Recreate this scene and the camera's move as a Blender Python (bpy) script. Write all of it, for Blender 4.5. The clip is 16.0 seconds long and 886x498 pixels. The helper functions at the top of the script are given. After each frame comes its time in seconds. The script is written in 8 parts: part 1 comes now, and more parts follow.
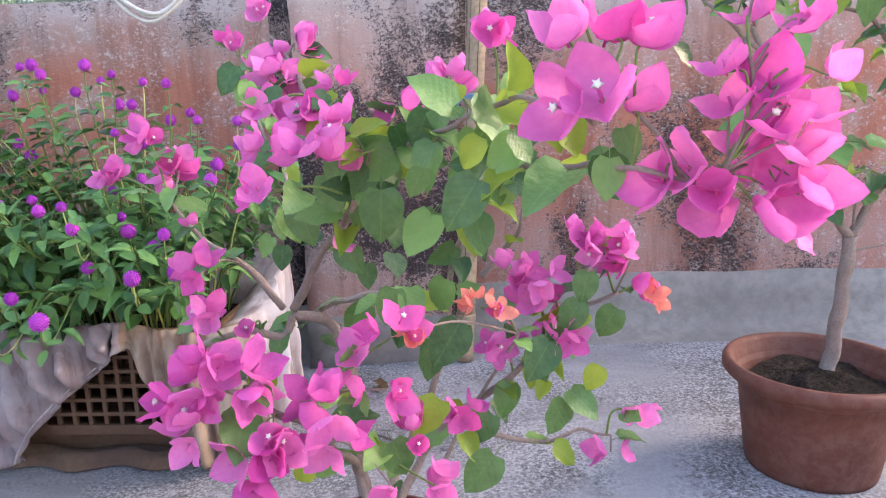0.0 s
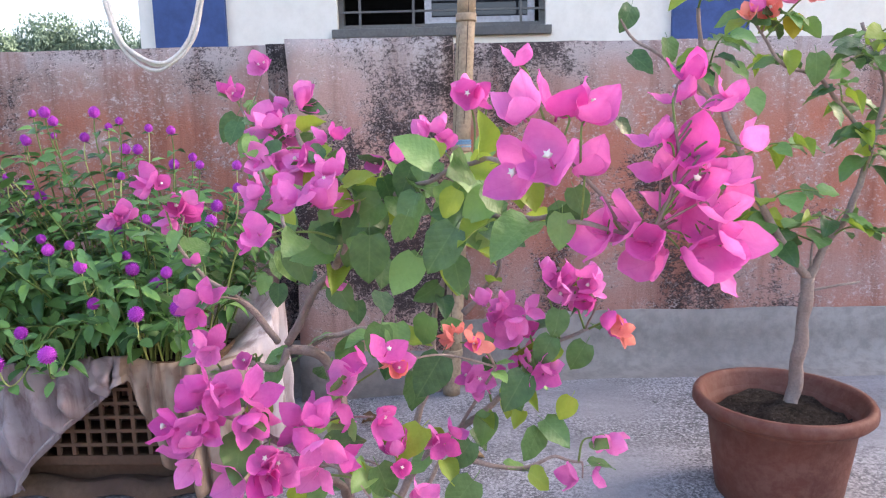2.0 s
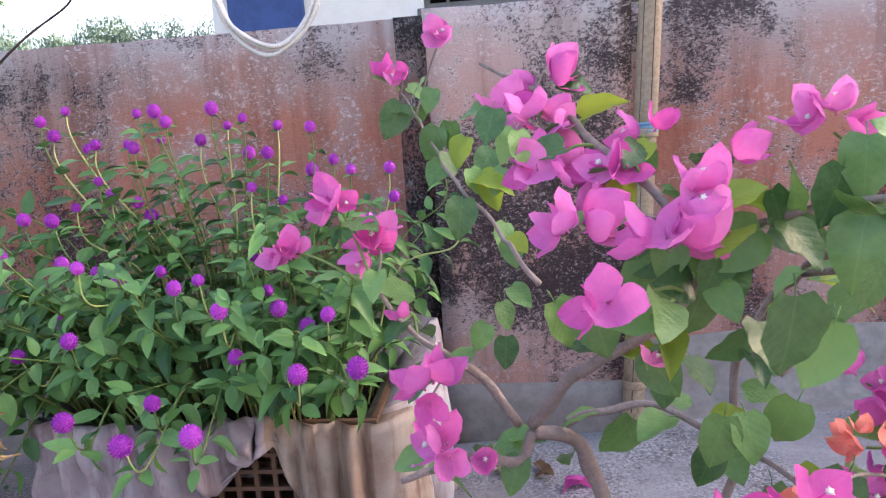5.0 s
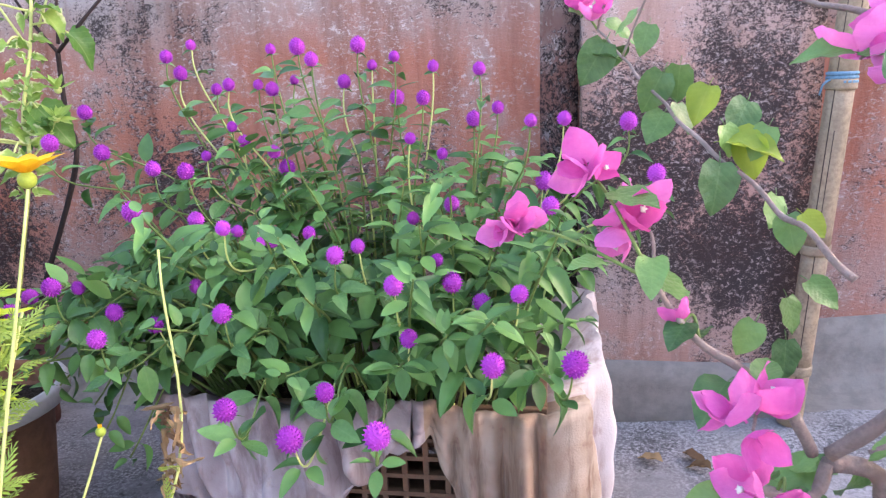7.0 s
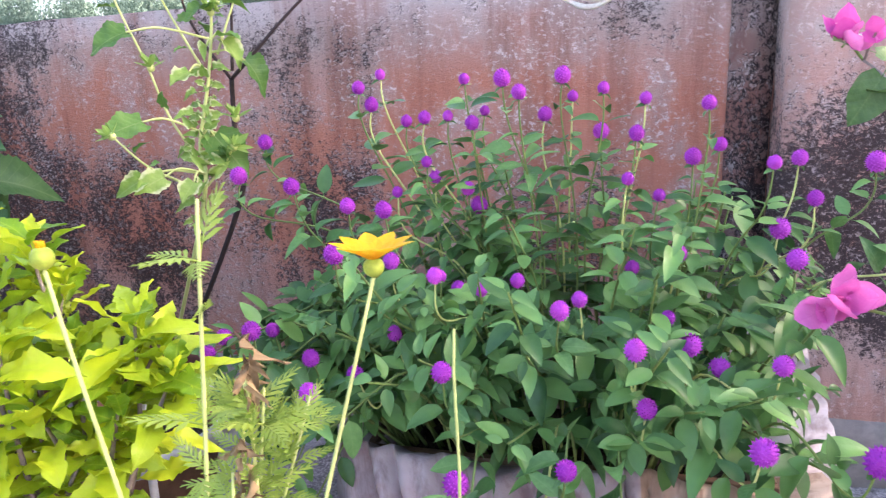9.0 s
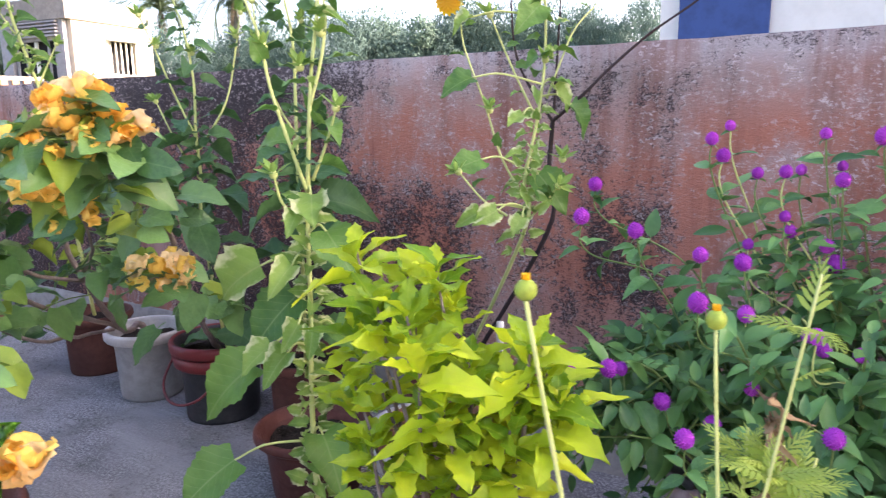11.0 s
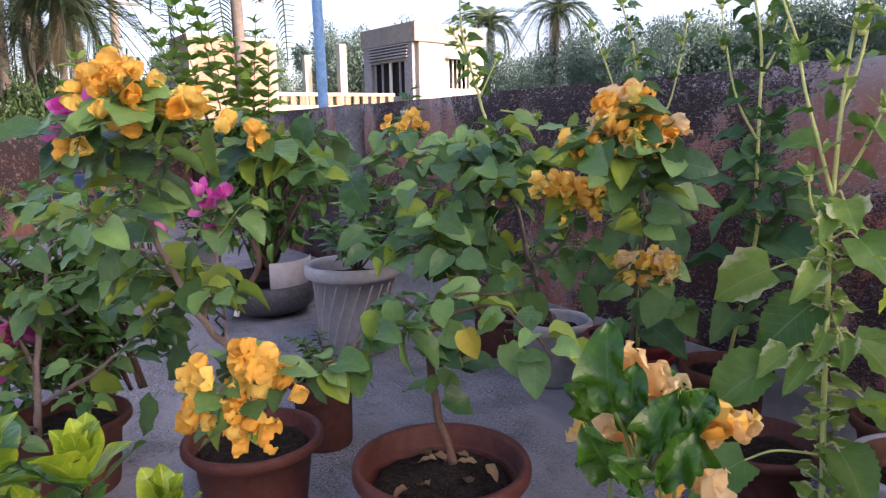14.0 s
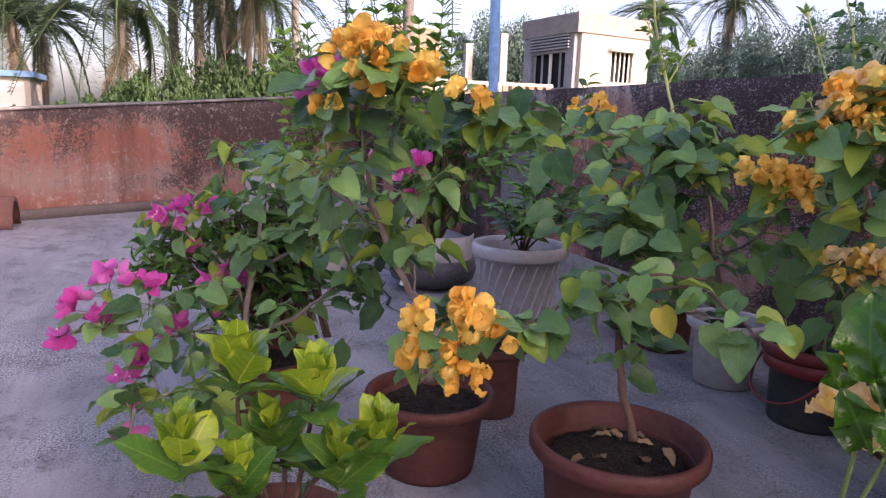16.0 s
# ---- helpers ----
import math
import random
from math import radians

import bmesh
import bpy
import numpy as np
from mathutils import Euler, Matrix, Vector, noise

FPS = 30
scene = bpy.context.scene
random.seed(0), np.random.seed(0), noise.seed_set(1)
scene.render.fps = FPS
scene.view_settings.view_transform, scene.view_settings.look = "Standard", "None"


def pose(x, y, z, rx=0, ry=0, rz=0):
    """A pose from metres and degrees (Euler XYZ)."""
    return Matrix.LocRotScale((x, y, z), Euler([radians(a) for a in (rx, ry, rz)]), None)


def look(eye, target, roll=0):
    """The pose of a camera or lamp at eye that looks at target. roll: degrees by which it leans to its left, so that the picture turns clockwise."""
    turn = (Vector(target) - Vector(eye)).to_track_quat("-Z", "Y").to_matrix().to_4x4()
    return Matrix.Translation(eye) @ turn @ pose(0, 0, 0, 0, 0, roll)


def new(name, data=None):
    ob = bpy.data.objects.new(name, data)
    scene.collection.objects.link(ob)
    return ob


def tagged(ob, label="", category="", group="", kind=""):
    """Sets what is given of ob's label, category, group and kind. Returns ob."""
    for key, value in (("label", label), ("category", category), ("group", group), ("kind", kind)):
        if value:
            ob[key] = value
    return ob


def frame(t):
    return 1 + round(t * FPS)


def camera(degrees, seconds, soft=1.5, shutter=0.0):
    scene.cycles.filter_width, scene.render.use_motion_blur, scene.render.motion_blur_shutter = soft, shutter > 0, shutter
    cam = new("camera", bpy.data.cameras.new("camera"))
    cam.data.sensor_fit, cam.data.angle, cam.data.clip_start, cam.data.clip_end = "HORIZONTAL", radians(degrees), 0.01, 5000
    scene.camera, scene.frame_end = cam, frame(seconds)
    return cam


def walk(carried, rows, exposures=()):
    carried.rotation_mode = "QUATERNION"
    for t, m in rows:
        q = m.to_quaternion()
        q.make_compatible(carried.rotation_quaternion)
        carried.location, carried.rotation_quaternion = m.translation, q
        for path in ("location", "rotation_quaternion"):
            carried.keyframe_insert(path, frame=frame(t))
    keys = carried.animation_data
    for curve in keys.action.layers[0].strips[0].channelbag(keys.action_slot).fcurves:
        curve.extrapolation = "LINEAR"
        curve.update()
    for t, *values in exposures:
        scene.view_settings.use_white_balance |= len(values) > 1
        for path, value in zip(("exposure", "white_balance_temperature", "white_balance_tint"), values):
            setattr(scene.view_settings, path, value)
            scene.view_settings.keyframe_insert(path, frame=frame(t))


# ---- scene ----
cam = camera(65.8, 16.0, soft=1.2, shutter=0.2)
METRES, EYE, TILT, LEAN, TURN = 1.71, 0.70, -12.0, 1.5, 1.83
ROWS = [
    (0.0, 0.0, 0.0, 0.0, 0.0, 0.0, -0.0),
    (0.5, -0.0032, -0.0006, 0.0001, -0.12, 0.61, -0.63),
    (1.0, 0.0017, -0.0213, 0.0048, 0.35, 2.63, -0.12),
    (1.5, 0.0091, -0.0309, 0.0044, 1.46, 2.99, -0.21),
    (2.0, 0.0074, -0.0461, 0.0026, -0.58, 3.0, -0.26),
    (2.5, -0.0057, -0.0373, 0.007, 4.02, 1.94, 0.64),
    (3.0, -0.0338, -0.0001, 0.0106, 3.88, -0.04, 0.99),
    (3.5, -0.0679, 0.0419, 0.0266, 4.98, 4.32, 4.41),
    (6.0, -0.2052, 0.1826, 0.0553, 3.42, -0.56, -0.66),
    (6.5, -0.2394, 0.2015, 0.0595, 4.61, -1.59, -0.68),
    (7.0, -0.2755, 0.215, 0.0658, 6.94, -2.56, -0.47),
    (7.5, -0.3023, 0.2358, 0.0735, 6.14, -1.99, 0.13),
    (8.0, -0.3275, 0.2497, 0.0821, 7.82, -2.4, 0.06),
    (10.5, -0.4772, 0.1972, 0.0964, 24.05, -0.79, -5.67),
    (11.0, -0.5067, 0.1695, 0.0953, 28.55, -0.87, -6.41),
    (11.5, -0.5411, 0.1389, 0.0924, 33.95, -1.04, -7.73),
    (12.0, -0.574, 0.1129, 0.0826, 38.5, -1.75, -8.67),
    (12.5, -0.5905, 0.0846, 0.0776, 42.51, -1.93, -8.61),
    (13.0, -0.6129, 0.0633, 0.0683, 46.79, -3.11, -9.34),
    (13.5, -0.6286, 0.045, 0.0627, 50.94, -3.42, -9.43),
    (14.0, -0.6368, 0.025, 0.0583, 53.51, -3.65, -9.62),
    (14.5, -0.6487, -0.0014, 0.0505, 57.63, -4.1, -9.97),
    (15.0, -0.6536, -0.017, 0.0418, 60.63, -4.21, -10.11),
    (15.5, -0.6525, -0.0243, 0.0289, 62.48, -6.24, -12.7),
    (16.0, -0.6425, -0.0329, 0.0263, 65.92, -6.89, -13.65),
]

EXPOSURES = [(t, ev, 6720 - 22 * t, 19 + 0.6 * t + max(0.0, t - 12.5) * 2.6) for t, ev in ((0.0, 2.65), (1.0, 2.5), (3.0, 2.5), (3.5, 1.95), (3.9, 1.95), (5.6, 2.85), (6.0, 2.95), (8.0, 3.02), (10.5, 2.65), (11.2, 2.5), (12.0, 2.1), (14.0, 1.62), (16.0, 1.48))]
walk(cam, [(t, pose(0, 0, EYE, TILT, LEAN, TURN) @ pose(METRES * x, METRES * y, METRES * z, 90 + pitch, roll, yaw)) for t, x, y, z, yaw, pitch, roll in ROWS], EXPOSURES)

# ---- light: low sun behind the neighbour's house, open sky ----
SUN_ELEV, SUN_AZ = radians(28), radians(62)  # azimuth from +y towards +x
world = bpy.data.worlds.new("sky")
scene.world = world
world.use_nodes = True
wn = world.node_tree.nodes
sky = wn.new("ShaderNodeTexSky")
sky.sky_type, sky.sun_disc = "NISHITA", False
sky.sun_elevation, sky.sun_rotation = SUN_ELEV, SUN_AZ
sky.air_density, sky.dust_density, sky.ozone_density = 1.0, 4.0, 0.6
wn["Background"].inputs["Strength"].default_value = 0.15
world.node_tree.links.new(sky.outputs[0], wn["Background"].inputs["Color"])
sun = new("sun", bpy.data.lights.new("sun", "SUN"))
sun.data.energy, sun.data.angle, sun.data.color = 3.5, radians(0.6), (1.0, 0.86, 0.68)
sun_from = Vector((math.sin(SUN_AZ) * math.cos(SUN_ELEV), math.cos(SUN_AZ) * math.cos(SUN_ELEV), math.sin(SUN_ELEV)))
sun.matrix_world = look(sun_from * 50, (0, 0, 0))

# ---- materials ----
def material(name, rough=0.7, metallic=0.0, spec=0.3):
    m = bpy.data.materials.new(name)
    m.use_nodes = True
    nt = m.node_tree
    b = nt.nodes["Principled BSDF"]
    b.inputs["Roughness"].default_value, b.inputs["Metallic"].default_value = rough, metallic
    b.inputs["Specular IOR Level"].default_value = spec
    return m, nt, b


def coords(nt, kind="Object"):
    return nt.nodes.new("ShaderNodeTexCoord").outputs[kind]


def noise_tex(nt, vec, scale, detail=5.0, rough=0.6, distort=0.0):
    n = nt.nodes.new("ShaderNodeTexNoise")
    n.inputs["Scale"].default_value, n.inputs["Detail"].default_value = scale, detail
    n.inputs["Roughness"].default_value, n.inputs["Distortion"].default_value = rough, distort
    nt.links.new(vec, n.inputs["Vector"])
    return n.outputs["Fac"]


def stretch(nt, vec, s):
    n = nt.nodes.new("ShaderNodeMapping")
    n.inputs["Scale"].default_value = s
    nt.links.new(vec, n.inputs["Vector"])
    return n.outputs[0]


def ramp(nt, fac, stops):
    n = nt.nodes.new("ShaderNodeValToRGB")
    while len(n.color_ramp.elements) < len(stops):
        n.color_ramp.elements.new(0.5)
    for e, (p, c) in zip(n.color_ramp.elements, stops):
        e.position, e.color = p, (*c, 1) if len(c) == 3 else c
    nt.links.new(fac, n.inputs["Fac"])
    return n.outputs["Color"]


def grey(v):
    return (v, v, v)


def mix(nt, fac, a, b, mode="MIX"):
    n = nt.nodes.new("ShaderNodeMix")
    n.data_type, n.blend_type = "RGBA", mode
    for sock, v in ((n.inputs["Factor"], fac), (n.inputs[6], a), (n.inputs[7], b)):
        if isinstance(v, (int, float)):
            sock.default_value = v
        elif isinstance(v, tuple):
            sock.default_value = (*v, 1)
        else:
            nt.links.new(v, sock)
    return n.outputs[2]


def math_node(nt, op, a, b=None, clamp=False):
    n = nt.nodes.new("ShaderNodeMath")
    n.operation, n.use_clamp = op, clamp
    for sock, v in zip(n.inputs, (a, b)):
        if v is None:
            continue
        if isinstance(v, (int, float)):
            sock.default_value = v
        else:
            nt.links.new(v, sock)
    return n.outputs[0]


def bump(nt, bsdf, height, strength, distance=0.01):
    n = nt.nodes.new("ShaderNodeBump")
    n.inputs["Strength"].default_value, n.inputs["Distance"].default_value = strength, distance
    nt.links.new(height, n.inputs["Height"])
    nt.links.new(n.outputs[0], bsdf.inputs["Normal"])


def speckled(name, a, b, scale=20.0, rough=0.8, bump_by=0.3, spec=0.25, c=None, metallic=0.0, dist=0.006):
    """Two tones in soft stains, finer grain and relief."""
    m, nt, p = material(name, rough, metallic, spec)
    v = coords(nt)
    big, fine = noise_tex(nt, v, scale * 0.25, 4), noise_tex(nt, v, scale * 4, 6, 0.7)
    col = mix(nt, ramp(nt, big, [(0.35, grey(0)), (0.65, grey(1))]), a, b)
    col = mix(nt, ramp(nt, fine, [(0.42, grey(0)), (0.62, grey(0.55))]), col, c or tuple(x * 0.55 for x in a))
    nt.links.new(col, p.inputs["Base Color"])
    bump(nt, p, fine, bump_by, dist)
    return m


def leafy(name, dark, light, vein, rough=0.45, glow=0.35, edge=None, spread=0.5, vein_k=0.38, spec=0.35):
    """A leaf or bract: colour differs from piece to piece, pale veins, light passes through."""
    m, nt, p = material(name, rough, 0.0, spec)
    v = coords(nt)
    info = nt.nodes.new("ShaderNodeObjectInfo").outputs["Random"]
    patch = noise_tex(nt, v, 4.0, 3)
    k = math_node(nt, "ADD", math_node(nt, "MULTIPLY", info, spread), math_node(nt, "MULTIPLY", patch, 1.0 - spread), True)
    col = mix(nt, ramp(nt, k, [(0.15, grey(0)), (0.8, grey(1))]), dark, light)
    sep = nt.nodes.new("ShaderNodeSeparateXYZ")
    nt.links.new(v, sep.inputs[0])
    ax = math_node(nt, "ABSOLUTE", sep.outputs[0])
    side = math_node(nt, "SUBTRACT", sep.outputs[1], math_node(nt, "MULTIPLY", ax, 0.8))
    wave = math_node(nt, "ABSOLUTE", math_node(nt, "SINE", math_node(nt, "MULTIPLY", side, 21.0)))
    veins = math_node(nt, "MAXIMUM", ramp(nt, wave, [(0.0, grey(0.55)), (0.16, grey(0))]), ramp(nt, ax, [(0.0, grey(0.9)), (0.022, grey(0))]))
    col = mix(nt, math_node(nt, "MULTIPLY", veins, vein_k), col, vein)
    if edge:
        rim = ramp(nt, math_node(nt, "ADD", ax, math_node(nt, "MULTIPLY", patch, 0.35)), [(0.42, grey(0)), (0.52, grey(1))])
        col = mix(nt, rim, col, edge)
    nt.links.new(col, p.inputs["Base Color"])
    bump(nt, p, math_node(nt, "ADD", math_node(nt, "MULTIPLY", wave, 0.12), patch), 0.12, 0.03)
    tr = nt.nodes.new("ShaderNodeBsdfTranslucent")
    nt.links.new(mix(nt, 0.35, col, light), tr.inputs["Color"])
    sh = nt.nodes.new("ShaderNodeMixShader")
    sh.inputs[0].default_value = glow
    nt.links.new(p.outputs[0], sh.inputs[1])
    nt.links.new(tr.outputs[0], sh.inputs[2])
    nt.links.new(sh.outputs[0], nt.nodes["Material Output"].inputs["Surface"])
    return m


def island_leaf(name, dark, light, rough=0.5, glow=0.35):
    """Joined foliage: each leaf has its own tone."""
    m, nt, p = material(name, rough, 0.0, 0.35)
    isl = nt.nodes.new("ShaderNodeNewGeometry").outputs["Random Per Island"]
    v = coords(nt)
    k = math_node(nt, "ADD", math_node(nt, "MULTIPLY", isl, 0.75), math_node(nt, "MULTIPLY", noise_tex(nt, v, 60.0, 3), 0.3), True)
    col = mix(nt, ramp(nt, k, [(0.1, grey(0)), (0.9, grey(1))]), dark, light)
    nt.links.new(col, p.inputs["Base Color"])
    bump(nt, p, noise_tex(nt, v, 300.0, 2), 0.15, 0.002)
    tr = nt.nodes.new("ShaderNodeBsdfTranslucent")
    nt.links.new(col, tr.inputs["Color"])
    sh = nt.nodes.new("ShaderNodeMixShader")
    sh.inputs[0].default_value = glow
    nt.links.new(p.outputs[0], sh.inputs[1])
    nt.links.new(tr.outputs[0], sh.inputs[2])
    nt.links.new(sh.outputs[0], nt.nodes["Material Output"].inputs["Surface"])
    return m


def lit_through(m, share):
    """Lets part of the light pass through a thin leaf material."""
    nt = m.node_tree
    p = nt.nodes["Principled BSDF"]
    tr = nt.nodes.new("ShaderNodeBsdfTranslucent")
    nt.links.new(p.inputs["Base Color"].links[0].from_socket, tr.inputs["Color"])
    sh = nt.nodes.new("ShaderNodeMixShader")
    sh.inputs[0].default_value = share
    nt.links.new(p.outputs[0], sh.inputs[1])
    nt.links.new(tr.outputs[0], sh.inputs[2])
    nt.links.new(sh.outputs[0], nt.nodes["Material Output"].inputs["Surface"])
    return m


def weathered_wall(name, plaster, red, black, pale, height=1.0, speck=0.0, flat=2.4, west=0.0, coarse=1.0, bands=((0.10, 0.46), (0.24, 0.60), (0.50, 0.60), (0.64, 0.50), (0.78, 0.36), (0.90, 0.52), (1.0, 0.64))):
    """Old lime-washed parapet: dull red, grey top, black algae in dashes that grow together, pale flaking; thicker towards the west."""
    m, nt, p = material(name, 0.95, 0.0, 0.1)
    v = coords(nt)
    sep = nt.nodes.new("ShaderNodeSeparateXYZ")
    nt.links.new(v, sep.inputs[0])
    v = stretch(nt, v, (coarse, coarse, coarse))
    z = math_node(nt, "DIVIDE", sep.outputs[2], height)
    big = noise_tex(nt, stretch(nt, v, (1, 1, 0.8)), 2.3, 3, 0.6)
    mid = noise_tex(nt, stretch(nt, v, (1, 1, 0.8)), 11, 6, 0.7)
    fine = noise_tex(nt, stretch(nt, v, (1, 1, 1.5)), 90, 5, 0.75)
    dash = noise_tex(nt, stretch(nt, v, (1, 1, flat)), 74, 8, 0.86, 0.4)
    streak = noise_tex(nt, stretch(nt, v, (1, 1, 0.10)), 8, 5, 0.7)
    swell = math_node(nt, "SUBTRACT", big, 0.5)
    zz = math_node(nt, "ADD", z, math_node(nt, "MULTIPLY", swell, 0.5))
    dull = tuple((a + b) / 2 for a, b in zip(red, plaster))
    col = ramp(nt, zz, [(0.10, red), (0.30, dull), (0.48, red), (0.74, red), (0.86, dull), (0.95, plaster)])
    col = mix(nt, ramp(nt, mid, [(0.46, grey(0)), (0.66, grey(0.6))]), col, plaster)
    col = mix(nt, ramp(nt, streak, [(0.47, grey(0)), (0.67, grey(0.75))]), col, tuple(c * 0.42 for c in red))
    band = ramp(nt, zz, [(q, grey(c)) for q, c in bands])
    old = math_node(nt, "MULTIPLY", math_node(nt, "MULTIPLY", math_node(nt, "SUBTRACT", -1.45, sep.outputs[0]), 1.2, True), west)
    cover = math_node(nt, "ADD", math_node(nt, "ADD", band, math_node(nt, "MULTIPLY", swell, 2.0)), math_node(nt, "ADD", old, speck))
    edge = math_node(nt, "SUBTRACT", math_node(nt, "ADD", dash, math_node(nt, "MULTIPLY", mid, 0.45)), math_node(nt, "SUBTRACT", 1.02, math_node(nt, "MULTIPLY", cover, 0.46)))
    dark = ramp(nt, math_node(nt, "MULTIPLY", edge, 15.0, True), [(0.0, grey(0)), (1.0, grey(0.92))])
    col = mix(nt, dark, col, black)
    crust = noise_tex(nt, stretch(nt, v, (1.3, 1.3, 1.3 * flat)), 57, 6, 0.8, 0.5)
    flake = math_node(nt, "MULTIPLY", ramp(nt, crust, [(0.545, grey(0)), (0.585, grey(1))]), ramp(nt, mid, [(0.40, grey(0.08)), (0.60, grey(0.95))]))
    flake = math_node(nt, "MULTIPLY", flake, math_node(nt, "SUBTRACT", 1.0, math_node(nt, "MULTIPLY", dark, 0.45)))
    col = mix(nt, flake, col, pale)
    nt.links.new(col, p.inputs["Base Color"])
    bump(nt, p, math_node(nt, "ADD", fine, mid), 0.6, 0.008)
    return m


wall_mat = weathered_wall("weathered_limewash", (0.37, 0.32, 0.30), (0.42, 0.17, 0.115), (0.030, 0.024, 0.025), (0.58, 0.48, 0.45), 1.0, 0.0, 1.5, 0.26)
far_wall_mat = weathered_wall("rusty_limewash", (0.27, 0.225, 0.21), (0.26, 0.115, 0.082), (0.045, 0.032, 0.030), (0.42, 0.34, 0.30), 0.84, 0.16, 0.9, 0.0, 0.30, ((0.08, 0.25), (0.2, 0.45), (0.5, 0.5), (0.75, 0.6), (0.92, 0.8)))
pillar_mat = weathered_wall("spotted_plaster", (0.46, 0.41, 0.385), (0.46, 0.27, 0.22), (0.028, 0.022, 0.023), (0.66, 0.53, 0.49), 1.0, 0.19, 1.2, 0.0, 1.15, ((0.15, 0.52), (0.35, 0.68), (0.6, 0.62), (0.75, 0.50), (0.95, 0.50)))
cement_mat = speckled("cement_skirting", (0.30, 0.28, 0.25), (0.22, 0.20, 0.18), 8, 0.9, 0.3)
cap_mat = speckled("lichen_cement", (0.30, 0.28, 0.26), (0.14, 0.13, 0.12), 14, 0.95, 0.5, c=(0.06, 0.055, 0.05))


def floor_material():
    m, nt, p = material("worn_cement_floor", 0.85, 0.0, 0.25)
    v = coords(nt)
    big, mid, fine = noise_tex(nt, v, 0.8, 4), noise_tex(nt, v, 5, 6, 0.65), noise_tex(nt, v, 60, 6, 0.75)
    brush = noise_tex(nt, stretch(nt, v, (0.5, 2.2, 1)), 3.0, 5, 0.7, 0.6)
    col = mix(nt, ramp(nt, math_node(nt, "ADD", math_node(nt, "MULTIPLY", big, 0.5), math_node(nt, "MULTIPLY", brush, 0.5)), [(0.40, grey(0)), (0.60, grey(1))]), (0.19, 0.185, 0.19), (0.345, 0.335, 0.34))
    col = mix(nt, ramp(nt, mid, [(0.50, grey(0)), (0.66, grey(0.85))]), col, (0.15, 0.145, 0.14))
    grit = noise_tex(nt, v, 150, 4, 0.8)
    patch = noise_tex(nt, v, 2.4, 4, 0.65)
    worn = ramp(nt, patch, [(0.42, grey(0.12)), (0.60, grey(0.9))])
    col = mix(nt, math_node(nt, "MULTIPLY", ramp(nt, grit, [(0.53, grey(0)), (0.57, grey(1))]), worn), col, (0.48, 0.47, 0.47))
    col = mix(nt, math_node(nt, "MULTIPLY", ramp(nt, grit, [(0.43, grey(1)), (0.47, grey(0))]), worn), col, (0.08, 0.08, 0.082))
    spot = math_node(nt, "MULTIPLY", ramp(nt, fine, [(0.55, grey(0)), (0.62, grey(1))]), ramp(nt, mid, [(0.46, grey(0.1)), (0.6, grey(0.9))]))
    col = mix(nt, spot, col, (0.07, 0.07, 0.065))
    nt.links.new(col, p.inputs["Base Color"])
    bump(nt, p, math_node(nt, "ADD", fine, math_node(nt, "MULTIPLY", mid, 2.0)), 0.35, 0.006)
    return m


floor_mat = floor_material()
clay = speckled("terracotta", (0.110, 0.034, 0.024), (0.066, 0.024, 0.019), 12, 0.55, 0.3, c=(0.13, 0.055, 0.042))
clay_bloom = speckled("limy_terracotta", (0.150, 0.051, 0.033), (0.088, 0.033, 0.025), 9, 0.65, 0.3, c=(0.18, 0.092, 0.068))
clay_dark = speckled("old_terracotta", (0.13, 0.05, 0.035), (0.08, 0.035, 0.028), 14, 0.85, 0.3)
def soil_material():
    m, nt, p = material("gritty_soil", 1.0, 0.0, 0.1)
    v = coords(nt)
    lump, grit = noise_tex(nt, v, 45, 5, 0.7), noise_tex(nt, v, 210, 4, 0.8)
    col = mix(nt, ramp(nt, lump, [(0.35, grey(0)), (0.65, grey(1))]), (0.022, 0.017, 0.014), (0.062, 0.048, 0.038))
    col = mix(nt, ramp(nt, grit, [(0.57, grey(0)), (0.63, grey(0.6))]), col, (0.13, 0.11, 0.092))
    col = mix(nt, ramp(nt, grit, [(0.40, grey(0.8)), (0.45, grey(0))]), col, (0.010, 0.008, 0.007))
    nt.links.new(col, p.inputs["Base Color"])
    bump(nt, p, math_node(nt, "ADD", lump, grit), 1.0, 0.012)
    return m


soil = soil_material()
white_plastic = speckled("dusty_white_plastic", (0.50, 0.49, 0.47), (0.38, 0.37, 0.355), 10, 0.45, 0.08, 0.4, c=(0.33, 0.31, 0.28))
grey_plastic = speckled("dusty_grey_plastic", (0.36, 0.35, 0.33), (0.26, 0.25, 0.235), 10, 0.55, 0.1, 0.35)
red_plastic = speckled("faded_red_plastic", (0.20, 0.026, 0.024), (0.13, 0.018, 0.018), 10, 0.45, 0.08, 0.4)
black_plastic = speckled("black_plastic", (0.022, 0.022, 0.024), (0.04, 0.04, 0.04), 12, 0.5, 0.2, 0.35)
tub_rubber = speckled("dusty_black_rubber", (0.045, 0.046, 0.05), (0.085, 0.085, 0.09), 14, 0.6, 0.3, 0.35, c=(0.13, 0.13, 0.13))
blue_plastic = speckled("blue_plastic", (0.012, 0.035, 0.09), (0.010, 0.025, 0.07), 10, 0.45, 0.08, 0.4)
bark = speckled("grey_bark", (0.33, 0.265, 0.23), (0.21, 0.155, 0.13), 60, 0.85, 0.7, dist=0.004)
dark_twig = speckled("dark_twig", (0.06, 0.04, 0.038), (0.035, 0.026, 0.026), 60, 0.9, 0.5, dist=0.003)
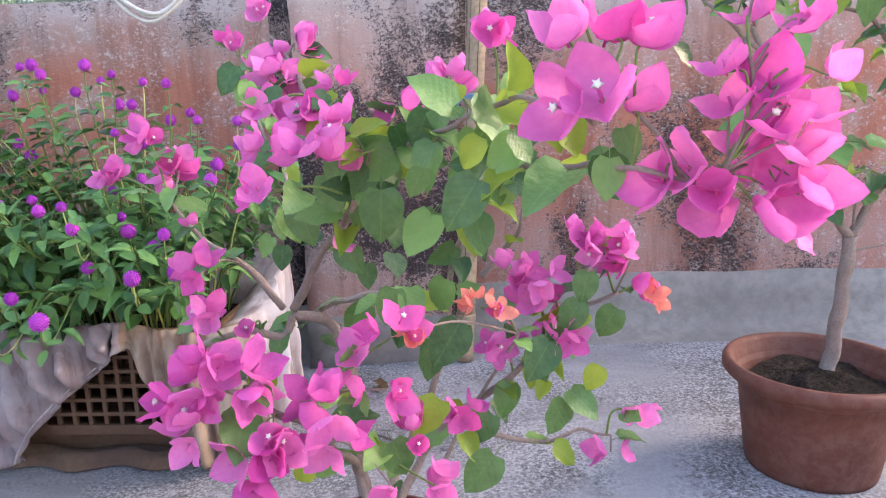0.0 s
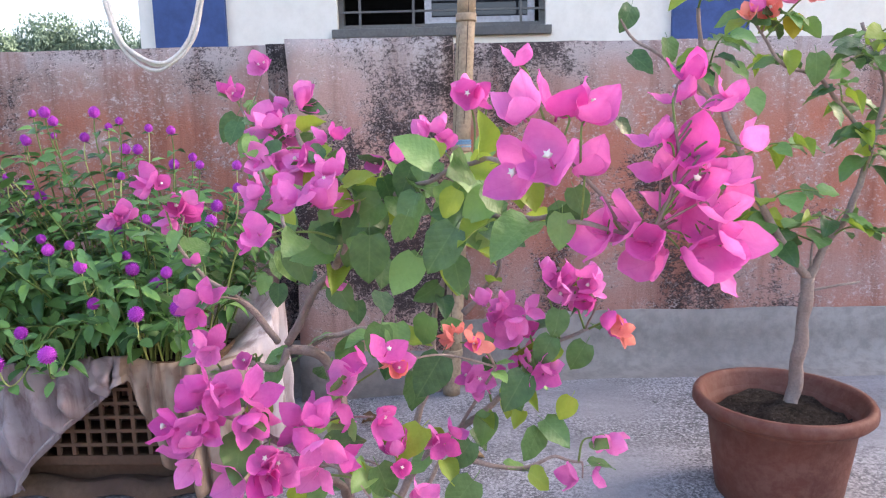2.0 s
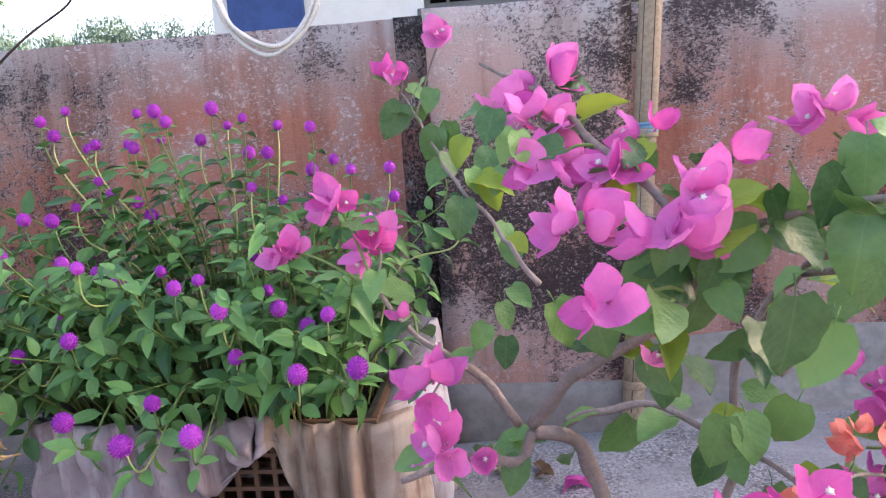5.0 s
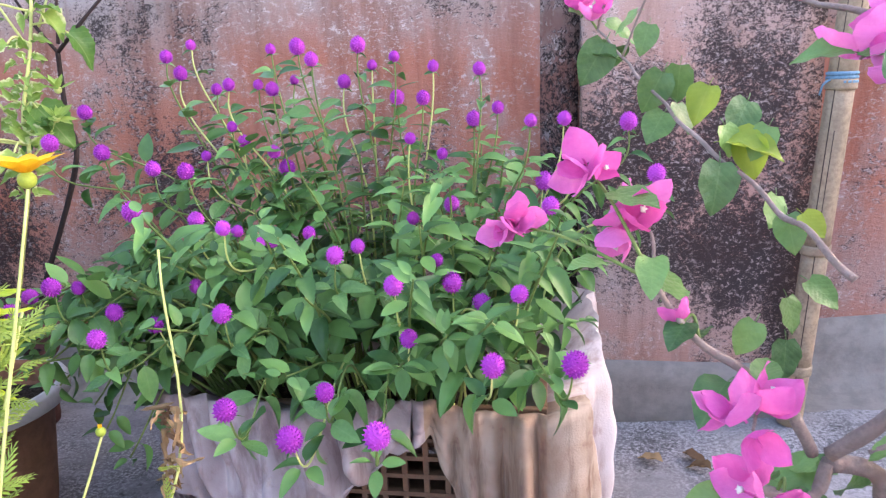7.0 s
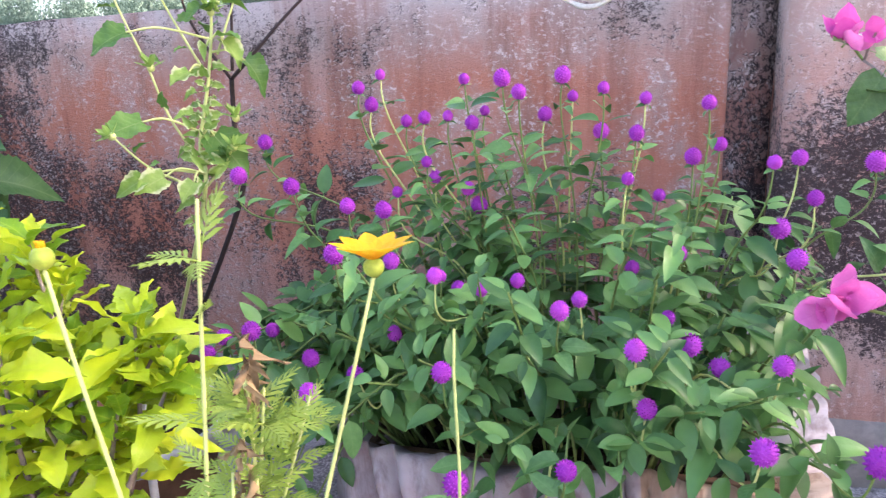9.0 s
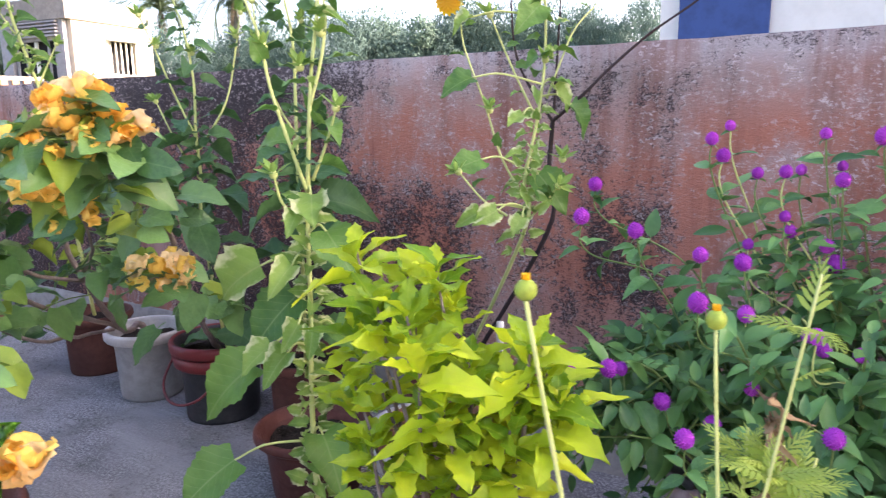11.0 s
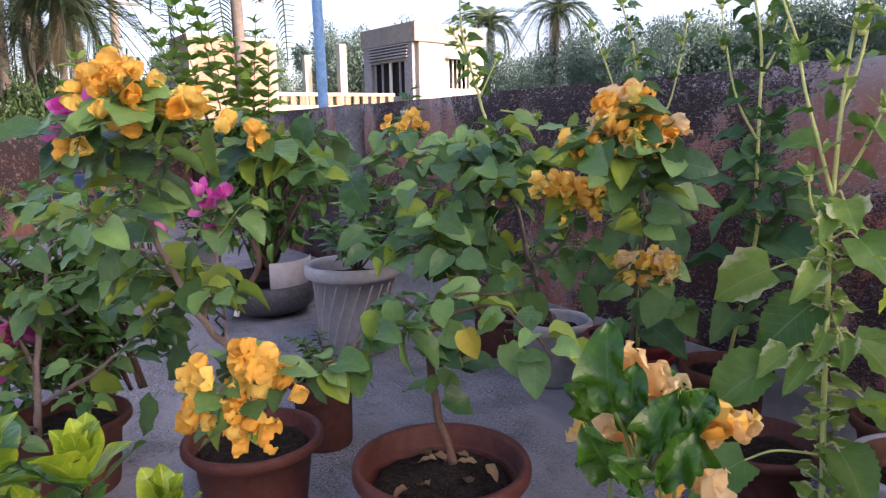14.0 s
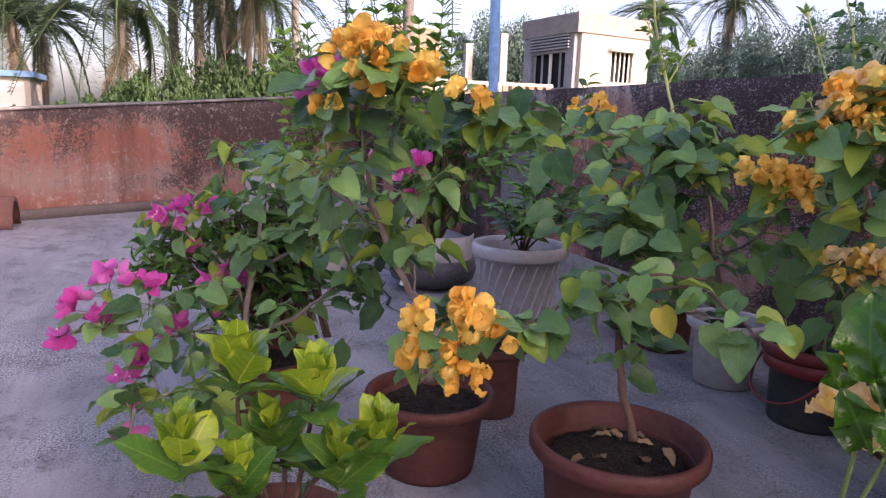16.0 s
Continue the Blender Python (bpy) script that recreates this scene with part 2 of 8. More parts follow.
bark_brown = speckled("brown_bark", (0.16, 0.095, 0.065), (0.09, 0.06, 0.045), 60, 0.9, 0.6, dist=0.004)
stalk = speckled("green_stalk", (0.17, 0.25, 0.065), (0.12, 0.18, 0.05), 40, 0.6, 0.2, dist=0.002)
stalk_pale = speckled("pale_green_stalk", (0.56, 0.60, 0.22), (0.46, 0.52, 0.17), 40, 0.5, 0.2, dist=0.002, c=(0.38, 0.44, 0.14))
bamboo_mat = speckled("dry_bamboo", (0.39, 0.30, 0.195), (0.28, 0.215, 0.145), 25, 0.6, 0.3, dist=0.004, c=(0.17, 0.125, 0.085))
tie_mat = speckled("faded_blue_cord", (0.12, 0.25, 0.36), (0.20, 0.33, 0.42), 60, 0.8, 0.4)
rope_mat = speckled("white_nylon_rope", (0.72, 0.70, 0.64), (0.60, 0.58, 0.52), 60, 0.8, 0.4)


def cloth_material(name, a, b, streaks, spot):
    """Faded cotton: two tones, streaks that run down, rusty spots, woven grain."""
    m, nt, p = material(name, 0.95, 0.0, 0.08)
    v = coords(nt)
    streak = noise_tex(nt, stretch(nt, v, (1, 1, 0.12)), 26, 5, 0.65)
    big, weave, spots = noise_tex(nt, v, 7, 4), noise_tex(nt, v, 320, 3), noise_tex(nt, v, 28, 6, 0.7)
    col = mix(nt, ramp(nt, big, [(0.40, grey(0)), (0.60, grey(1))]), a, b)
    # Dirt streaks that also put the folds' shade into the colour.
    col = mix(nt, ramp(nt, streak, [(0.48, grey(0)), (0.64, grey(0.7))]), col, streaks)
    col = mix(nt, ramp(nt, spots, [(0.58, grey(0)), (0.70, grey(0.6))]), col, spot)
    nt.links.new(col, p.inputs["Base Color"])
    bump(nt, p, math_node(nt, "ADD", weave, streak), 0.3, 0.003)
    return m


cloth_mat = cloth_material("faded_lilac_cotton", (0.46, 0.41, 0.42), (0.33, 0.27, 0.27), (0.17, 0.115, 0.115), (0.25, 0.16, 0.15))
cloth_fold = cloth_material("tan_stained_cotton", (0.42, 0.34, 0.27), (0.30, 0.21, 0.15), (0.12, 0.075, 0.055), (0.20, 0.11, 0.10))
cloth_white = cloth_material("white_stained_cotton", (0.60, 0.55, 0.54), (0.48, 0.40, 0.37), (0.27, 0.19, 0.17), (0.34, 0.24, 0.22))
crate_mat = speckled("brown_crate_plastic", (0.17, 0.10, 0.06), (0.12, 0.07, 0.045), 20, 0.6, 0.2)
boug_leaf = leafy("bougainvillea_leaf", (0.022, 0.078, 0.024), (0.165, 0.31, 0.080), (0.24, 0.37, 0.14), 0.40, 0.20, spread=0.65, vein_k=0.16, spec=0.42)
boug_leaf_young = leafy("young_bougainvillea_leaf", (0.16, 0.26, 0.03), (0.30, 0.40, 0.05), (0.36, 0.46, 0.12), 0.42, 0.4, vein_k=0.16)
leaf_yellow = leafy("yellowing_leaf", (0.42, 0.36, 0.03), (0.50, 0.42, 0.05), (0.5, 0.46, 0.12), 0.5)
gomph_leaf = leafy("globe_amaranth_leaf", (0.032, 0.11, 0.032), (0.17, 0.35, 0.10), (0.24, 0.38, 0.15), 0.40, 0.24, vein_k=0.2)
foliage_mat = island_leaf("amaranth_foliage", (0.020, 0.078, 0.022), (0.145, 0.31, 0.080), 0.40, 0.18)
gold_leaf = leafy("golden_leaf", (0.13, 0.28, 0.012), (0.56, 0.66, 0.025), (0.52, 0.58, 0.06), 0.36, 0.38, spread=0.8)
lime_leaf = leafy("lime_leaf", (0.10, 0.22, 0.012), (0.33, 0.46, 0.028), (0.55, 0.60, 0.08), 0.30, 0.26, vein_k=0.85, edge=(0.46, 0.53, 0.05))
sun_leaf = leafy("sunflower_leaf", (0.040, 0.125, 0.024), (0.16, 0.30, 0.052), (0.32, 0.42, 0.16), 0.45, 0.30, vein_k=0.45)
sun_pale = leafy("pale_edged_sunflower_leaf", (0.14, 0.28, 0.045), (0.30, 0.44, 0.09), (0.46, 0.52, 0.20), 0.5, 0.4, edge=(0.66, 0.68, 0.36), vein_k=0.5)
# Sunflower leaf again, darkened: shade by the parapet is put into the colour.
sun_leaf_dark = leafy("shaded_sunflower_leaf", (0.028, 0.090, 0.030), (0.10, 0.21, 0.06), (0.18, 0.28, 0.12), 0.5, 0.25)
glossy_leaf = leafy("glossy_dark_leaf", (0.020, 0.080, 0.018), (0.15, 0.32, 0.055), (0.17, 0.30, 0.08), 0.22, 0.22, spread=0.65, spec=0.55)
curled_leaf = leafy("curled_glossy_leaf", (0.006, 0.036, 0.003), (0.055, 0.17, 0.010), (0.12, 0.26, 0.03), 0.24, 0.12, spread=0.5, spec=0.34)
varieg_leaf = leafy("variegated_leaf", (0.024, 0.095, 0.016), (0.10, 0.23, 0.030), (0.30, 0.40, 0.07), 0.30, 0.22, edge=(0.30, 0.38, 0.06), vein_k=0.5)
fern_leaf = leafy("feathery_leaf", (0.22, 0.34, 0.035), (0.40, 0.52, 0.07), (0.36, 0.46, 0.16), 0.55, 0.4)
dry_leaf = leafy("dry_leaf", (0.13, 0.075, 0.038), (0.38, 0.26, 0.13), (0.22, 0.14, 0.07), 0.8, 0.2, spread=0.75)
magenta = leafy("magenta_bract", (0.60, 0.072, 0.375), (0.83, 0.27, 0.59), (0.54, 0.04, 0.31), 0.55, 0.44, vein_k=0.22)
magenta_deep = leafy("deep_magenta_bract", (0.57, 0.046, 0.31), (0.77, 0.16, 0.49), (0.50, 0.03, 0.26), 0.6, 0.45, vein_k=0.22)
coral = leafy("coral_bract", (0.76, 0.18, 0.16), (0.88, 0.38, 0.30), (0.62, 0.10, 0.08), 0.55, 0.5)
orange = leafy("orange_bract", (0.86, 0.37, 0.016), (0.98, 0.78, 0.20), (0.62, 0.22, 0.01), 0.55, 0.42)
cream = leafy("cream_bract", (0.88, 0.56, 0.17), (0.94, 0.77, 0.44), (0.76, 0.42, 0.12), 0.6, 0.5)
yellow_petal = leafy("yellow_petal", (0.80, 0.42, 0.01), (0.85, 0.52, 0.01), (0.75, 0.38, 0.01), 0.5, 0.4)
floret_mat = leafy("white_floret", (0.82, 0.80, 0.70), (0.85, 0.84, 0.76), (0.8, 0.78, 0.6), 0.6, 0.2)
globe_mat = leafy("purple_globe", (0.27, 0.018, 0.31), (0.52, 0.070, 0.53), (0.45, 0.06, 0.52), 0.7, 0.15)


# ---- building helpers ----
def thing(name, label, category, at=(0, 0, 0), group="", kind=""):
    e = new(name)
    e.empty_display_size = 0.05
    e.location = at
    return tagged(e, label, category, group, kind)


def finish(bm, name, mat, smooth=True):
    me = bpy.data.meshes.new(name)
    bm.normal_update()
    bm.to_mesh(me)
    bm.free()
    for m in mat if isinstance(mat, (list, tuple)) else [mat]:
        me.materials.append(m)
    if smooth:
        me.polygons.foreach_set("use_smooth", [True] * len(me.polygons))
    return me


def origin_of(ob):
    p = Vector(ob.location)
    while ob.parent:
        ob = ob.parent
        p += Vector(ob.location)
    return p


def part(name, bm, mat, parent, label="", smooth=True, world_at=None):
    """A bmesh, with its points in world metres, as one mesh under parent."""
    off = origin_of(parent) if parent else Vector()
    bmesh.ops.translate(bm, verts=bm.verts, vec=-off)
    ob = new(name, finish(bm, name, mat, smooth))
    ob.parent = parent
    return tagged(ob, label)


def place(name, me, m, parent, label=""):
    """An object on a shared mesh at the world pose m, under parent."""
    ob = new(name, me)
    if parent:
        ob.parent = parent
        ob.matrix_basis = Matrix.Translation(-origin_of(parent)) @ m
    else:
        ob.matrix_basis = m
    return tagged(ob, label)


def structure(name, bm, mat, label, category, smooth=False):
    ob = new(name, finish(bm, name, mat, smooth))
    return tagged(ob, label, category, "", "structure")


def box(bm, x0, y0, z0, x1, y1, z1, bevel=0.0):
    r = bmesh.ops.create_cube(bm, size=1.0)
    vs = r["verts"]
    for v in vs:
        v.co = Vector(((x0 + x1) / 2 + v.co.x * (x1 - x0), (y0 + y1) / 2 + v.co.y * (y1 - y0), (z0 + z1) / 2 + v.co.z * (z1 - z0)))
    if bevel:
        es = list({e for v in vs for e in v.link_edges})
        bmesh.ops.bevel(bm, geom=es, offset=bevel, segments=2, affect="EDGES", profile=0.6)
    return bm


def boxed(*dims, bevel=0.0):
    return box(bmesh.new(), *dims, bevel=bevel)


def rough_box(x0, y0, z0, x1, y1, z1, step=0.06, wobble=0.006, seed=0.0):
    """A box cut into a grid, its faces and edges uneven like hand-laid plaster."""
    bm = box(bmesh.new(), x0, y0, z0, x1, y1, z1)
    for axis, a, b in ((0, x0, x1), (1, y0, y1), (2, z0, z1)):
        n = max(1, min(160, int((b - a) / step)))
        for i in range(1, n):
            co, no = [0, 0, 0], [0, 0, 0]
            co[axis], no[axis] = a + (b - a) * i / n, 1
            bmesh.ops.bisect_plane(bm, geom=bm.verts[:] + bm.edges[:] + bm.faces[:], plane_co=co, plane_no=no)
    for v in bm.verts:
        d = noise.noise_vector(v.co * 3.1 + Vector((seed, 0, 0))) * wobble + noise.noise_vector(v.co * 13 + Vector((0, seed, 0))) * wobble * 0.5
        v.co += d
    return bm


def revolve(profile, at, seg=40, wave=0.0, waves=0):
    """A turned body from (radius, height) pairs; wave pinches its outermost ring like a finger-pressed rim."""
    bm = bmesh.new()
    rings = []
    top = max(r for r, _ in profile)
    for r, h in profile:
        ring = []
        for i in range(seg):
            a = 2 * math.pi * i / seg
            rr = r * (1 + (wave * math.sin(waves * a) if waves and r > top * 0.985 else 0))
            ring.append(bm.verts.new((at[0] + rr * math.cos(a), at[1] + rr * math.sin(a), at[2] + h)))
        rings.append(ring)
    for a, b in zip(rings, rings[1:]):
        for i in range(seg):
            bm.faces.new((a[i], a[(i + 1) % seg], b[(i + 1) % seg], b[i]))
    return bm


def smooth_line(pts, n=6):
    """Catmull-Rom through points."""
    p = [Vector(q) for q in pts]
    p = [p[0] * 2 - p[1], *p, p[-1] * 2 - p[-2]]
    out = []
    for i in range(1, len(p) - 2):
        for k in range(n):
            t = k / n
            a, b, c, d = p[i - 1], p[i], p[i + 1], p[i + 2]
            out.append(0.5 * (2 * b + (c - a) * t + (2 * a - 5 * b + 4 * c - d) * t * t + (3 * b - a - 3 * c + d) * t ** 3))
    out.append(p[-2].copy())
    return out


def tube_into(bm, pts, r0, r1, seg=7, knots=0.0):
    rings, n = [], len(pts)
    prev = Vector((0.31, 0.17, 0.93)).normalized()
    for i, c in enumerate(pts):
        d = (pts[min(i + 1, n - 1)] - pts[max(i - 1, 0)]).normalized()
        u = prev - d * prev.dot(d)
        if u.length < 1e-4:
            u = d.orthogonal()
        u.normalize()
        prev, w = u, d.cross(u)
        r = (r0 + (r1 - r0) * i / max(1, n - 1)) * (1 + knots * noise.noise(c * 40))
        rings.append([bm.verts.new(c + (u * math.cos(2 * math.pi * k / seg) + w * math.sin(2 * math.pi * k / seg)) * r) for k in range(seg)])
    for a, b in zip(rings, rings[1:]):
        for k in range(seg):
            bm.faces.new((a[k], a[(k + 1) % seg], b[(k + 1) % seg], b[k]))
    bm.faces.new(rings[-1])
    bm.faces.new(rings[0][::-1])
    return bm


def tube(pts, r0, r1, seg=7, knots=0.0, n=6):
    return tube_into(bmesh.new(), smooth_line(pts, n), r0, r1, seg, knots)


def blade(width, rows=8, fold=0.25, droop=0.25, teeth=0, tooth=0.0, curl=0.0, notch=0.0, wavy=0.0, seed=0.0, cup=0.0, cols=4):
    """A leaf of length 1 along y from its base, facing z. width: half width as a function of 0..1 along it."""
    bm = bmesh.new()
    grid = []
    for i in range(rows + 1):
        t = i / rows
        w = width(t)
        if teeth:
            w *= 1 + tooth * (1 if i % 2 else -1) * (0 < i < rows)
        back = -notch * max(0, 1 - t * 5)
        line = []
        for j in range(cols + 1):
            s = 2 * j / cols - 1
            x = s * w
            z = abs(x) * (0.35 + 0.65 * abs(s)) * fold * 1.5 - droop * t * t + cup * (t * t * 1.5 - t ** 4 * 1.55) + wavy * math.sin(t * 14 + s * 3 + seed) * abs(s) * 0.06
            line.append(bm.verts.new((x, t + back * abs(s), z)))
        grid.append(line)
    for a, b in zip(grid, grid[1:]):
        for k in range(cols):
            bm.faces.new((a[k], a[k + 1], b[k + 1], b[k]))
    bmesh.ops.remove_doubles(bm, verts=bm.verts, dist=0.002)
    return bm


def heart(t):
    return 0.40 * (math.sin(math.pi * min(1, t * 0.78 + 0.22) ** 1.0) ** 0.75) * (1 if t > 0.02 else 0.75) * (1 - t ** 3 * 0.25)


def lance(t):
    return 0.21 * max(0.0, math.sin(math.pi * t ** 0.85)) ** 0.9 + 0.004


def oval(t):
    return 0.26 * max(0.0, math.sin(math.pi * t ** 0.8)) ** 0.8 + 0.004


def spoon(t):
    return 0.33 * max(0.0, math.sin(math.pi * t ** 1.35)) ** 0.75 + 0.01


def ellipse(t):
    return 0.31 * max(0.0, math.sin(math.pi * t ** 0.95)) ** 0.72 + 0.006


def broad(t):
    return 0.41 * (math.sin(math.pi * min(1, t * 0.80 + 0.20)) ** 0.9) * (1 - t ** 3 * 0.2)


def lobed(t):
    """Narrow at the base, widest past the middle, with coarse teeth towards the tip."""
    w = 0.215 * max(0.0, math.sin(math.pi * t ** 1.12)) ** 0.95 + 0.006
    if 0.38 < t < 0.96:
        w *= 1 + 0.20 * (1 - 2 * ((t - 0.38) * 5.2 % 1.0))
    return w


def with_stalk(bm, long=0.3, thick=0.012):
    tube_into(bm, [Vector((0, -long, -long * 0.25)), Vector((0, -long * 0.5, -long * 0.06)), Vector((0, 0.05, 0.0))], thick, thick * 0.8, 4)
    return bm


def leaf_set(name, mat, fn, n=4, **kw):
    out = []
    for i in range(n):
        k = dict(kw)
        k["fold"] = kw.get("fold", 0.25) * (0.5 + 0.4 * i)
        k["droop"] = kw.get("droop", 0.25) * (0.3 + 0.55 * i)
        k["seed"] = float(i)
        long = k.pop("stalk", 0.25)
        bm = blade(fn, **k)
        if long:
            with_stalk(bm, long)
        out.append(finish(bm, name, mat))
    return out


LEAF = {
    "boug": leaf_set("leaf", boug_leaf, heart, notch=0.06, wavy=0.6, fold=0.15, droop=0.22),
    "young": leaf_set("leaf", boug_leaf_young, heart, notch=0.03, wavy=0.6, fold=0.4),
    "yellow": leaf_set("leaf", leaf_yellow, heart, 2, notch=0.04),
    "gomph": leaf_set("leaf", gomph_leaf, oval, fold=0.2, droop=0.35, stalk=0.1),
    "gold": leaf_set("leaf", gold_leaf, lobed, rows=22, fold=0.22, droop=0.42, stalk=0.12, wavy=0.9),
    "sun": leaf_set("leaf", sun_leaf, broad, rows=18, teeth=1, tooth=0.045, fold=0.3, droop=0.45, stalk=0.5, notch=0.08, wavy=0.9),
    "sunpale": leaf_set("leaf", sun_pale, broad, rows=10, teeth=1, tooth=0.06, fold=0.5, droop=0.5, stalk=0.2, notch=0.06, wavy=1.6),
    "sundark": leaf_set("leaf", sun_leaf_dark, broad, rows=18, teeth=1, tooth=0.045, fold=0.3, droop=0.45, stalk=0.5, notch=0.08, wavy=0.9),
    "glossy": leaf_set("leaf", glossy_leaf, lance, fold=0.35, droop=0.3, stalk=0.08),
    "croton": leaf_set("leaf", curled_leaf, spoon, rows=16, fold=0.42, droop=0.45, stalk=0.1, wavy=2.6, cols=6),
    "varieg": leaf_set("leaf", varieg_leaf, ellipse, rows=12, fold=0.14, droop=0.22, stalk=0.1, wavy=0.5),
    "lime": leaf_set("leaf", lime_leaf, ellipse, rows=12, fold=0.14, droop=0.10, stalk=0.1, wavy=0.5, cup=0.12),
    "sepal": leaf_set("bract", sun_pale, lance, 2, rows=4, fold=0.3, droop=-0.15, stalk=0.0),
    "withered": leaf_set("dry_leaf", dry_leaf, lambda t: 0.09 * math.sin(math.pi * t) ** 0.7 + 0.01, 3, rows=8, fold=0.9, droop=0.55, stalk=0.0, wavy=2.5),
    "dry": leaf_set("dry_leaf", dry_leaf, oval, 3, fold=0.35, droop=0.25, stalk=0.0, wavy=0.9),
}


def aim(p, along, up=(0, 0, 1), size=1.0, spin=0.0):
    """The pose of a leaf: y along, z as near up as can be."""
    y = Vector(along).normalized()
    x = y.cross(Vector(up))
    if x.length < 1e-3:
        x = y.orthogonal()
    x.normalize()
    z = x.cross(y)
    m = Matrix((x, y, z)).transposed().to_4x4()
    return Matrix.Translation(p) @ m @ Matrix.Rotation(spin, 4, "Y") @ Matrix.Scale(size, 4)


def bract_blade(seed, bulge, roll_in, recurve, wide=1.02, point=0.78, wave=0.05, rows=9, cols=6):
    """A papery bract: egg-shaped with a small tip, hollow like a spoon, its margin a little wavy."""
    bm = bmesh.new()
    grid = []
    for i in range(rows + 1):
        t = i / rows
        w = wide * (t + 0.015) ** 0.5 * max(0.0, 1 - t) ** point if t < 1 else 0.0
        line = []
        for j in range(cols + 1):
            s = 2 * j / cols - 1
            x = s * w
            z = roll_in * x * x - bulge * math.sin(math.pi * t ** 0.8) - recurve * max(0.0, t - 0.6) ** 2 * 2.5
            z += wave * math.sin(t * 9 + s * 2.2 + seed * 1.7) * s * s + wave * 0.6 * math.sin(t * 19 + seed + s) * abs(s) - 0.015 * max(0.0, 1 - abs(s) * 3)
            line.append(bm.verts.new((x * (1 - 0.12 * roll_in * s * s), t, z)))
        grid.append(line)
    for a, b in zip(grid, grid[1:]):
        for k in range(cols):
            bm.faces.new((a[k], a[k + 1], b[k + 1], b[k]))
    bmesh.ops.remove_doubles(bm, verts=bm.verts, dist=0.002)
    return bm


def flower_mesh(mat, openness, seed, lantern):
    """Three papery bracts round a short tube; lantern flowers are rounder and stay nearly closed."""
    rnd = random.Random(seed)
    bm = bmesh.new()
    for k in range(3):
        one = bract_blade(seed + k, 0.24, 0.72, 0.16, 1.16, 0.58, 0.15, 10, 8) if lantern else bract_blade(seed + k, 0.17, 0.50, 0.16, 1.10, 0.84, 0.035, 10, 8)
        a = 2 * math.pi * k / 3 + rnd.uniform(-0.2, 0.2)
        tilt = openness + rnd.uniform(-0.18, 0.18)
        m = Matrix.Rotation(a, 4, "Z") @ Matrix.Translation((0, 0.03, 0)) @ Matrix.Rotation(tilt, 4, "X") @ Matrix.Scale(rnd.uniform(0.84, 1.10), 4)
        tmp = bpy.data.meshes.new("tmp")
        bmesh.ops.transform(one, matrix=m, verts=one.verts)
        one.to_mesh(tmp)
        one.free()
        bm.from_mesh(tmp)
        bpy.data.meshes.remove(tmp)
    tube_into(bm, [Vector((0, 0, -0.12)), Vector((0, 0, 0.35))], 0.03, 0.035, 5)
    return finish(bm, "flower", mat)


def star_mesh():
    bm = bmesh.new()
    ring = [bm.verts.new((0.11 * (1 if i % 2 == 0 else 0.42) * math.cos(math.pi * i / 5), 0.11 * (1 if i % 2 == 0 else 0.42) * math.sin(math.pi * i / 5), 0.50 + (0.01 if i % 2 else 0))) for i in range(10)]
    c = bm.verts.new((0, 0, 0.485))
    low = bm.verts.new((0, 0, 0.30))
    for i in range(10):
        bm.faces.new((ring[i], ring[(i + 1) % 10], c))
        bm.faces.new((ring[(i + 1) % 10], ring[i], low))
    return finish(bm, "floret", floret_mat)


FLOWER = {k: [flower_mesh(m, o, i * 3 + 1, k in ("orange", "cream")) for i, o in enumerate((1.10, 0.88, 1.26, 1.0) if k in ("orange", "cream") else (1.02, 0.80, 1.2, 0.92))] for k, m in (("magenta", magenta), ("deep", magenta_deep), ("coral", coral), ("orange", orange), ("cream", cream))}
STAR = star_mesh()


def globe_mesh(seed):
    """A globe amaranth head: a ball of close papery scales."""
    bm = bmesh.new()
    r = bmesh.ops.create_uvsphere(bm, u_segments=14, v_segments=9, radius=0.42)
    for v in r["verts"]:
        v.co.z *= 1.05
    n = 120
    for i in range(n):
        z = 1 - 2 * (i + 0.5) / n
        a = i * 2.399963 + seed
        d = Vector((math.sqrt(1 - z * z) * math.cos(a), math.sqrt(1 - z * z) * math.sin(a), z * 1.05))
        u = d.cross(Vector((0.1, 0, 1))).normalized()
        w = u.cross(d).normalized()
        b = d * 0.36
        vs = [bm.verts.new(b + u * 0.075), bm.verts.new(b - u * 0.075), bm.verts.new(b + w * 0.06), bm.verts.new(d * 0.52 + w * 0.05)]
        for f in ((0, 2, 3), (2, 1, 3), (1, 0, 3)):
            bm.faces.new([vs[q] for q in f])
    return finish(bm, "flower_head", globe_mat, False)


GLOBE = [globe_mesh(s) for s in (0.0, 0.7, 1.9)]
rnd = random.Random(11)


def near_on(lines, p):
    best = None
    for line in lines:
        for q in line:
            d = (q - p).length
            if best is None or d < best[0]:
                best = (d, q)
    return best[1]


def rand_dir(r=rnd, zmin=-1.0):
    while True:
        v = Vector((r.uniform(-1, 1), r.uniform(-1, 1), r.uniform(-1, 1)))
        if 0.05 < v.length < 1 and v.normalized().z >= zmin:
            return v.normalized()


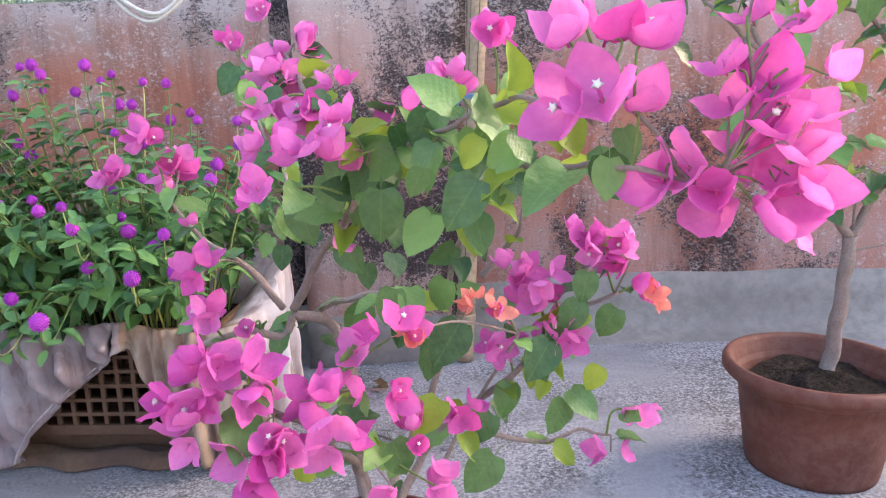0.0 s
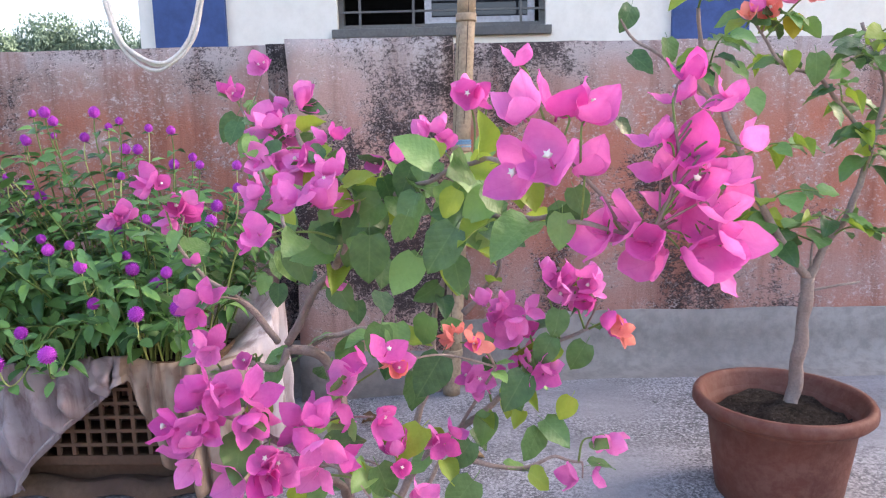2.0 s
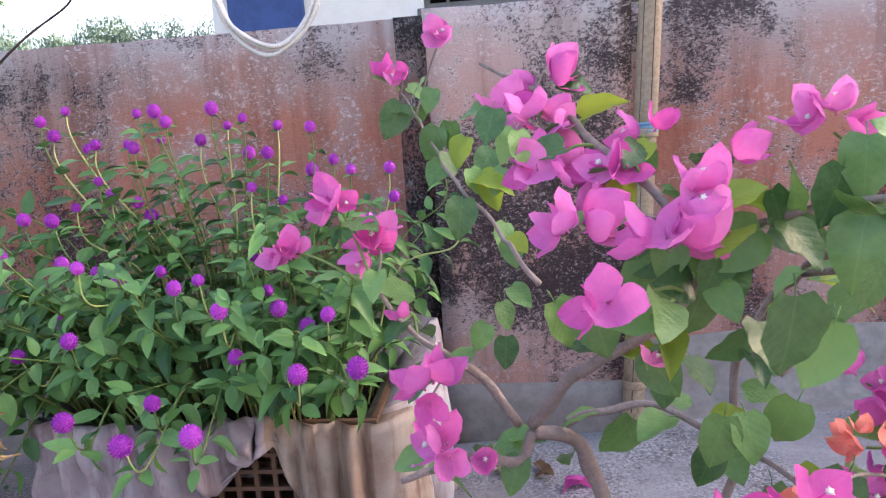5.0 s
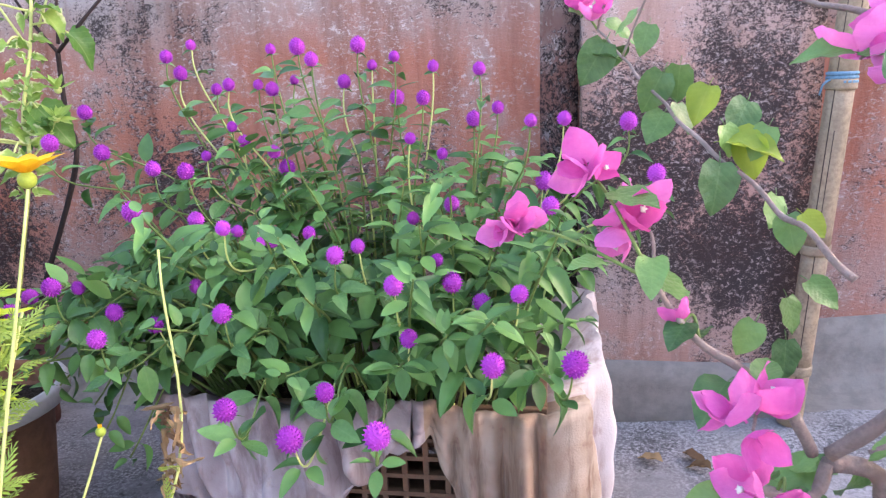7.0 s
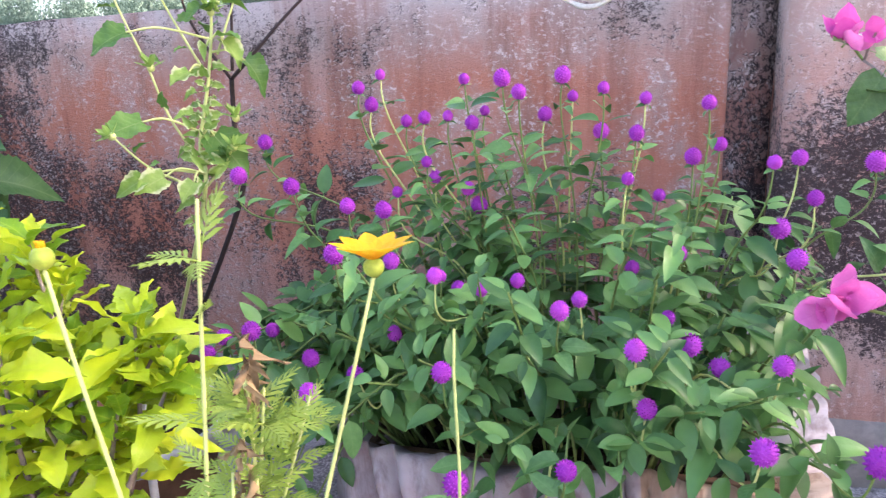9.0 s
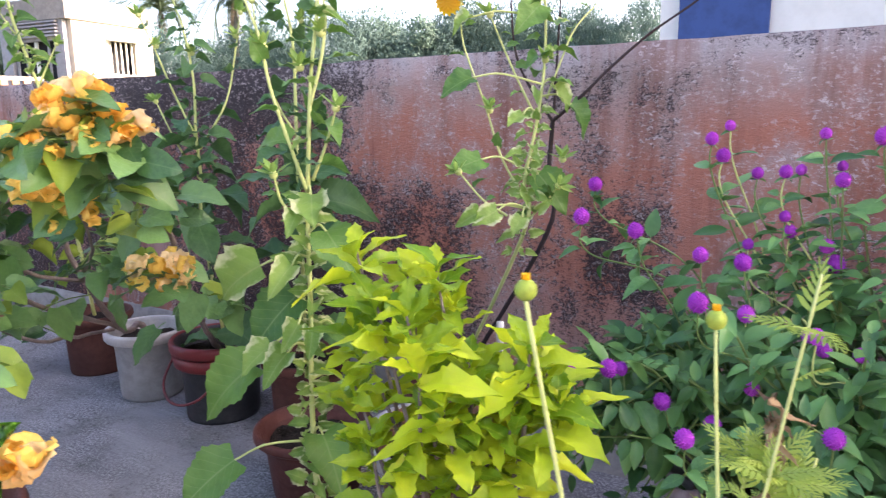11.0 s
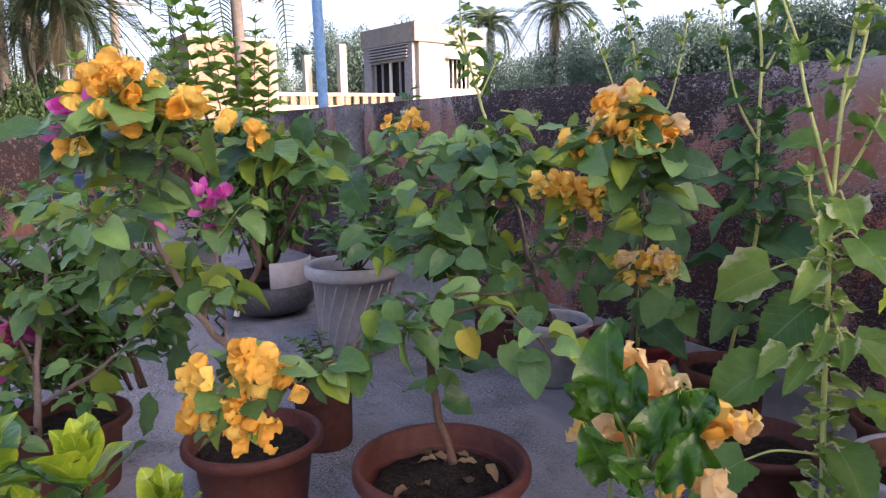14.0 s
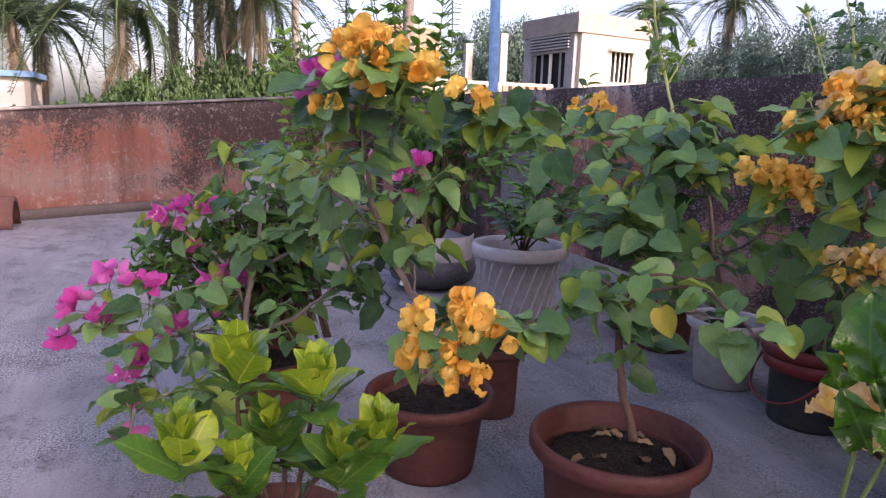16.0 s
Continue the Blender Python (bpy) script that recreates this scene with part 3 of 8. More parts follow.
def pot(name, label, at, r_top, r_base, h, mat, group="pots", rim=0.022, wave=0.0, fill=0.85, ribs=0, lip_mat=None, rib_mat=None):
    """A flower pot with a thick turned rim, and its soil. Returns the pot."""
    x, y, z = at
    t = thing(name, label, "flower pot" if "pot" in name else "bucket", at, group)
    k = lambda s: r_base + (r_top - rim - r_base) * s
    prof = [(0.001, 0.0), (r_base, 0.0), (r_base * 1.02, h * 0.05), (k(0.5) * 1.01, h * 0.5), (k(0.86), h * 0.84), (r_top * 0.985 - 0.004, h * 0.86), (r_top, h * 0.90), (r_top * 1.0, h * 0.965), (r_top * 0.975, h), (r_top * 0.92, h), (r_top * 0.89, h * 0.96), (k(0.5) * 0.90, h * 0.45), (k(0.2) * 0.88, h * 0.12), (0.001, h * 0.10)]
    bm = revolve(prof, at, 44, wave, 22)
    part("body", bm, mat, t)
    if lip_mat:
        part("rim", revolve([(r_top * 0.99, h * 0.87), (r_top * 1.03, h * 0.90), (r_top * 1.035, h * 0.98), (r_top * 1.0, h * 1.015), (r_top * 0.93, h * 1.01), (r_top * 0.92, h * 0.95)], at, 44), lip_mat, t)
    if ribs:
        for i in range(ribs):
            a = 2 * math.pi * i / ribs
            pts = []
            for q in range(7):
                s = q / 6
                rr = r_base + (r_top - rim - r_base) * (0.08 + 0.76 * s) + 0.001
                aa = a + 0.55 * s
                pts.append(Vector((x + rr * math.cos(aa), y + rr * math.sin(aa), z + h * (0.08 + 0.74 * s))))
            part("rib", tube_into(bmesh.new(), pts, 0.0035, 0.0035, 5), rib_mat or mat, t)
    if fill:
        rs = (k(fill) if fill < 0.9 else r_top) * 0.90
        sb = bmesh.new()
        rings = []
        for j in range(9):
            ring = []
            for i in range(30):
                a = 2 * math.pi * i / 30
                q = Vector((x + rs * j / 8 * math.cos(a), y + rs * j / 8 * math.sin(a), z + h * fill))
                q.z += 0.014 * noise.noise(q * 18) + 0.010 * noise.noise(q * 55) + 0.012 * (1 - j / 8)
                ring.append(sb.verts.new(q))
            rings.append(ring)
        for a, b in zip(rings, rings[1:]):
            for i in range(30):
                sb.faces.new((a[i], a[(i + 1) % 30], b[(i + 1) % 30], b[i]))
        bmesh.ops.remove_doubles(sb, verts=sb.verts, dist=0.0005)
        part("soil", sb, soil, t, "dark dry potting soil")
    return t


def floor_z(x, y=0.0):
    s = min(1.0, max(0.0, (x + 0.75) / 1.3))
    return 0.068 * s * s * (3 - 2 * s)

# ---- the terrace ----
strip_mat = weathered_wall("black_speckled_plaster", (0.30, 0.27, 0.26), (0.20, 0.10, 0.08), (0.014, 0.012, 0.013), (0.50, 0.42, 0.40), 1.0, 0.42, 0.8)
WALL_Y, WALL_TOP, GROUND = 1.845, 0.985, -3.4


def floor_sheet():
    bm = bmesh.new()
    nx, ny = 110, 52
    grid = [[bm.verts.new((-9.0 + 13.7 * i / nx, -4.7 + 6.7 * j / ny, 0)) for i in range(nx + 1)] for j in range(ny + 1)]
    for row in grid:
        for v in row:
            v.co.z = floor_z(v.co.x) + 0.003 * noise.noise(v.co * 1.7)
    for a, b in zip(grid, grid[1:]):
        for i in range(nx):
            bm.faces.new((a[i], a[i + 1], b[i + 1], b[i]))
    return bm


structure("floor", floor_sheet(), floor_mat, "worn grey cement roof terrace floor with dark stains", "floor", True)
structure("roof_slab", boxed(-9.0, -4.7, -0.30, 4.7, 2.0, -0.03), cement_mat, "cement roof slab below the terrace", "slab")
structure("house_below", boxed(-8.9, -4.6, GROUND, 4.6, 1.95, -0.304), cement_mat, "plastered house wall below the terrace", "wall")

structure("wall_north", rough_box(-4.56, WALL_Y, -0.02, -0.40, 1.985, WALL_TOP, 0.07, 0.005), wall_mat, "weathered red-brown parapet wall with black algae streaks", "wall", True)
structure("wall_north_2", rough_box(-0.02, WALL_Y + 0.002, -0.02, 4.6, 1.983, WALL_TOP - 0.008, 0.07, 0.005, 3.0), wall_mat, "weathered red-brown parapet wall with black algae streaks", "wall", True)
structure("wall_north_3", rough_box(-9.0, WALL_Y + 0.03, -0.02, -4.57, 1.98, WALL_TOP + 0.01, 0.09, 0.005, 5.0), wall_mat, "weathered parapet wall with pale worn plaster", "wall", True)
structure("pillar", rough_box(-0.425, 1.737, -0.01, 0.004, 1.99, 0.984, 0.045, 0.006, 7.0), pillar_mat, "parapet pier of spotted plaster with black and pink patches", "pillar", True)
structure("black_strip", rough_box(-0.505, WALL_Y - 0.009, 0.0, -0.428, WALL_Y + 0.01, WALL_TOP + 0.004, 0.05, 0.004, 21.0), strip_mat, "black speckled strip on the wall beside the pier", "joint", True)
structure("pillar_skirting", rough_box(-0.432, 1.722, -0.01, 0.008, 1.80, 0.152, 0.05, 0.003, 9.0), cement_mat, "grey cement skirting round the pier", "skirting", True)
structure("plaster_patch", rough_box(-4.95, WALL_Y + 0.008, 0.15, -4.60, 1.90, WALL_TOP + 0.004, 0.08, 0.004, 11.0), cap_mat, "pale cement patch on the parapet", "patch", True)


def skirting(x0, x1, y, depth, height, steps, seed):
    """A cement fillet that curves from the wall down on to the floor."""
    bm = bmesh.new()
    prof = [(0.0, 1.0), (0.012, 0.985), (0.016, 0.55), (0.022, 0.25), (0.045, 0.10), (depth * 0.6, 0.04), (depth, -0.02)]
    rows = []
    for i in range(steps + 1):
        x = x0 + (x1 - x0) * i / steps
        z0 = floor_z(x)
        rows.append([bm.verts.new((x, y - d, z0 + h * height + (0.006 * noise.noise(Vector((x * 5 + seed, h * 4, 0))) if h > 0 else 0))) for d, h in prof])
    for a, b in zip(rows, rows[1:]):
        for k in range(len(prof) - 1):
            bm.faces.new((a[k], a[k + 1], b[k + 1], b[k]))
    return bm


structure("baseboard_1", skirting(0.006, 4.6, WALL_Y + 0.002, 0.13, 0.165, 60, 1.0), cement_mat, "smooth grey cement skirting along the parapet", "skirting", True)
structure("baseboard_2", skirting(-4.56, -0.44, WALL_Y + 0.002, 0.10, 0.15, 60, 4.0), cement_mat, "smooth grey cement skirting along the parapet", "skirting", True)

# the parapet that closes the far end runs askew
FAR = Vector((-6.80, -0.94, 0)), Vector((-7.80, 0.72, 0))
far_dir = (FAR[1] - FAR[0]).normalized()
far_angle = math.atan2(far_dir.y, far_dir.x)
bm = rough_box(-3.6, 0.0, -0.02, 3.3, 0.14, 0.84, 0.08, 0.006, 13.0)
for v in bm.verts:
    v.co.z *= 1 + max(-0.12, min(0.16, -0.07 + 0.095 * v.co.x))
far_wall = structure("wall_west", bm, far_wall_mat, "weathered red parapet wall with flaking pale base", "wall", True)
far_wall.matrix_basis = Matrix.Translation(FAR[0]) @ Matrix.Rotation(far_angle, 4, "Z")
bm = rough_box(-3.62, -0.012, 0.841, 3.3, 0.152, 0.862, 0.08, 0.004, 15.0)
for v in bm.verts:
    v.co.z += 0.841 * max(-0.12, min(0.16, -0.07 + 0.095 * v.co.x))
far_cap = structure("wall_cap", bm, cap_mat, "grey cement coping along the parapet top", "coping", True)
far_cap.matrix_basis = far_wall.matrix_basis.copy()
far_kerb = structure("wall_kerb", rough_box(-3.6, -0.07, -0.01, 3.2, -0.004, 0.07, 0.08, 0.004, 16.0), speckled("dirty_kerb_cement", (0.17, 0.14, 0.12), (0.11, 0.09, 0.08), 8, 0.95, 0.4), "low cement kerb at the foot of the parapet", "kerb", True)
far_kerb.matrix_basis = far_wall.matrix_basis.copy()
structure("wall_south", rough_box(-9.0, -4.7, -0.02, 4.7, -4.56, 0.98, 0.2, 0.005), wall_mat, "weathered parapet wall", "wall", True)
structure("wall_east", rough_box(4.56, -4.55, -0.02, 4.7, 1.84, 0.98, 0.2, 0.005), wall_mat, "weathered parapet wall", "wall", True)

# ---- the neighbour's house behind the parapet ----
house_white = speckled("cream_house_paint", (0.78, 0.76, 0.68), (0.74, 0.72, 0.64), 3, 0.8, 0.05, c=(0.66, 0.64, 0.56))
house_blue = speckled("blue_house_paint", (0.055, 0.10, 0.26), (0.045, 0.085, 0.22), 3, 0.7, 0.05)
# Near-black colour stands in for the shade of unlit rooms behind windows.
dark_room = speckled("dark_interior", (0.03, 0.03, 0.032), (0.02, 0.02, 0.022), 4, 0.9, 0.1)
steel = speckled("grey_painted_steel", (0.13, 0.13, 0.12), (0.09, 0.09, 0.09), 20, 0.5, 0.1, 0.4)
sash_white = speckled("white_window_frame", (0.62, 0.64, 0.68), (0.56, 0.58, 0.62), 10, 0.5, 0.05)
glass_mat, _, g_b = material("window_glass", 0.06, 0.0, 0.6)
g_b.inputs["Base Color"].default_value = (0.02, 0.022, 0.026, 1)
HY = 3.9


def neighbour_house():
    h = thing("neighbour_house", "white plastered house with blue stripes and a grilled window", "house", (0.6, HY + 3, GROUND))
    WX0, WX1, WZ0, WZ1 = -0.655, 0.51, 1.345, 2.55
    part("wall", boxed(-1.776, HY, GROUND, WX0, HY + 0.25, 6.0), house_white, h, smooth=False)
    part("wall", boxed(WX1, HY, GROUND, 7.0, HY + 0.25, 6.0), house_white, h, smooth=False)
    part("wall", boxed(WX0, HY + 0.001, GROUND, WX1, HY + 0.249, WZ0), house_white, h, smooth=False)
    part("wall", boxed(WX0, HY + 0.001, WZ1, WX1, HY + 0.249, 6.0), house_white, h, smooth=False)
    part("wall", boxed(-1.776, HY + 0.25, GROUND, -1.53, HY + 7, 6.0), house_white, h, smooth=False)
    part("wall", boxed(6.75, HY + 0.25, GROUND, 7.0, HY + 7, 6.0), house_white, h, smooth=False)
    part("wall", boxed(-1.53, HY + 6.75, GROUND, 6.75, HY + 7, 6.0), house_white, h, smooth=False)
    part("roof", boxed(-1.95, HY - 0.2, 6.0, 7.2, HY + 7.2, 6.15), house_white, h, smooth=False)
    for x0, x1 in ((-1.68, -1.276), (1.2, 1.62)):
        part("stripe", boxed(x0, HY - 0.035, GROUND, x1, HY - 0.002, 5.98, bevel=0.004), house_blue, h, "blue painted pilaster", smooth=False)
    w = part("window", boxed(WX0 - 0.03, HY - 0.03, WZ0 - 0.05, WX1 + 0.03, HY - 0.003, WZ0 - 0.002, bevel=0.005), steel, h, "grilled sliding window with a dark room behind", smooth=False)
    # Dark panel put behind the opening in place of the room's shade.
    part("room", boxed(WX0 - 0.3, HY + 1.6, WZ0 - 1.0, WX1 + 0.3, HY + 1.7, WZ1 + 0.3), dark_room, w, smooth=False)
    for x0, z0, x1, z1 in ((WX0, WZ0, WX0 + 0.03, WZ1), (WX1 - 0.03, WZ0, WX1, WZ1), (WX0 + 0.03, WZ0, WX1 - 0.03, WZ0 + 0.03), (WX0 + 0.03, WZ1 - 0.03, WX1 - 0.03, WZ1)):
        part("frame", boxed(x0, HY + 0.05, z0, x1, HY + 0.10, z1), steel, w, smooth=False)
    for x0, x1 in ((-0.17, -0.13), (0.06, 0.11), (0.42, 0.46)):
        part("sash", boxed(x0, HY + 0.12, WZ0 + 0.031, x1, HY + 0.15, WZ1 - 0.04), sash_white, w, "white sliding sash", smooth=False)
    part("sash", boxed(-0.13, HY + 0.121, WZ0 + 0.031, 0.42, HY + 0.149, WZ0 + 0.075), sash_white, w, "white sliding sash", smooth=False)
    part("pane", boxed(-0.13, HY + 0.13, WZ0 + 0.075, 0.06, HY + 0.136, WZ1 - 0.05), glass_mat, w, smooth=False)
    part("pane", boxed(0.11, HY + 0.13, WZ0 + 0.075, 0.42, HY + 0.136, WZ1 - 0.05), glass_mat, w, smooth=False)
    for k in range(12):
        z = WZ0 + 0.09 + k * 0.085
        part("grille_bar", boxed(WX0 + 0.005, HY + 0.02, z, WX1 - 0.005, HY + 0.032, z + 0.011), steel, w, smooth=False)
    for k in range(4):
        x = WX0 + 0.12 + k * 0.30
        part("grille_bar", boxed(x, HY + 0.008, WZ0 + 0.01, x + 0.014, HY + 0.018, WZ1 - 0.01), steel, w, smooth=False)
    return h


neighbour_house()

# ---- ground and far things ----
ground_mat = speckled("grassy_ground", (0.07, 0.11, 0.04), (0.12, 0.11, 0.07), 0.4, 0.95, 0.3)
# Distant haze is put into these two tree colours: lighter and bluer leaves.
far_leaf = lit_through(speckled("hazy_foliage", (0.115, 0.185, 0.145), (0.18, 0.255, 0.195), 0.5, 0.8, 0.3), 0.35)
far_leaf_dark = lit_through(speckled("dark_hazy_foliage", (0.085, 0.145, 0.125), (0.14, 0.21, 0.17), 0.5, 0.8, 0.3), 0.35)
bush_leaf = lit_through(speckled("dark_bush_foliage", (0.035, 0.075, 0.022), (0.075, 0.13, 0.04), 1.5, 0.5, 0.3), 0.25)
frond_mat = lit_through(speckled("palm_frond", (0.065, 0.105, 0.05), (0.11, 0.15, 0.075), 2.0, 0.6, 0.2), 0.4)
dead_frond = speckled("dead_palm_frond", (0.20, 0.15, 0.095), (0.13, 0.10, 0.065), 3.0, 0.9, 0.3)
trunk_mat = speckled("palm_trunk_bark", (0.20, 0.17, 0.145), (0.13, 0.11, 0.095), 5.0, 0.95, 0.6, dist=0.03)
brick_mat = speckled("pale_brickwork", (0.42, 0.27, 0.18), (0.36, 0.21, 0.14), 3.0, 0.9, 0.4)
mortar_mat = speckled("mortar", (0.46, 0.40, 0.33), (0.40, 0.34, 0.28), 6.0, 0.95, 0.3)
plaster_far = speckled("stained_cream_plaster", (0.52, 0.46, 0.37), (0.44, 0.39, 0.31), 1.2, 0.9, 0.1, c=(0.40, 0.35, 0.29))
# Grey plaster of the sunless side; part of its shade is in the colour.
concrete_far = speckled("grey_stained_shaded_concrete", (0.36, 0.35, 0.36), (0.27, 0.265, 0.27), 1.5, 0.95, 0.3)
roof_far = speckled("stained_roof_edge", (0.34, 0.30, 0.265), (0.24, 0.215, 0.19), 1.5, 0.95, 0.3)
tin_blue = speckled("blue_tin_roof", (0.16, 0.30, 0.48), (0.13, 0.25, 0.40), 2.0, 0.5, 0.1)
pole_blue = speckled("blue_painted_pipe", (0.22, 0.42, 0.66), (0.17, 0.35, 0.58), 8.0, 0.5, 0.1)

gb = bmesh.new()
bmesh.ops.create_grid(gb, x_segments=2, y_segments=2, size=2500)
bmesh.ops.translate(gb, verts=gb.verts, vec=(0, 0, GROUND))
structure("ground", gb, ground_mat, "green and earthy ground round the houses", "ground")


def crown_mesh(name, mat, n, seed, leaf=0.34, blobs=9):
    """A crown of many small leaf clumps in uneven lobes, height about 1, width about 1."""
    r = random.Random(seed)
    lobes = [(Vector((r.uniform(-0.36, 0.36), r.uniform(-0.36, 0.36), r.uniform(0.05, 0.86))), r.uniform(0.10, 0.22)) for _ in range(blobs)]
    verts, faces = [], []
    for _ in range(n):
        c, rad = r.choice(lobes)
        d = rand_dir(r)
        p = c + d * rad * r.uniform(0.55, 1.08)
        u = rand_dir(r)
        w = u.cross(d)
        if w.length < 0.1:
            continue
        s = 0.05 * leaf / 0.34 * r.uniform(0.6, 1.5)
        u, w = u * s, w.normalized() * s * 0.7
        k = len(verts)
        verts += [p - u, p + w * 0.8 - d * s * 0.3, p + u, p - w * 0.8 - d * s * 0.3]
        faces.append((k, k + 1, k + 2, k + 3))
    me = bpy.data.meshes.new(name)
    me.from_pydata(verts, [], faces)
    me.materials.append(mat)
    return me


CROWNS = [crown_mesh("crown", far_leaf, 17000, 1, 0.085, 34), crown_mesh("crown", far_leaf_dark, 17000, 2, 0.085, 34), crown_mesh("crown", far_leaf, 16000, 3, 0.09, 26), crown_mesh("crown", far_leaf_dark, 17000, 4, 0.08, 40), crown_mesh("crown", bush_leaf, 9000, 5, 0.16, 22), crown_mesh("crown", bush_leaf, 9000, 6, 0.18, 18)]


def tree(at, top, wide, kind, label="leafy green tree beyond the terrace"):
    x, y, _ = at
    t = thing("tree", label, "tree", (x, y, GROUND), "trees beyond the terrace")
    h = top - GROUND
    part("trunk", tube([(x, y, GROUND), (x + 0.2, y, GROUND + h * 0.3), (x - 0.1, y + 0.1, GROUND + h * 0.6)], wide * 0.05, wide * 0.02, 7, 0.1), trunk_mat, t)
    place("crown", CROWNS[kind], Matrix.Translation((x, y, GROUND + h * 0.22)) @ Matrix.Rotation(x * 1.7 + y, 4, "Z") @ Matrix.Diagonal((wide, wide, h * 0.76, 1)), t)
    return t


def frond_mesh(seed, mat, dead=False):
    r = random.Random(seed)
    bm = bmesh.new()
    spine = [Vector((0, 0.25 * i, (0.30 * i - 0.105 * i * i * 0.5) if not dead else -0.02 * i * i)) for i in range(12)]
    tube_into(bm, spine, 0.05, 0.012, 5)
    for i in range(3, 78):
        t = i / 78
        k = t * 11
        a, b = spine[int(k)], spine[min(11, int(k) + 1)]
        p = a.lerp(b, k - int(k))
        long = r.uniform(0.66, 0.84) * math.sin(math.pi * (0.12 + 0.84 * t)) ** 0.6
        for s in (-1, 1):
            tip = p + Vector((s * long * 0.80, long * 0.55, -long * r.uniform(0.15, 0.5)))
            mid = p.lerp(tip, 0.5) + Vector((0, 0, 0.07))
            w = Vector((0, 0.022, 0))
            vs = [bm.verts.new(q) for q in (p - w, p + w, mid + w, mid - w)]
            bm.faces.new(vs)
            bm.faces.new((vs[3], vs[2], bm.verts.new(tip)))
    return finish(bm, "frond", mat, False)


FRONDS = [frond_mesh(i, frond_mat) for i in range(3)]
DEAD_FROND = frond_mesh(9, dead_frond, True)


def palm(at, top, thick=0.16, size=1.0, n=16, seed=0, lean=0.3, label="tall coconut palm with drooping fronds"):
    r = random.Random(seed)
    x, y, _ = at
    t = thing("palm_tree", label, "palm tree", (x, y, GROUND), "palms beyond the terrace")
    head = Vector((x + lean, y, top))
    part("trunk", tube([(x, y, GROUND), (x + lean * 0.3, y, GROUND + (top - GROUND) * 0.5), head], thick, thick * 0.75, 9, 0.12, 10), trunk_mat, t)
    for i in range(n):
        a = i * 2.4 + seed
        pitch = math.radians(r.uniform(-35, 60))
        m = Matrix.Translation(head) @ Matrix.Rotation(a, 4, "Z") @ Matrix.Rotation(pitch, 4, "X") @ Matrix.Scale(size * r.uniform(0.85, 1.15), 4)
        place("frond", FRONDS[i % 3], m, t)
    for i in range(2):
        m = Matrix.Translation(head) @ Matrix.Rotation(i * 1.7 + seed, 4, "Z") @ Matrix.Rotation(math.radians(-70), 4, "X") @ Matrix.Scale(size * 0.8, 4)
        place("frond", DEAD_FROND, m, t, "dead brown hanging frond")
    return t


def far_house(corner, w_right, d_left, top, yaw):
    """Flat-roofed room on a roof: two walls towards us, roof overhang, a window in each wall."""
    h = thing("far_house", "cream flat-roofed house with a grey stained shaded side", "house", (corner[0], corner[1], GROUND))
    R = Matrix.Translation((corner[0], corner[1], 0)) @ Matrix.Rotation(yaw, 4, "Z") @ Matrix.Diagonal((1, -1, 1, 1))

    def add(name, parent, mat, dims, label=""):
        bm = boxed(*dims)
        bmesh.ops.transform(bm, matrix=R, verts=bm.verts)
        bmesh.ops.reverse_faces(bm, faces=bm.faces)
        return part(name, bm, mat, parent, label, smooth=False)

    sill, head = top - 2.55, top - 1.35
    a0, a1 = w_right * 0.42, w_right * 0.76
    add("wall", h, plaster_far, (0, -0.2, GROUND, w_right, 0, sill))
    add("wall", h, plaster_far, (0, -0.2, head, w_right, 0, top - 0.75))
    add("wall", h, plaster_far, (0, -0.2, sill, a0, 0, head))
    add("wall", h, plaster_far, (a1, -0.2, sill, w_right, 0, head))
    add("wall", h, plaster_far, (w_right - 0.2, -d_left, GROUND, w_right, -0.2, top - 0.75))
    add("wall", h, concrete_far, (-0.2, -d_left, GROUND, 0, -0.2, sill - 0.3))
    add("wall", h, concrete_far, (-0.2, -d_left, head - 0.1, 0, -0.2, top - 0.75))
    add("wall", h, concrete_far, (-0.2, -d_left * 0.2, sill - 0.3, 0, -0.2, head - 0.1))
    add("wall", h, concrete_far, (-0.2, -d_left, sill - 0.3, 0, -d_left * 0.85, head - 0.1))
    add("roof", h, roof_far, (-0.28, -d_left - 0.08, top - 0.75, w_right + 0.08, 0.08, top), "stained grey roof parapet")
    add("room", h, dark_room, (0.06, -d_left * 0.97, GROUND, w_right * 0.93, -0.5, top - 0.8))
    for k in range(5):
        z = head + 0.02 + k * 0.12
        add("louvre", h, concrete_far, (-0.34, -d_left * 0.86, z, -0.2, -d_left * 0.12, z + 0.06))
    w = add("window", h, house_white, (a0 - 0.1, 0.0, head, a1 + 0.1, 0.25, head + 0.12), "window with a sunshade and white bars")
    for k in range(5):
        x = a0 + (a1 - a0) * (k + 0.5) / 5
        add("bar", w, house_white, (x - 0.022, -0.12, sill, x + 0.022, -0.06, head))
    w = add("window", h, house_white, (-0.12, -d_left * 0.52, sill - 0.3, -0.06, -d_left * 0.48, head - 0.1), "wide window with posts")
    for k in (0.32, 0.66, 0.8):
        add("bar", w, concrete_far, (-0.12, -d_left * k - 0.04, sill - 0.3, -0.06, -d_left * k + 0.04, head - 0.1))
    return h

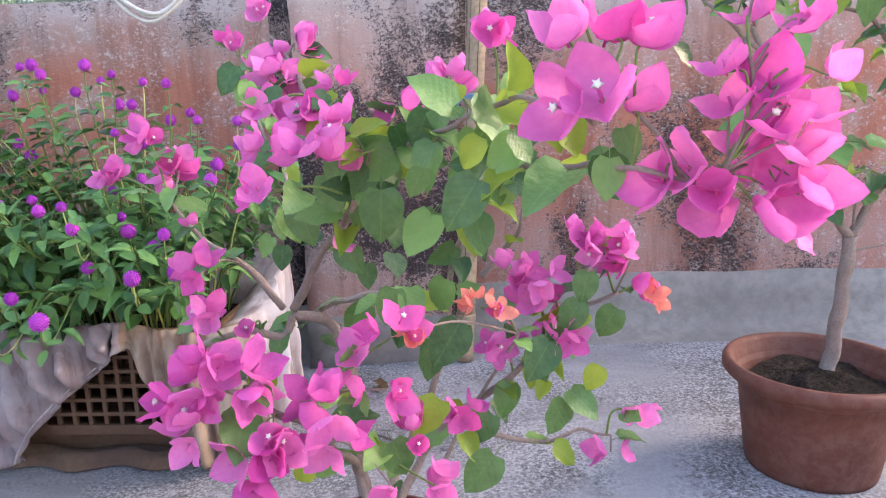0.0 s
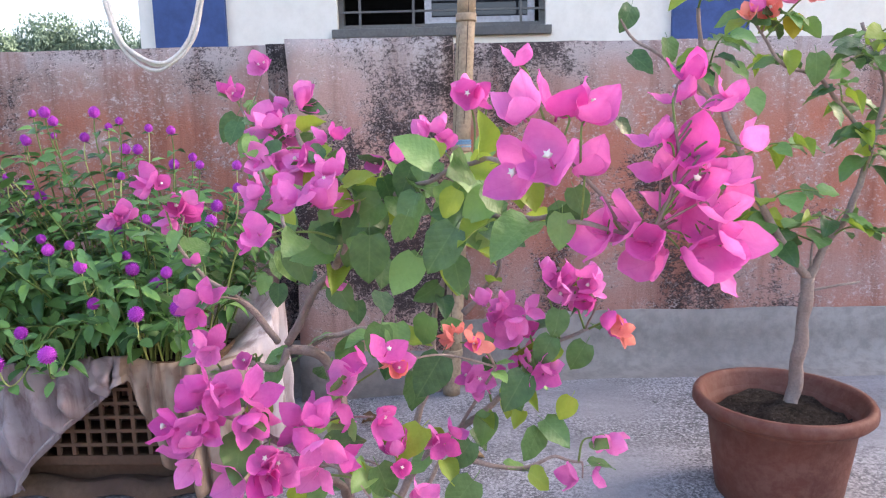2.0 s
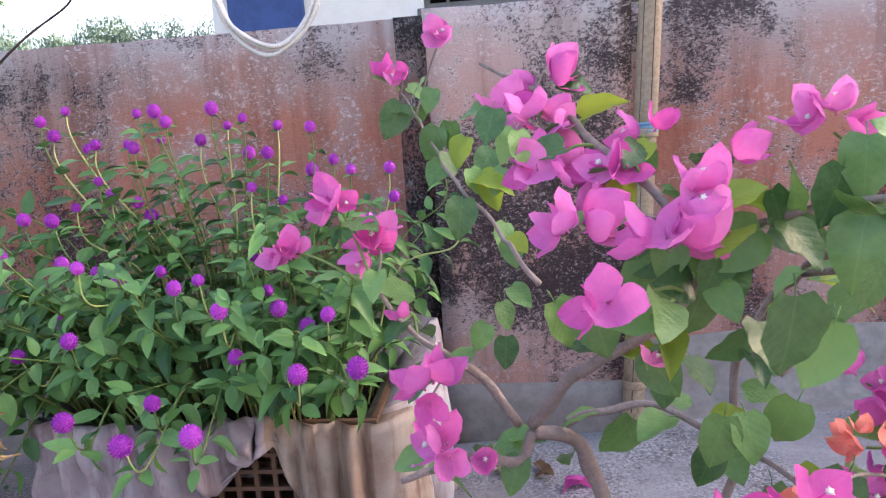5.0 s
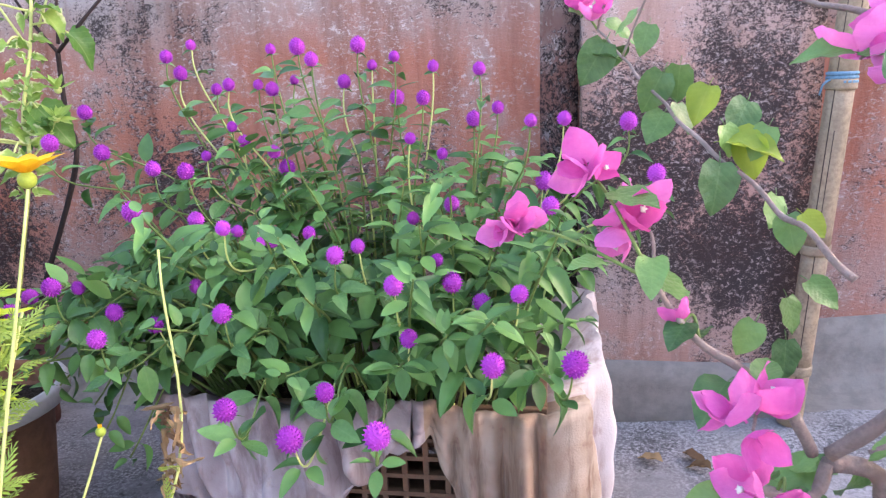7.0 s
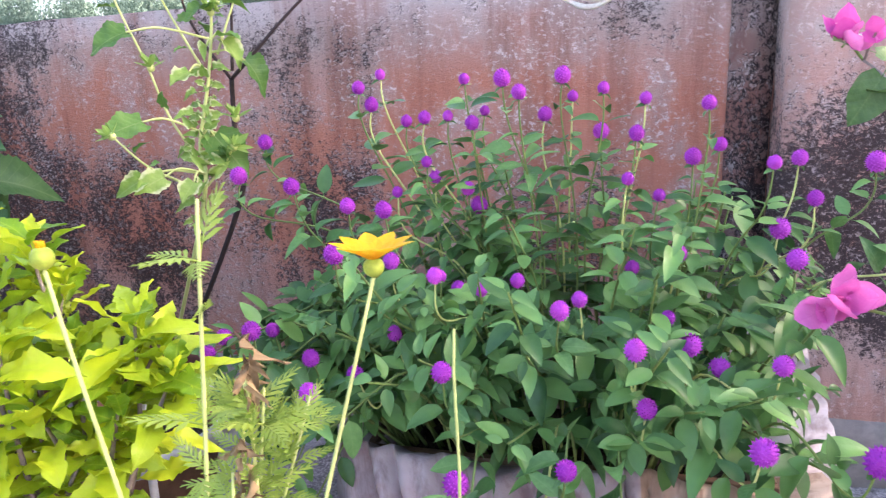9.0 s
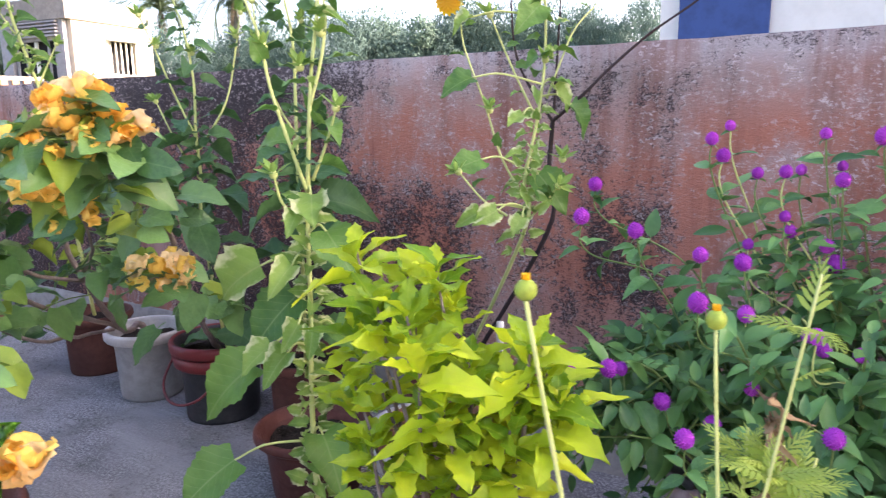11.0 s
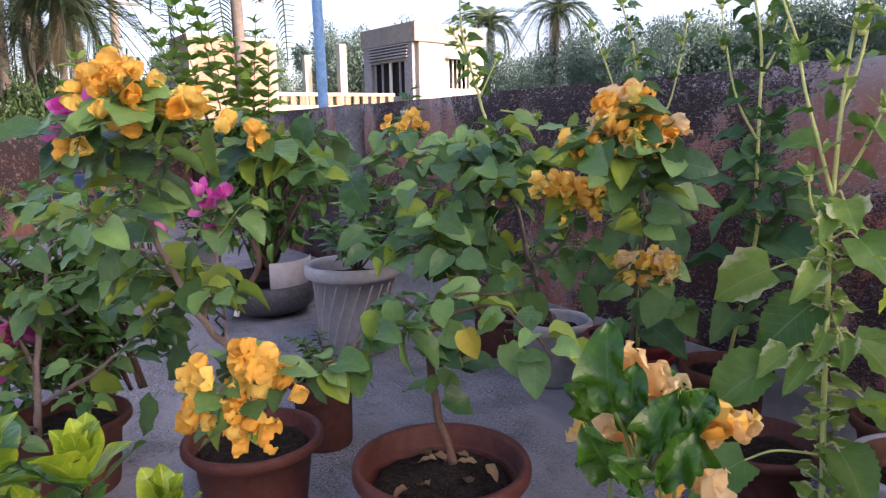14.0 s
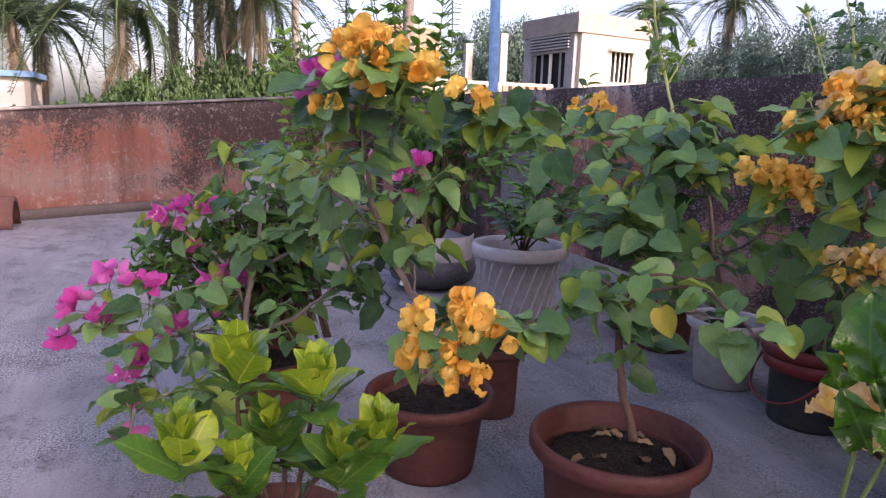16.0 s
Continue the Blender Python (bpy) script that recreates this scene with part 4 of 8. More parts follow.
# ---- far things, placed ----
hc = [(-25.112, 15.173, 3.694)][0]
htop = [(-25.398, 15.226, 5.249)][0]
far_house((hc[0], hc[1], 0), 3.6, 3.6, htop[2], radians(97))
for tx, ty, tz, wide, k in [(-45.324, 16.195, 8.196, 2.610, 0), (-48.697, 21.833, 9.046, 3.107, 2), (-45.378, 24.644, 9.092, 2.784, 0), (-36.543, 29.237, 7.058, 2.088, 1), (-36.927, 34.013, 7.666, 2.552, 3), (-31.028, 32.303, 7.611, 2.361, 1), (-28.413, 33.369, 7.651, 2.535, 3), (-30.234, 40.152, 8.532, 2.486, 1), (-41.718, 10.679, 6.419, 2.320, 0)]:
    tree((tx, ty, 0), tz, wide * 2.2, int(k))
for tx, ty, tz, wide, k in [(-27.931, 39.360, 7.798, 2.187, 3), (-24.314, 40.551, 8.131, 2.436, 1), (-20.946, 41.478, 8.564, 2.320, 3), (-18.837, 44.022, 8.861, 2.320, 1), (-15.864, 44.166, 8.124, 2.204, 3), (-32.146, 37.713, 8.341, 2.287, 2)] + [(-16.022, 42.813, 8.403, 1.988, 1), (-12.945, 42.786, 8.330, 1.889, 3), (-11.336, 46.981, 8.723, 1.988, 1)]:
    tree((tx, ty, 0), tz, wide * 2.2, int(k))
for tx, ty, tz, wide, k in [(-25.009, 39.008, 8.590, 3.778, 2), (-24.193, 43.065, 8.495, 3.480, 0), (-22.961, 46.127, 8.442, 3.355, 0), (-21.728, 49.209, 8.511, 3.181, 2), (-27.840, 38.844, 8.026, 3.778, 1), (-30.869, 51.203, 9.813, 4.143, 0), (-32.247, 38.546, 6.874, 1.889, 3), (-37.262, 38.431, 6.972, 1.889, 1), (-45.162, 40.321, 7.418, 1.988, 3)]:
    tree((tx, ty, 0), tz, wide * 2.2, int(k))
# bushes and palms behind the far parapet
for i, (tx, ty, tz, wide) in enumerate([(-18.6, -1.55, 1.45, 2.0), (-18.9, -0.80, 1.85, 2.1), (-19.2, -0.10, 2.15, 2.2), (-18.8, 0.45, 1.70, 1.9), (-19.6, 0.80, 2.35, 2.2), (-19.9, 1.60, 2.50, 2.2), (-19.2, 1.95, 1.85, 2.0), (-19.6, 2.60, 2.05, 2.0), (-20.3, 3.35, 2.10, 2.2), (-19.0, -2.6, 1.1, 1.8), (-25.5, 2.9, 3.6, 3.6), (-24.4, 4.2, 3.2, 3.0)]):
    tree((tx, ty, 0), tz, wide, 4 + i % 2, "dense dark green bush beyond the terrace")
for i, (tx, ty, tz, s) in enumerate([(-29.516, -4.034, 3.373, 0.020), (-20.605, -1.037, 3.240, 0.014), (-27.613, -4.614, 3.657, 0.018)]):
    palm((tx, ty, 0), tz, 0.13, 0.8, 20, i, 0.2)
for i, (tx, ty, tz, s) in enumerate([(-22.919, 0.183, 6.351, 0.016), (-21.632, 0.810, 6.666, 0.015), (-23.522, 1.494, 6.532, 0.017), (-27.433, 1.999, 5.162, 0.020)]):
    palm((tx, ty, 0), tz, 0.17, 0.8, 14, i + 5, 0.5, "slender palm with a bare grey trunk and dead fronds")
for i, (tx, ty, tz, s) in enumerate([(-38.011, 34.653, 8.911, 0.037), (-42.262, 31.967, 8.287, 0.040)]):
    palm((tx, ty, 0), tz, 0.2, 1.1, 16, i + 9, 0.2)
palm((-21.0, 2.05, 0), 4.15, 0.11, 0.62, 22, 31, 0.1, "short feathery palm with yellowing lower fronds")
palm((-24.2, 2.75, 0), 4.2, 0.11, 0.66, 20, 33, 0.1, "short feathery palm with yellowing lower fronds")
up_ = (-24.75, 3.98)
utility = thing("utility_pole", "grey concrete utility pole with a short cross arm", "pole", (up_[0], up_[1], GROUND))
part("shaft", tube([(up_[0], up_[1], GROUND), (up_[0] - 0.05, up_[1], 2.0), (up_[0] - 0.12, up_[1] - 0.05, 9.0)], 0.15, 0.12, 12), roof_far, utility)
part("cross_arm", boxed(up_[0] - 0.14, up_[1] - 0.1, 4.9, up_[0] - 0.04, up_[1] + 0.8, 4.98), steel, utility, smooth=False)
px0 = [(-15.139, 4.690, 3.929)][0]
palm(px0, px0[2] + 2.5, 0.14, 1.0, 12, 21, -0.4, "slender palm with a bare grey trunk and dead fronds")
bp = [(-5.469, 1.900, 1.035), (-5.628, 1.900, 1.628)]
pole = thing("blue_pipe", "blue painted pipe standing at the parapet", "pipe", (bp[0][0], 1.915, 0.0))
part("shaft", tube([(bp[0][0], 2.02, -0.2), (bp[0][0] - 0.01, 2.02, 1.0), (bp[0][0] - 0.10, 2.02, 2.6)], 0.035, 0.035, 14), pole_blue, pole)
part("clamp", tube([(bp[0][0] - 0.002, 2.02, 0.76), (bp[0][0] - 0.002, 2.02, 0.80)], 0.040, 0.040, 14), steel, pole)
for i, (tx, ty, tz) in enumerate([(-25.440, 11.902, 4.219), (-26.813, 11.066, 3.907)]):
    c = thing("concrete_column", "bare white concrete column on an unfinished roof", "column", (tx, ty, GROUND), "unfinished columns")
    part("shaft", boxed(tx - 0.14, ty - 0.14, GROUND, tx + 0.14, ty + 0.14, tz, bevel=0.01), plaster_far, c, smooth=False)
# low balustrade of a roof beyond
r0, r1 = [(-25.170, 8.882, 2.378), (-24.323, 13.512, 2.603)]
rail = thing("roof_balustrade", "pale roof balustrade with small openings", "balustrade", (r0[0], r0[1], GROUND))
rd = (Vector(r1) - Vector(r0))
rd.z = 0
ra = math.atan2(rd.y, rd.x)
RM = Matrix.Translation((r0[0], r0[1], 0)) @ Matrix.Rotation(ra, 4, "Z")
for z0, z1 in ((GROUND, r0[2] - 0.45), (r0[2] - 0.12, r0[2])):
    bm = boxed(0, -0.1, z0, rd.length, 0.1, z1)
    bmesh.ops.transform(bm, matrix=RM, verts=bm.verts)
    part("beam", bm, plaster_far, rail, smooth=False)
for k in range(14):
    q = rd.length * (k + 0.5) / 14
    bm = boxed(q - 0.1, -0.08, r0[2] - 0.45, q + 0.1, 0.08, r0[2] - 0.12)
    bmesh.ops.transform(bm, matrix=RM, verts=bm.verts)
    part("baluster", bm, brick_mat, rail, smooth=False)


def brick_house():
    a, b = [(-20.12, 4.90, 3.40), (-20.263, 7.354, 3.641)]
    h = thing("brick_house", "unplastered pale brick house with a flat roof", "house", (a[0], a[1], GROUND))
    d = Vector(b) - Vector(a)
    d.z = 0
    M = Matrix.Translation((a[0], a[1], 0)) @ Matrix.Rotation(math.atan2(d.y, d.x), 4, "Z")
    top = (a[2] + b[2]) / 2

    def add(name, dims, mat):
        bm = boxed(*dims)
        bmesh.ops.transform(bm, matrix=M, verts=bm.verts)
        return part(name, bm, mat, h, smooth=False)

    wall = add("wall", (0, 0, GROUND, d.length, 1.6, top - 0.1), mortar_mat)
    add("roof", (-0.02, -0.03, top - 0.1, d.length + 0.02, 1.62, top), mortar_mat)
    # courses of brick stand proud of the mortar
    one = finish(boxed(0, -0.012, 0, 0.235, 0.01, 0.068), "brick", brick_mat, False)
    nb = 0
    for row in range(40):
        z = top - 0.18 - row * 0.08
        for k in range(int(d.length / 0.25)):
            if nb < 290 and z > 0.75:
                place("brick", one, M @ Matrix.Translation((0.02 + k * 0.25 + (0.12 if row % 2 else 0.0), 0, z)), wall)
                nb += 1
    return h


brick_house()
sh = [(-25.843, -4.340, 0.807), (-26.031, -4.305, 1.829)]
shed = thing("shed", "small pale shed with a blue tin roof", "shed", (sh[0][0], sh[0][1], GROUND))
part("wall", boxed(sh[0][0] - 1.0, sh[0][1] - 1.6, GROUND, sh[0][0] + 1.0, sh[0][1] + 0.55, sh[1][2] - 0.15), plaster_far, shed, smooth=False)
part("roof", boxed(sh[0][0] - 1.2, sh[0][1] - 1.8, sh[1][2] - 0.149, sh[0][0] + 1.2, sh[0][1] + 0.7, sh[1][2] + 0.02), tin_blue, shed, smooth=False)
part("door", boxed(sh[0][0] + 0.985, sh[0][1] - 0.3, GROUND, sh[0][0] + 1.02, sh[0][1] + 0.4, sh[1][2] - 0.3), house_white, shed, smooth=False)

# ---- bamboo pole, rope ----
bam = thing("bamboo_pole", "dry bamboo pole tied upright against the parapet pier", "bamboo pole", (0.0, 1.697, floor_z(0.0)))
px = lambda z: -0.018 + 0.055 * z
PY = 1.697
last = floor_z(0.0)
for k, z in enumerate((0.16, 0.40, 0.70, 1.02, 1.36, 1.72, 2.05)):
    part("segment", tube([(px(last), PY, last + 0.001), (px((last + z) / 2), PY, (last + z) / 2), (px(z), PY, z - 0.001)], 0.0235, 0.023, 18, 0.0, 3), bamboo_mat, bam)
    part("node", tube([(px(z), PY, z - 0.009), (px(z), PY, z), (px(z), PY, z + 0.009)], 0.0262, 0.0262, 18, 0.0, 2), bamboo_mat, bam)
    last = z
for k in range(3):
    part("cord", revolve([(0.0225, 0.0), (0.0262, 0.002), (0.0262, 0.006), (0.0225, 0.008)], (px(0.71), PY, 0.700 + k * 0.007), 22), tie_mat, bam, "blue cord wound round the pole")
for a, z0, z1 in ((-1.9, 0.10, 0.62), (-1.35, 0.76, 1.30), (-2.3, 0.45, 0.98)):
    part("crack", tube([(px(z) + 0.0228 * math.cos(a), PY + 0.0228 * math.sin(a), z) for z in (z0, (z0 * 2 + z1) / 3, (z0 + 2 * z1) / 3, z1)], 0.0011, 0.0008, 5), dark_twig, bam, "dark split in the bamboo")
part("cord_end", tube([(px(0.71) - 0.024, PY - 0.012, 0.708), (px(0.71) - 0.036, PY - 0.016, 0.700), (px(0.71) - 0.040, PY - 0.014, 0.682)], 0.0022, 0.0016, 5), tie_mat, bam)
loop = thing("rope_loop", "thick white nylon rope hanging in a loop from a line", "rope", (-0.75, 1.70, 1.75))
arm = [(-0.873, 1.700, 1.166), (-0.868, 1.700, 1.085), (-0.835, 1.700, 0.982), (-0.771, 1.700, 0.929), (-0.716, 1.700, 0.928), (-0.661, 1.700, 0.985), (-0.629, 1.700, 1.080), (-0.615, 1.700, 1.160)]
arm = [(arm[0][0], 1.70, 1.75)] + arm + [(arm[-1][0], 1.70, 1.75)]
for k in range(4):
    o = Vector((0.006 * math.cos(k * 1.6), 0.005 * math.sin(k * 1.6), 0.007 * math.sin(k * 2.3)))
    part("strand", tube([Vector(q) + o * (1.0 + 0.7 * math.sin(i * 1.3 + k)) for i, q in enumerate(arm)], 0.0048, 0.0048, 6, 0.3), rope_mat, loop)
line = thing("clothes_line", "thin line stretched from the bamboo pole", "clothes line", (px(1.75), PY, 1.752))
part("cord", tube([(px(1.75), PY, 1.752), (-0.75, 1.70, 1.75), (-2.6, 1.80, 1.74), (bp[0][0] - 0.05, 2.0, 1.78)], 0.003, 0.003, 6), rope_mat, line)

# ---- plants ----
SKY_SIDE = Vector((0.12, -0.40, 0.92))


def grow_leaf(kind, p, along, size, parent, up=None, r=rnd, label=""):
    me = LEAF[kind][r.randrange(len(LEAF[kind]))]
    u = (up or SKY_SIDE) + rand_dir(r) * 0.55
    return place("leaf", me, aim(p, along, u, size, r.uniform(-0.3, 0.3)), parent, label)


def grow_flower(kind, p, d, size, parent, r=rnd, star=0.4):
    fl = place("flower", FLOWER[kind][r.randrange(4)], aim(p, Vector(d).orthogonal(), d, size, 0.0), parent)
    if r.random() < star:
        s = new("floret", STAR)
        s.parent = fl
    return fl


shrub_foliage = island_leaf("shrub_foliage", (0.026, 0.095, 0.020), (0.15, 0.31, 0.055), 0.28, 0.22)
fresh_foliage = island_leaf("fresh_shrub_foliage", (0.07, 0.18, 0.025), (0.27, 0.43, 0.075), 0.34, 0.32)


def join_leaf(verts, faces, kind, p, along, size, r, up=None):
    """Adds one leaf to a joined mass."""
    me = LEAF[kind][r.randrange(len(LEAF[kind]))]
    m = aim(p, along, (up or SKY_SIDE) + rand_dir(r) * 0.55, size, r.uniform(-0.3, 0.3))
    k = len(verts)
    verts.extend(m @ v.co for v in me.vertices)
    faces.extend([k + q for q in f.vertices] for f in me.polygons)


def leaf_mass(verts, faces, plant, mat=None):
    """Leaves too many to count, as one mesh."""
    if not verts:
        return
    off = origin_of(plant)
    me = bpy.data.meshes.new("foliage")
    me.from_pydata([v - off for v in verts], [], faces)
    me.materials.append(mat or shrub_foliage)
    me.polygons.foreach_set("use_smooth", [True] * len(me.polygons))
    ob = new("foliage", me)
    ob.parent = plant
    tagged(ob, kind="stuff")


def bougainvillea(label, base, limbs, clusters, colours, leaves=60, leaf=0.06, bract=0.038, explicit=(), kinds=("boug", "boug", "boug", "boug", "boug", "young"), seed=1, bark_mat=bark, r_max=0.012, name="bougainvillea", stalk_leaves=3, star=0.35, dens=1.0, spread=0.012, trunk_from=0.45, bare_before=-9.0):
    """A bougainvillea: limbs as given, clusters of bracts on stalks, leaves along limbs and stalks."""
    r = random.Random(seed)
    plant = thing(name, label, "plant", base, "potted plants")
    lines, thick = [], []
    for i, (pts, r0, r1) in enumerate(limbs):
        sm = smooth_line(pts, 7)
        for q in sm:
            q += noise.noise_vector(q * 22 + Vector((seed, 0, 0))) * 0.006
        lines.append(sm)
        part("trunk" if i == 0 else "branch", tube_into(bmesh.new(), sm, r0, r1, 8, 0.18), bark_mat, plant)
    whole = list(lines)
    for cx, cy, cz, rad, n in clusters:
        c = Vector((cx, cy, cz))
        q = near_on(lines, c + Vector((0, 0, -0.03)))
        mid = q.lerp(c, 0.55) + Vector((r.uniform(-0.01, 0.01), r.uniform(-0.01, 0.01), 0.012))
        sm = smooth_line([q, mid, c], 5)
        whole.append(sm)
        part("stem", tube_into(bmesh.new(), sm, 0.0018 if c.y > bare_before else 0.0011, 0.0012 if c.y > bare_before else 0.0007, 5), stalk if r.random() < 0.6 else bark_mat, plant)
        if n == 0:
            # one flower turned away from the middle of its group
            kin = [Vector(k[:3]) for k in clusters if k[4] == 0 and (Vector(k[:3]) - c).length < 0.075]
            d = (c - sum(kin, Vector()) / len(kin)) / 0.048 + Vector((0, -0.34, 0.62)) + rand_dir(r) * 0.25
            grow_flower(r.choice(colours), c, d, rad * r.uniform(0.92, 1.08), plant, r, 0.25)
        near = n == 1 and cy < 0.5
        for i in range(0 if n == 0 else 2 if near else max(1, round(n * dens))):
            d = rand_dir(r)
            d.z = d.z * 0.65 + 0.42
            d.y -= 0.38
            d.normalize()
            p = c + d * (0.011 if near else rad) * r.uniform(0.35, 0.85)
            grow_flower(r.choice(colours), p, (d + rand_dir(r) * 0.35), bract * r.uniform(0.75, 1.15) * (0.80 if n == 1 else 1.0), plant, r, star)
        for i in range(stalk_leaves if c.y > bare_before else 0):
            s = sm[min(len(sm) - 1, int(r.uniform(0.15, 0.95) * len(sm)))]
            o = rand_dir(r)
            o.z = o.z * 0.4 - 0.1
            grow_leaf(r.choice(kinds), s + o * leaf * 0.25, o, leaf * r.uniform(0.55, 1.0), plant, r=r)
    twigs = bmesh.new()
    n_line = [(k, line) for k, line in enumerate(lines) if trunk_from < 1 or line[-1].z > 0.72 for _ in range(max(1, len(line) // 6))]
    step = 5 if spread > 0.03 else 1
    for i in range(0, leaves, step):
        k, line = r.choice(n_line)
        t = r.uniform(trunk_from if k == 0 else 0.15, 1.0)
        s = line[min(len(line) - 1, int(t * len(line)))]
        if s.y < bare_before:
            continue
        o = rand_dir(r)
        if step == 1:
            o.z = o.z * 0.4 - 0.10
            grow_leaf(r.choice(kinds), s + o * leaf * 0.3 + rand_dir(r) * r.uniform(0, spread), o, leaf * r.uniform(0.5, 1.15), plant, r=r)
            continue
        # a side twig with leaves set alternately along it
        o.z = o.z * 0.5 + 0.15
        reach = spread * r.uniform(1.0, 2.2)
        sm = smooth_line([s, s + o * reach * 0.5 + Vector((0, 0, 0.012)), s + o * reach], 5)
        tube_into(twigs, sm, 0.0019, 0.0010, 4)
        side = o.cross(Vector((0, 0, 1))).normalized()
        for q in range(step):
            p = sm[min(len(sm) - 1, int((0.3 + 0.17 * q) * len(sm)))]
            along = side * (1 if q % 2 else -1) + o * (0.5 + 0.25 * q) + rand_dir(r) * 0.35
            along.z = r.uniform(-0.65, 0.05)
            size = leaf * r.uniform(0.6, 1.2) * (1.1 - 0.08 * q)
            grow_leaf(r.choice(kinds), p + along.normalized() * size * 0.25, along, size, plant, r=r)
    if len(twigs.verts):
        tagged(part("twig_mass", twigs, stalk, plant), kind="stuff")
    else:
        twigs.free()
    for ex, ey, ez, rad, k in explicit:
        o = Vector((r.uniform(-0.5, 0.5), r.uniform(-0.5, 0.1), r.uniform(-0.85, -0.25)))
        size = rad * 2.0
        up = Vector((r.uniform(-0.3, 0.6), -0.7, 0.65))
        me = LEAF[("boug", "young", "yellow")[int(k)]]
        place("leaf", me[r.randrange(2)], aim(Vector((ex, ey, ez)) - o.normalized() * size * 0.5, o, up, size), plant)
    return plant


# the magenta bougainvillea in the foreground
FZ = floor_z(-0.05)
pot("clay_pot", "worn terracotta pot half hidden by foliage, on the cement floor", (-0.12, 0.75, FZ), 0.125, 0.092, 0.125, clay, wave=0.008)
trunk_a = [(-0.125, 0.77, FZ + 0.095), (-0.161, 0.900, 0.172), (-0.171, 0.920, 0.237), (-0.179, 0.950, 0.322), (-0.199, 0.950, 0.384), (-0.250, 0.930, 0.412)]
limb_a1 = [(-0.250, 0.930, 0.412), (-0.266, 0.920, 0.386), (-0.311, 0.910, 0.395), (-0.349, 0.900, 0.385), (-0.390, 0.890, 0.378)]
limb_a2 = [(-0.266, 0.930, 0.421), (-0.292, 0.910, 0.472), (-0.333, 0.910, 0.509), (-0.373, 0.910, 0.538), (-0.404, 0.910, 0.581)]
limb_a3 = [(-0.250, 0.930, 0.421), (-0.217, 0.900, 0.474), (-0.183, 0.840, 0.525), (-0.146, 0.800, 0.564), (-0.117, 0.760, 0.618), (-0.143, 0.780, 0.668), (-0.192, 0.840, 0.720), (-0.216, 0.890, 0.749), (-0.290, 1.050, 0.808)]
limb_a4 = [(-0.212, 0.940, 0.413), (-0.186, 0.940, 0.429), (-0.119, 0.920, 0.438), (-0.067, 0.850, 0.431), (-0.028, 0.780, 0.424)]
limb_a5 = [(-0.120, 0.77, FZ + 0.095), (-0.112, 0.900, 0.167), (-0.043, 0.950, 0.329), (-0.024, 0.980, 0.458), (0.006, 0.950, 0.547), (0.017, 0.850, 0.612), (0.028, 0.750, 0.659)]
limb_a6 = [(0.010, 0.900, 0.577), (0.032, 0.720, 0.628), (0.066, 0.600, 0.644), (0.095, 0.520, 0.652), (0.110, 0.460, 0.656), (0.149, 0.450, 0.643)]
limb_a7 = [(-0.130, 0.840, 0.603), (-0.080, 0.780, 0.647), (-0.020, 0.700, 0.677), (0.027, 0.600, 0.698), (0.063, 0.500, 0.699), (0.087, 0.460, 0.686)]
limb_a8 = [(-0.115, 0.765, FZ + 0.095), (-0.085, 0.880, 0.187), (-0.027, 0.880, 0.273), (0.028, 0.860, 0.323), (0.072, 0.850, 0.367), (0.132, 0.860, 0.424), (0.190, 0.860, 0.454)]
limb_a9 = [(0.011, 0.840, 0.268), (0.048, 0.830, 0.269), (0.094, 0.840, 0.255), (0.138, 0.840, 0.275), (0.179, 0.840, 0.266)]
limb_a10 = [(-0.130, 0.76, FZ + 0.095), (-0.157, 0.880, 0.188), (-0.166, 0.780, 0.277), (-0.173, 0.700, 0.348), (-0.203, 0.640, 0.398), (-0.240, 0.620, 0.431)]
limb_a11 = [(0.087, 0.460, 0.686), (0.090, 0.455, 0.709), (0.085, 0.455, 0.730), (0.149, 0.450, 0.643), (0.170, 0.445, 0.668), (0.179, 0.445, 0.706), (0.175, 0.450, 0.737)]
limb_a13 = [(-0.234, 0.950, 0.566), (-0.261, 0.980, 0.597), (-0.274, 1.030, 0.612), (-0.309, 1.080, 0.648), (-0.347, 1.150, 0.689), (-0.385, 1.250, 0.744), (-0.428, 1.330, 0.804)]
limb_a12 = [(0.017, 0.980, 0.449), (0.051, 0.980, 0.482), (0.075, 0.970, 0.526), (0.081, 0.950, 0.577)]
cl_a1 = [(-0.353, 1.250, 0.857, 0.030, 2), (-0.444, 1.330, 0.810, 0.026, 2), (-0.413, 1.320, 0.822, 0.017, 1), (-0.224, 0.930, 0.773, 0.022, 4), (-0.270, 0.900, 0.744, 0.017, 3), (-0.230, 0.880, 0.725, 0.026, 6), (-0.172, 0.800, 0.690, 0.022, 4), (-0.233, 0.830, 0.691, 0.023, 5), (-0.151, 0.810, 0.718, 0.016, 2), (-0.217, 0.740, 0.653, 0.018, 4), (-0.159, 0.700, 0.646, 0.020, 4), (-0.133, 0.720, 0.667, 0.019, 2), (-0.111, 0.750, 0.649, 0.012, 1), (-0.203, 0.670, 0.616, 0.017, 2), (-0.084, 0.840, 0.690, 0.019, 2), (-0.012, 0.800, 0.714, 0.026, 4)]
cl_a2 = [(0.029, 0.750, 0.767, 0.018, 3), (0.049, 0.750, 0.758, 0.011, 1), (-0.155, 0.800, 0.526, 0.012, 1), (-0.343, 0.830, 0.494, 0.024, 5), (-0.332, 0.830, 0.437, 0.016, 3), (-0.449, 0.970, 0.659, 0.019, 3), (-0.520, 1.000, 0.605, 0.024, 5), (-0.413, 0.960, 0.615, 0.026, 6), (-0.380, 0.910, 0.542, 0.011, 1), (-0.301, 0.880, 0.405, 0.009, 1)]
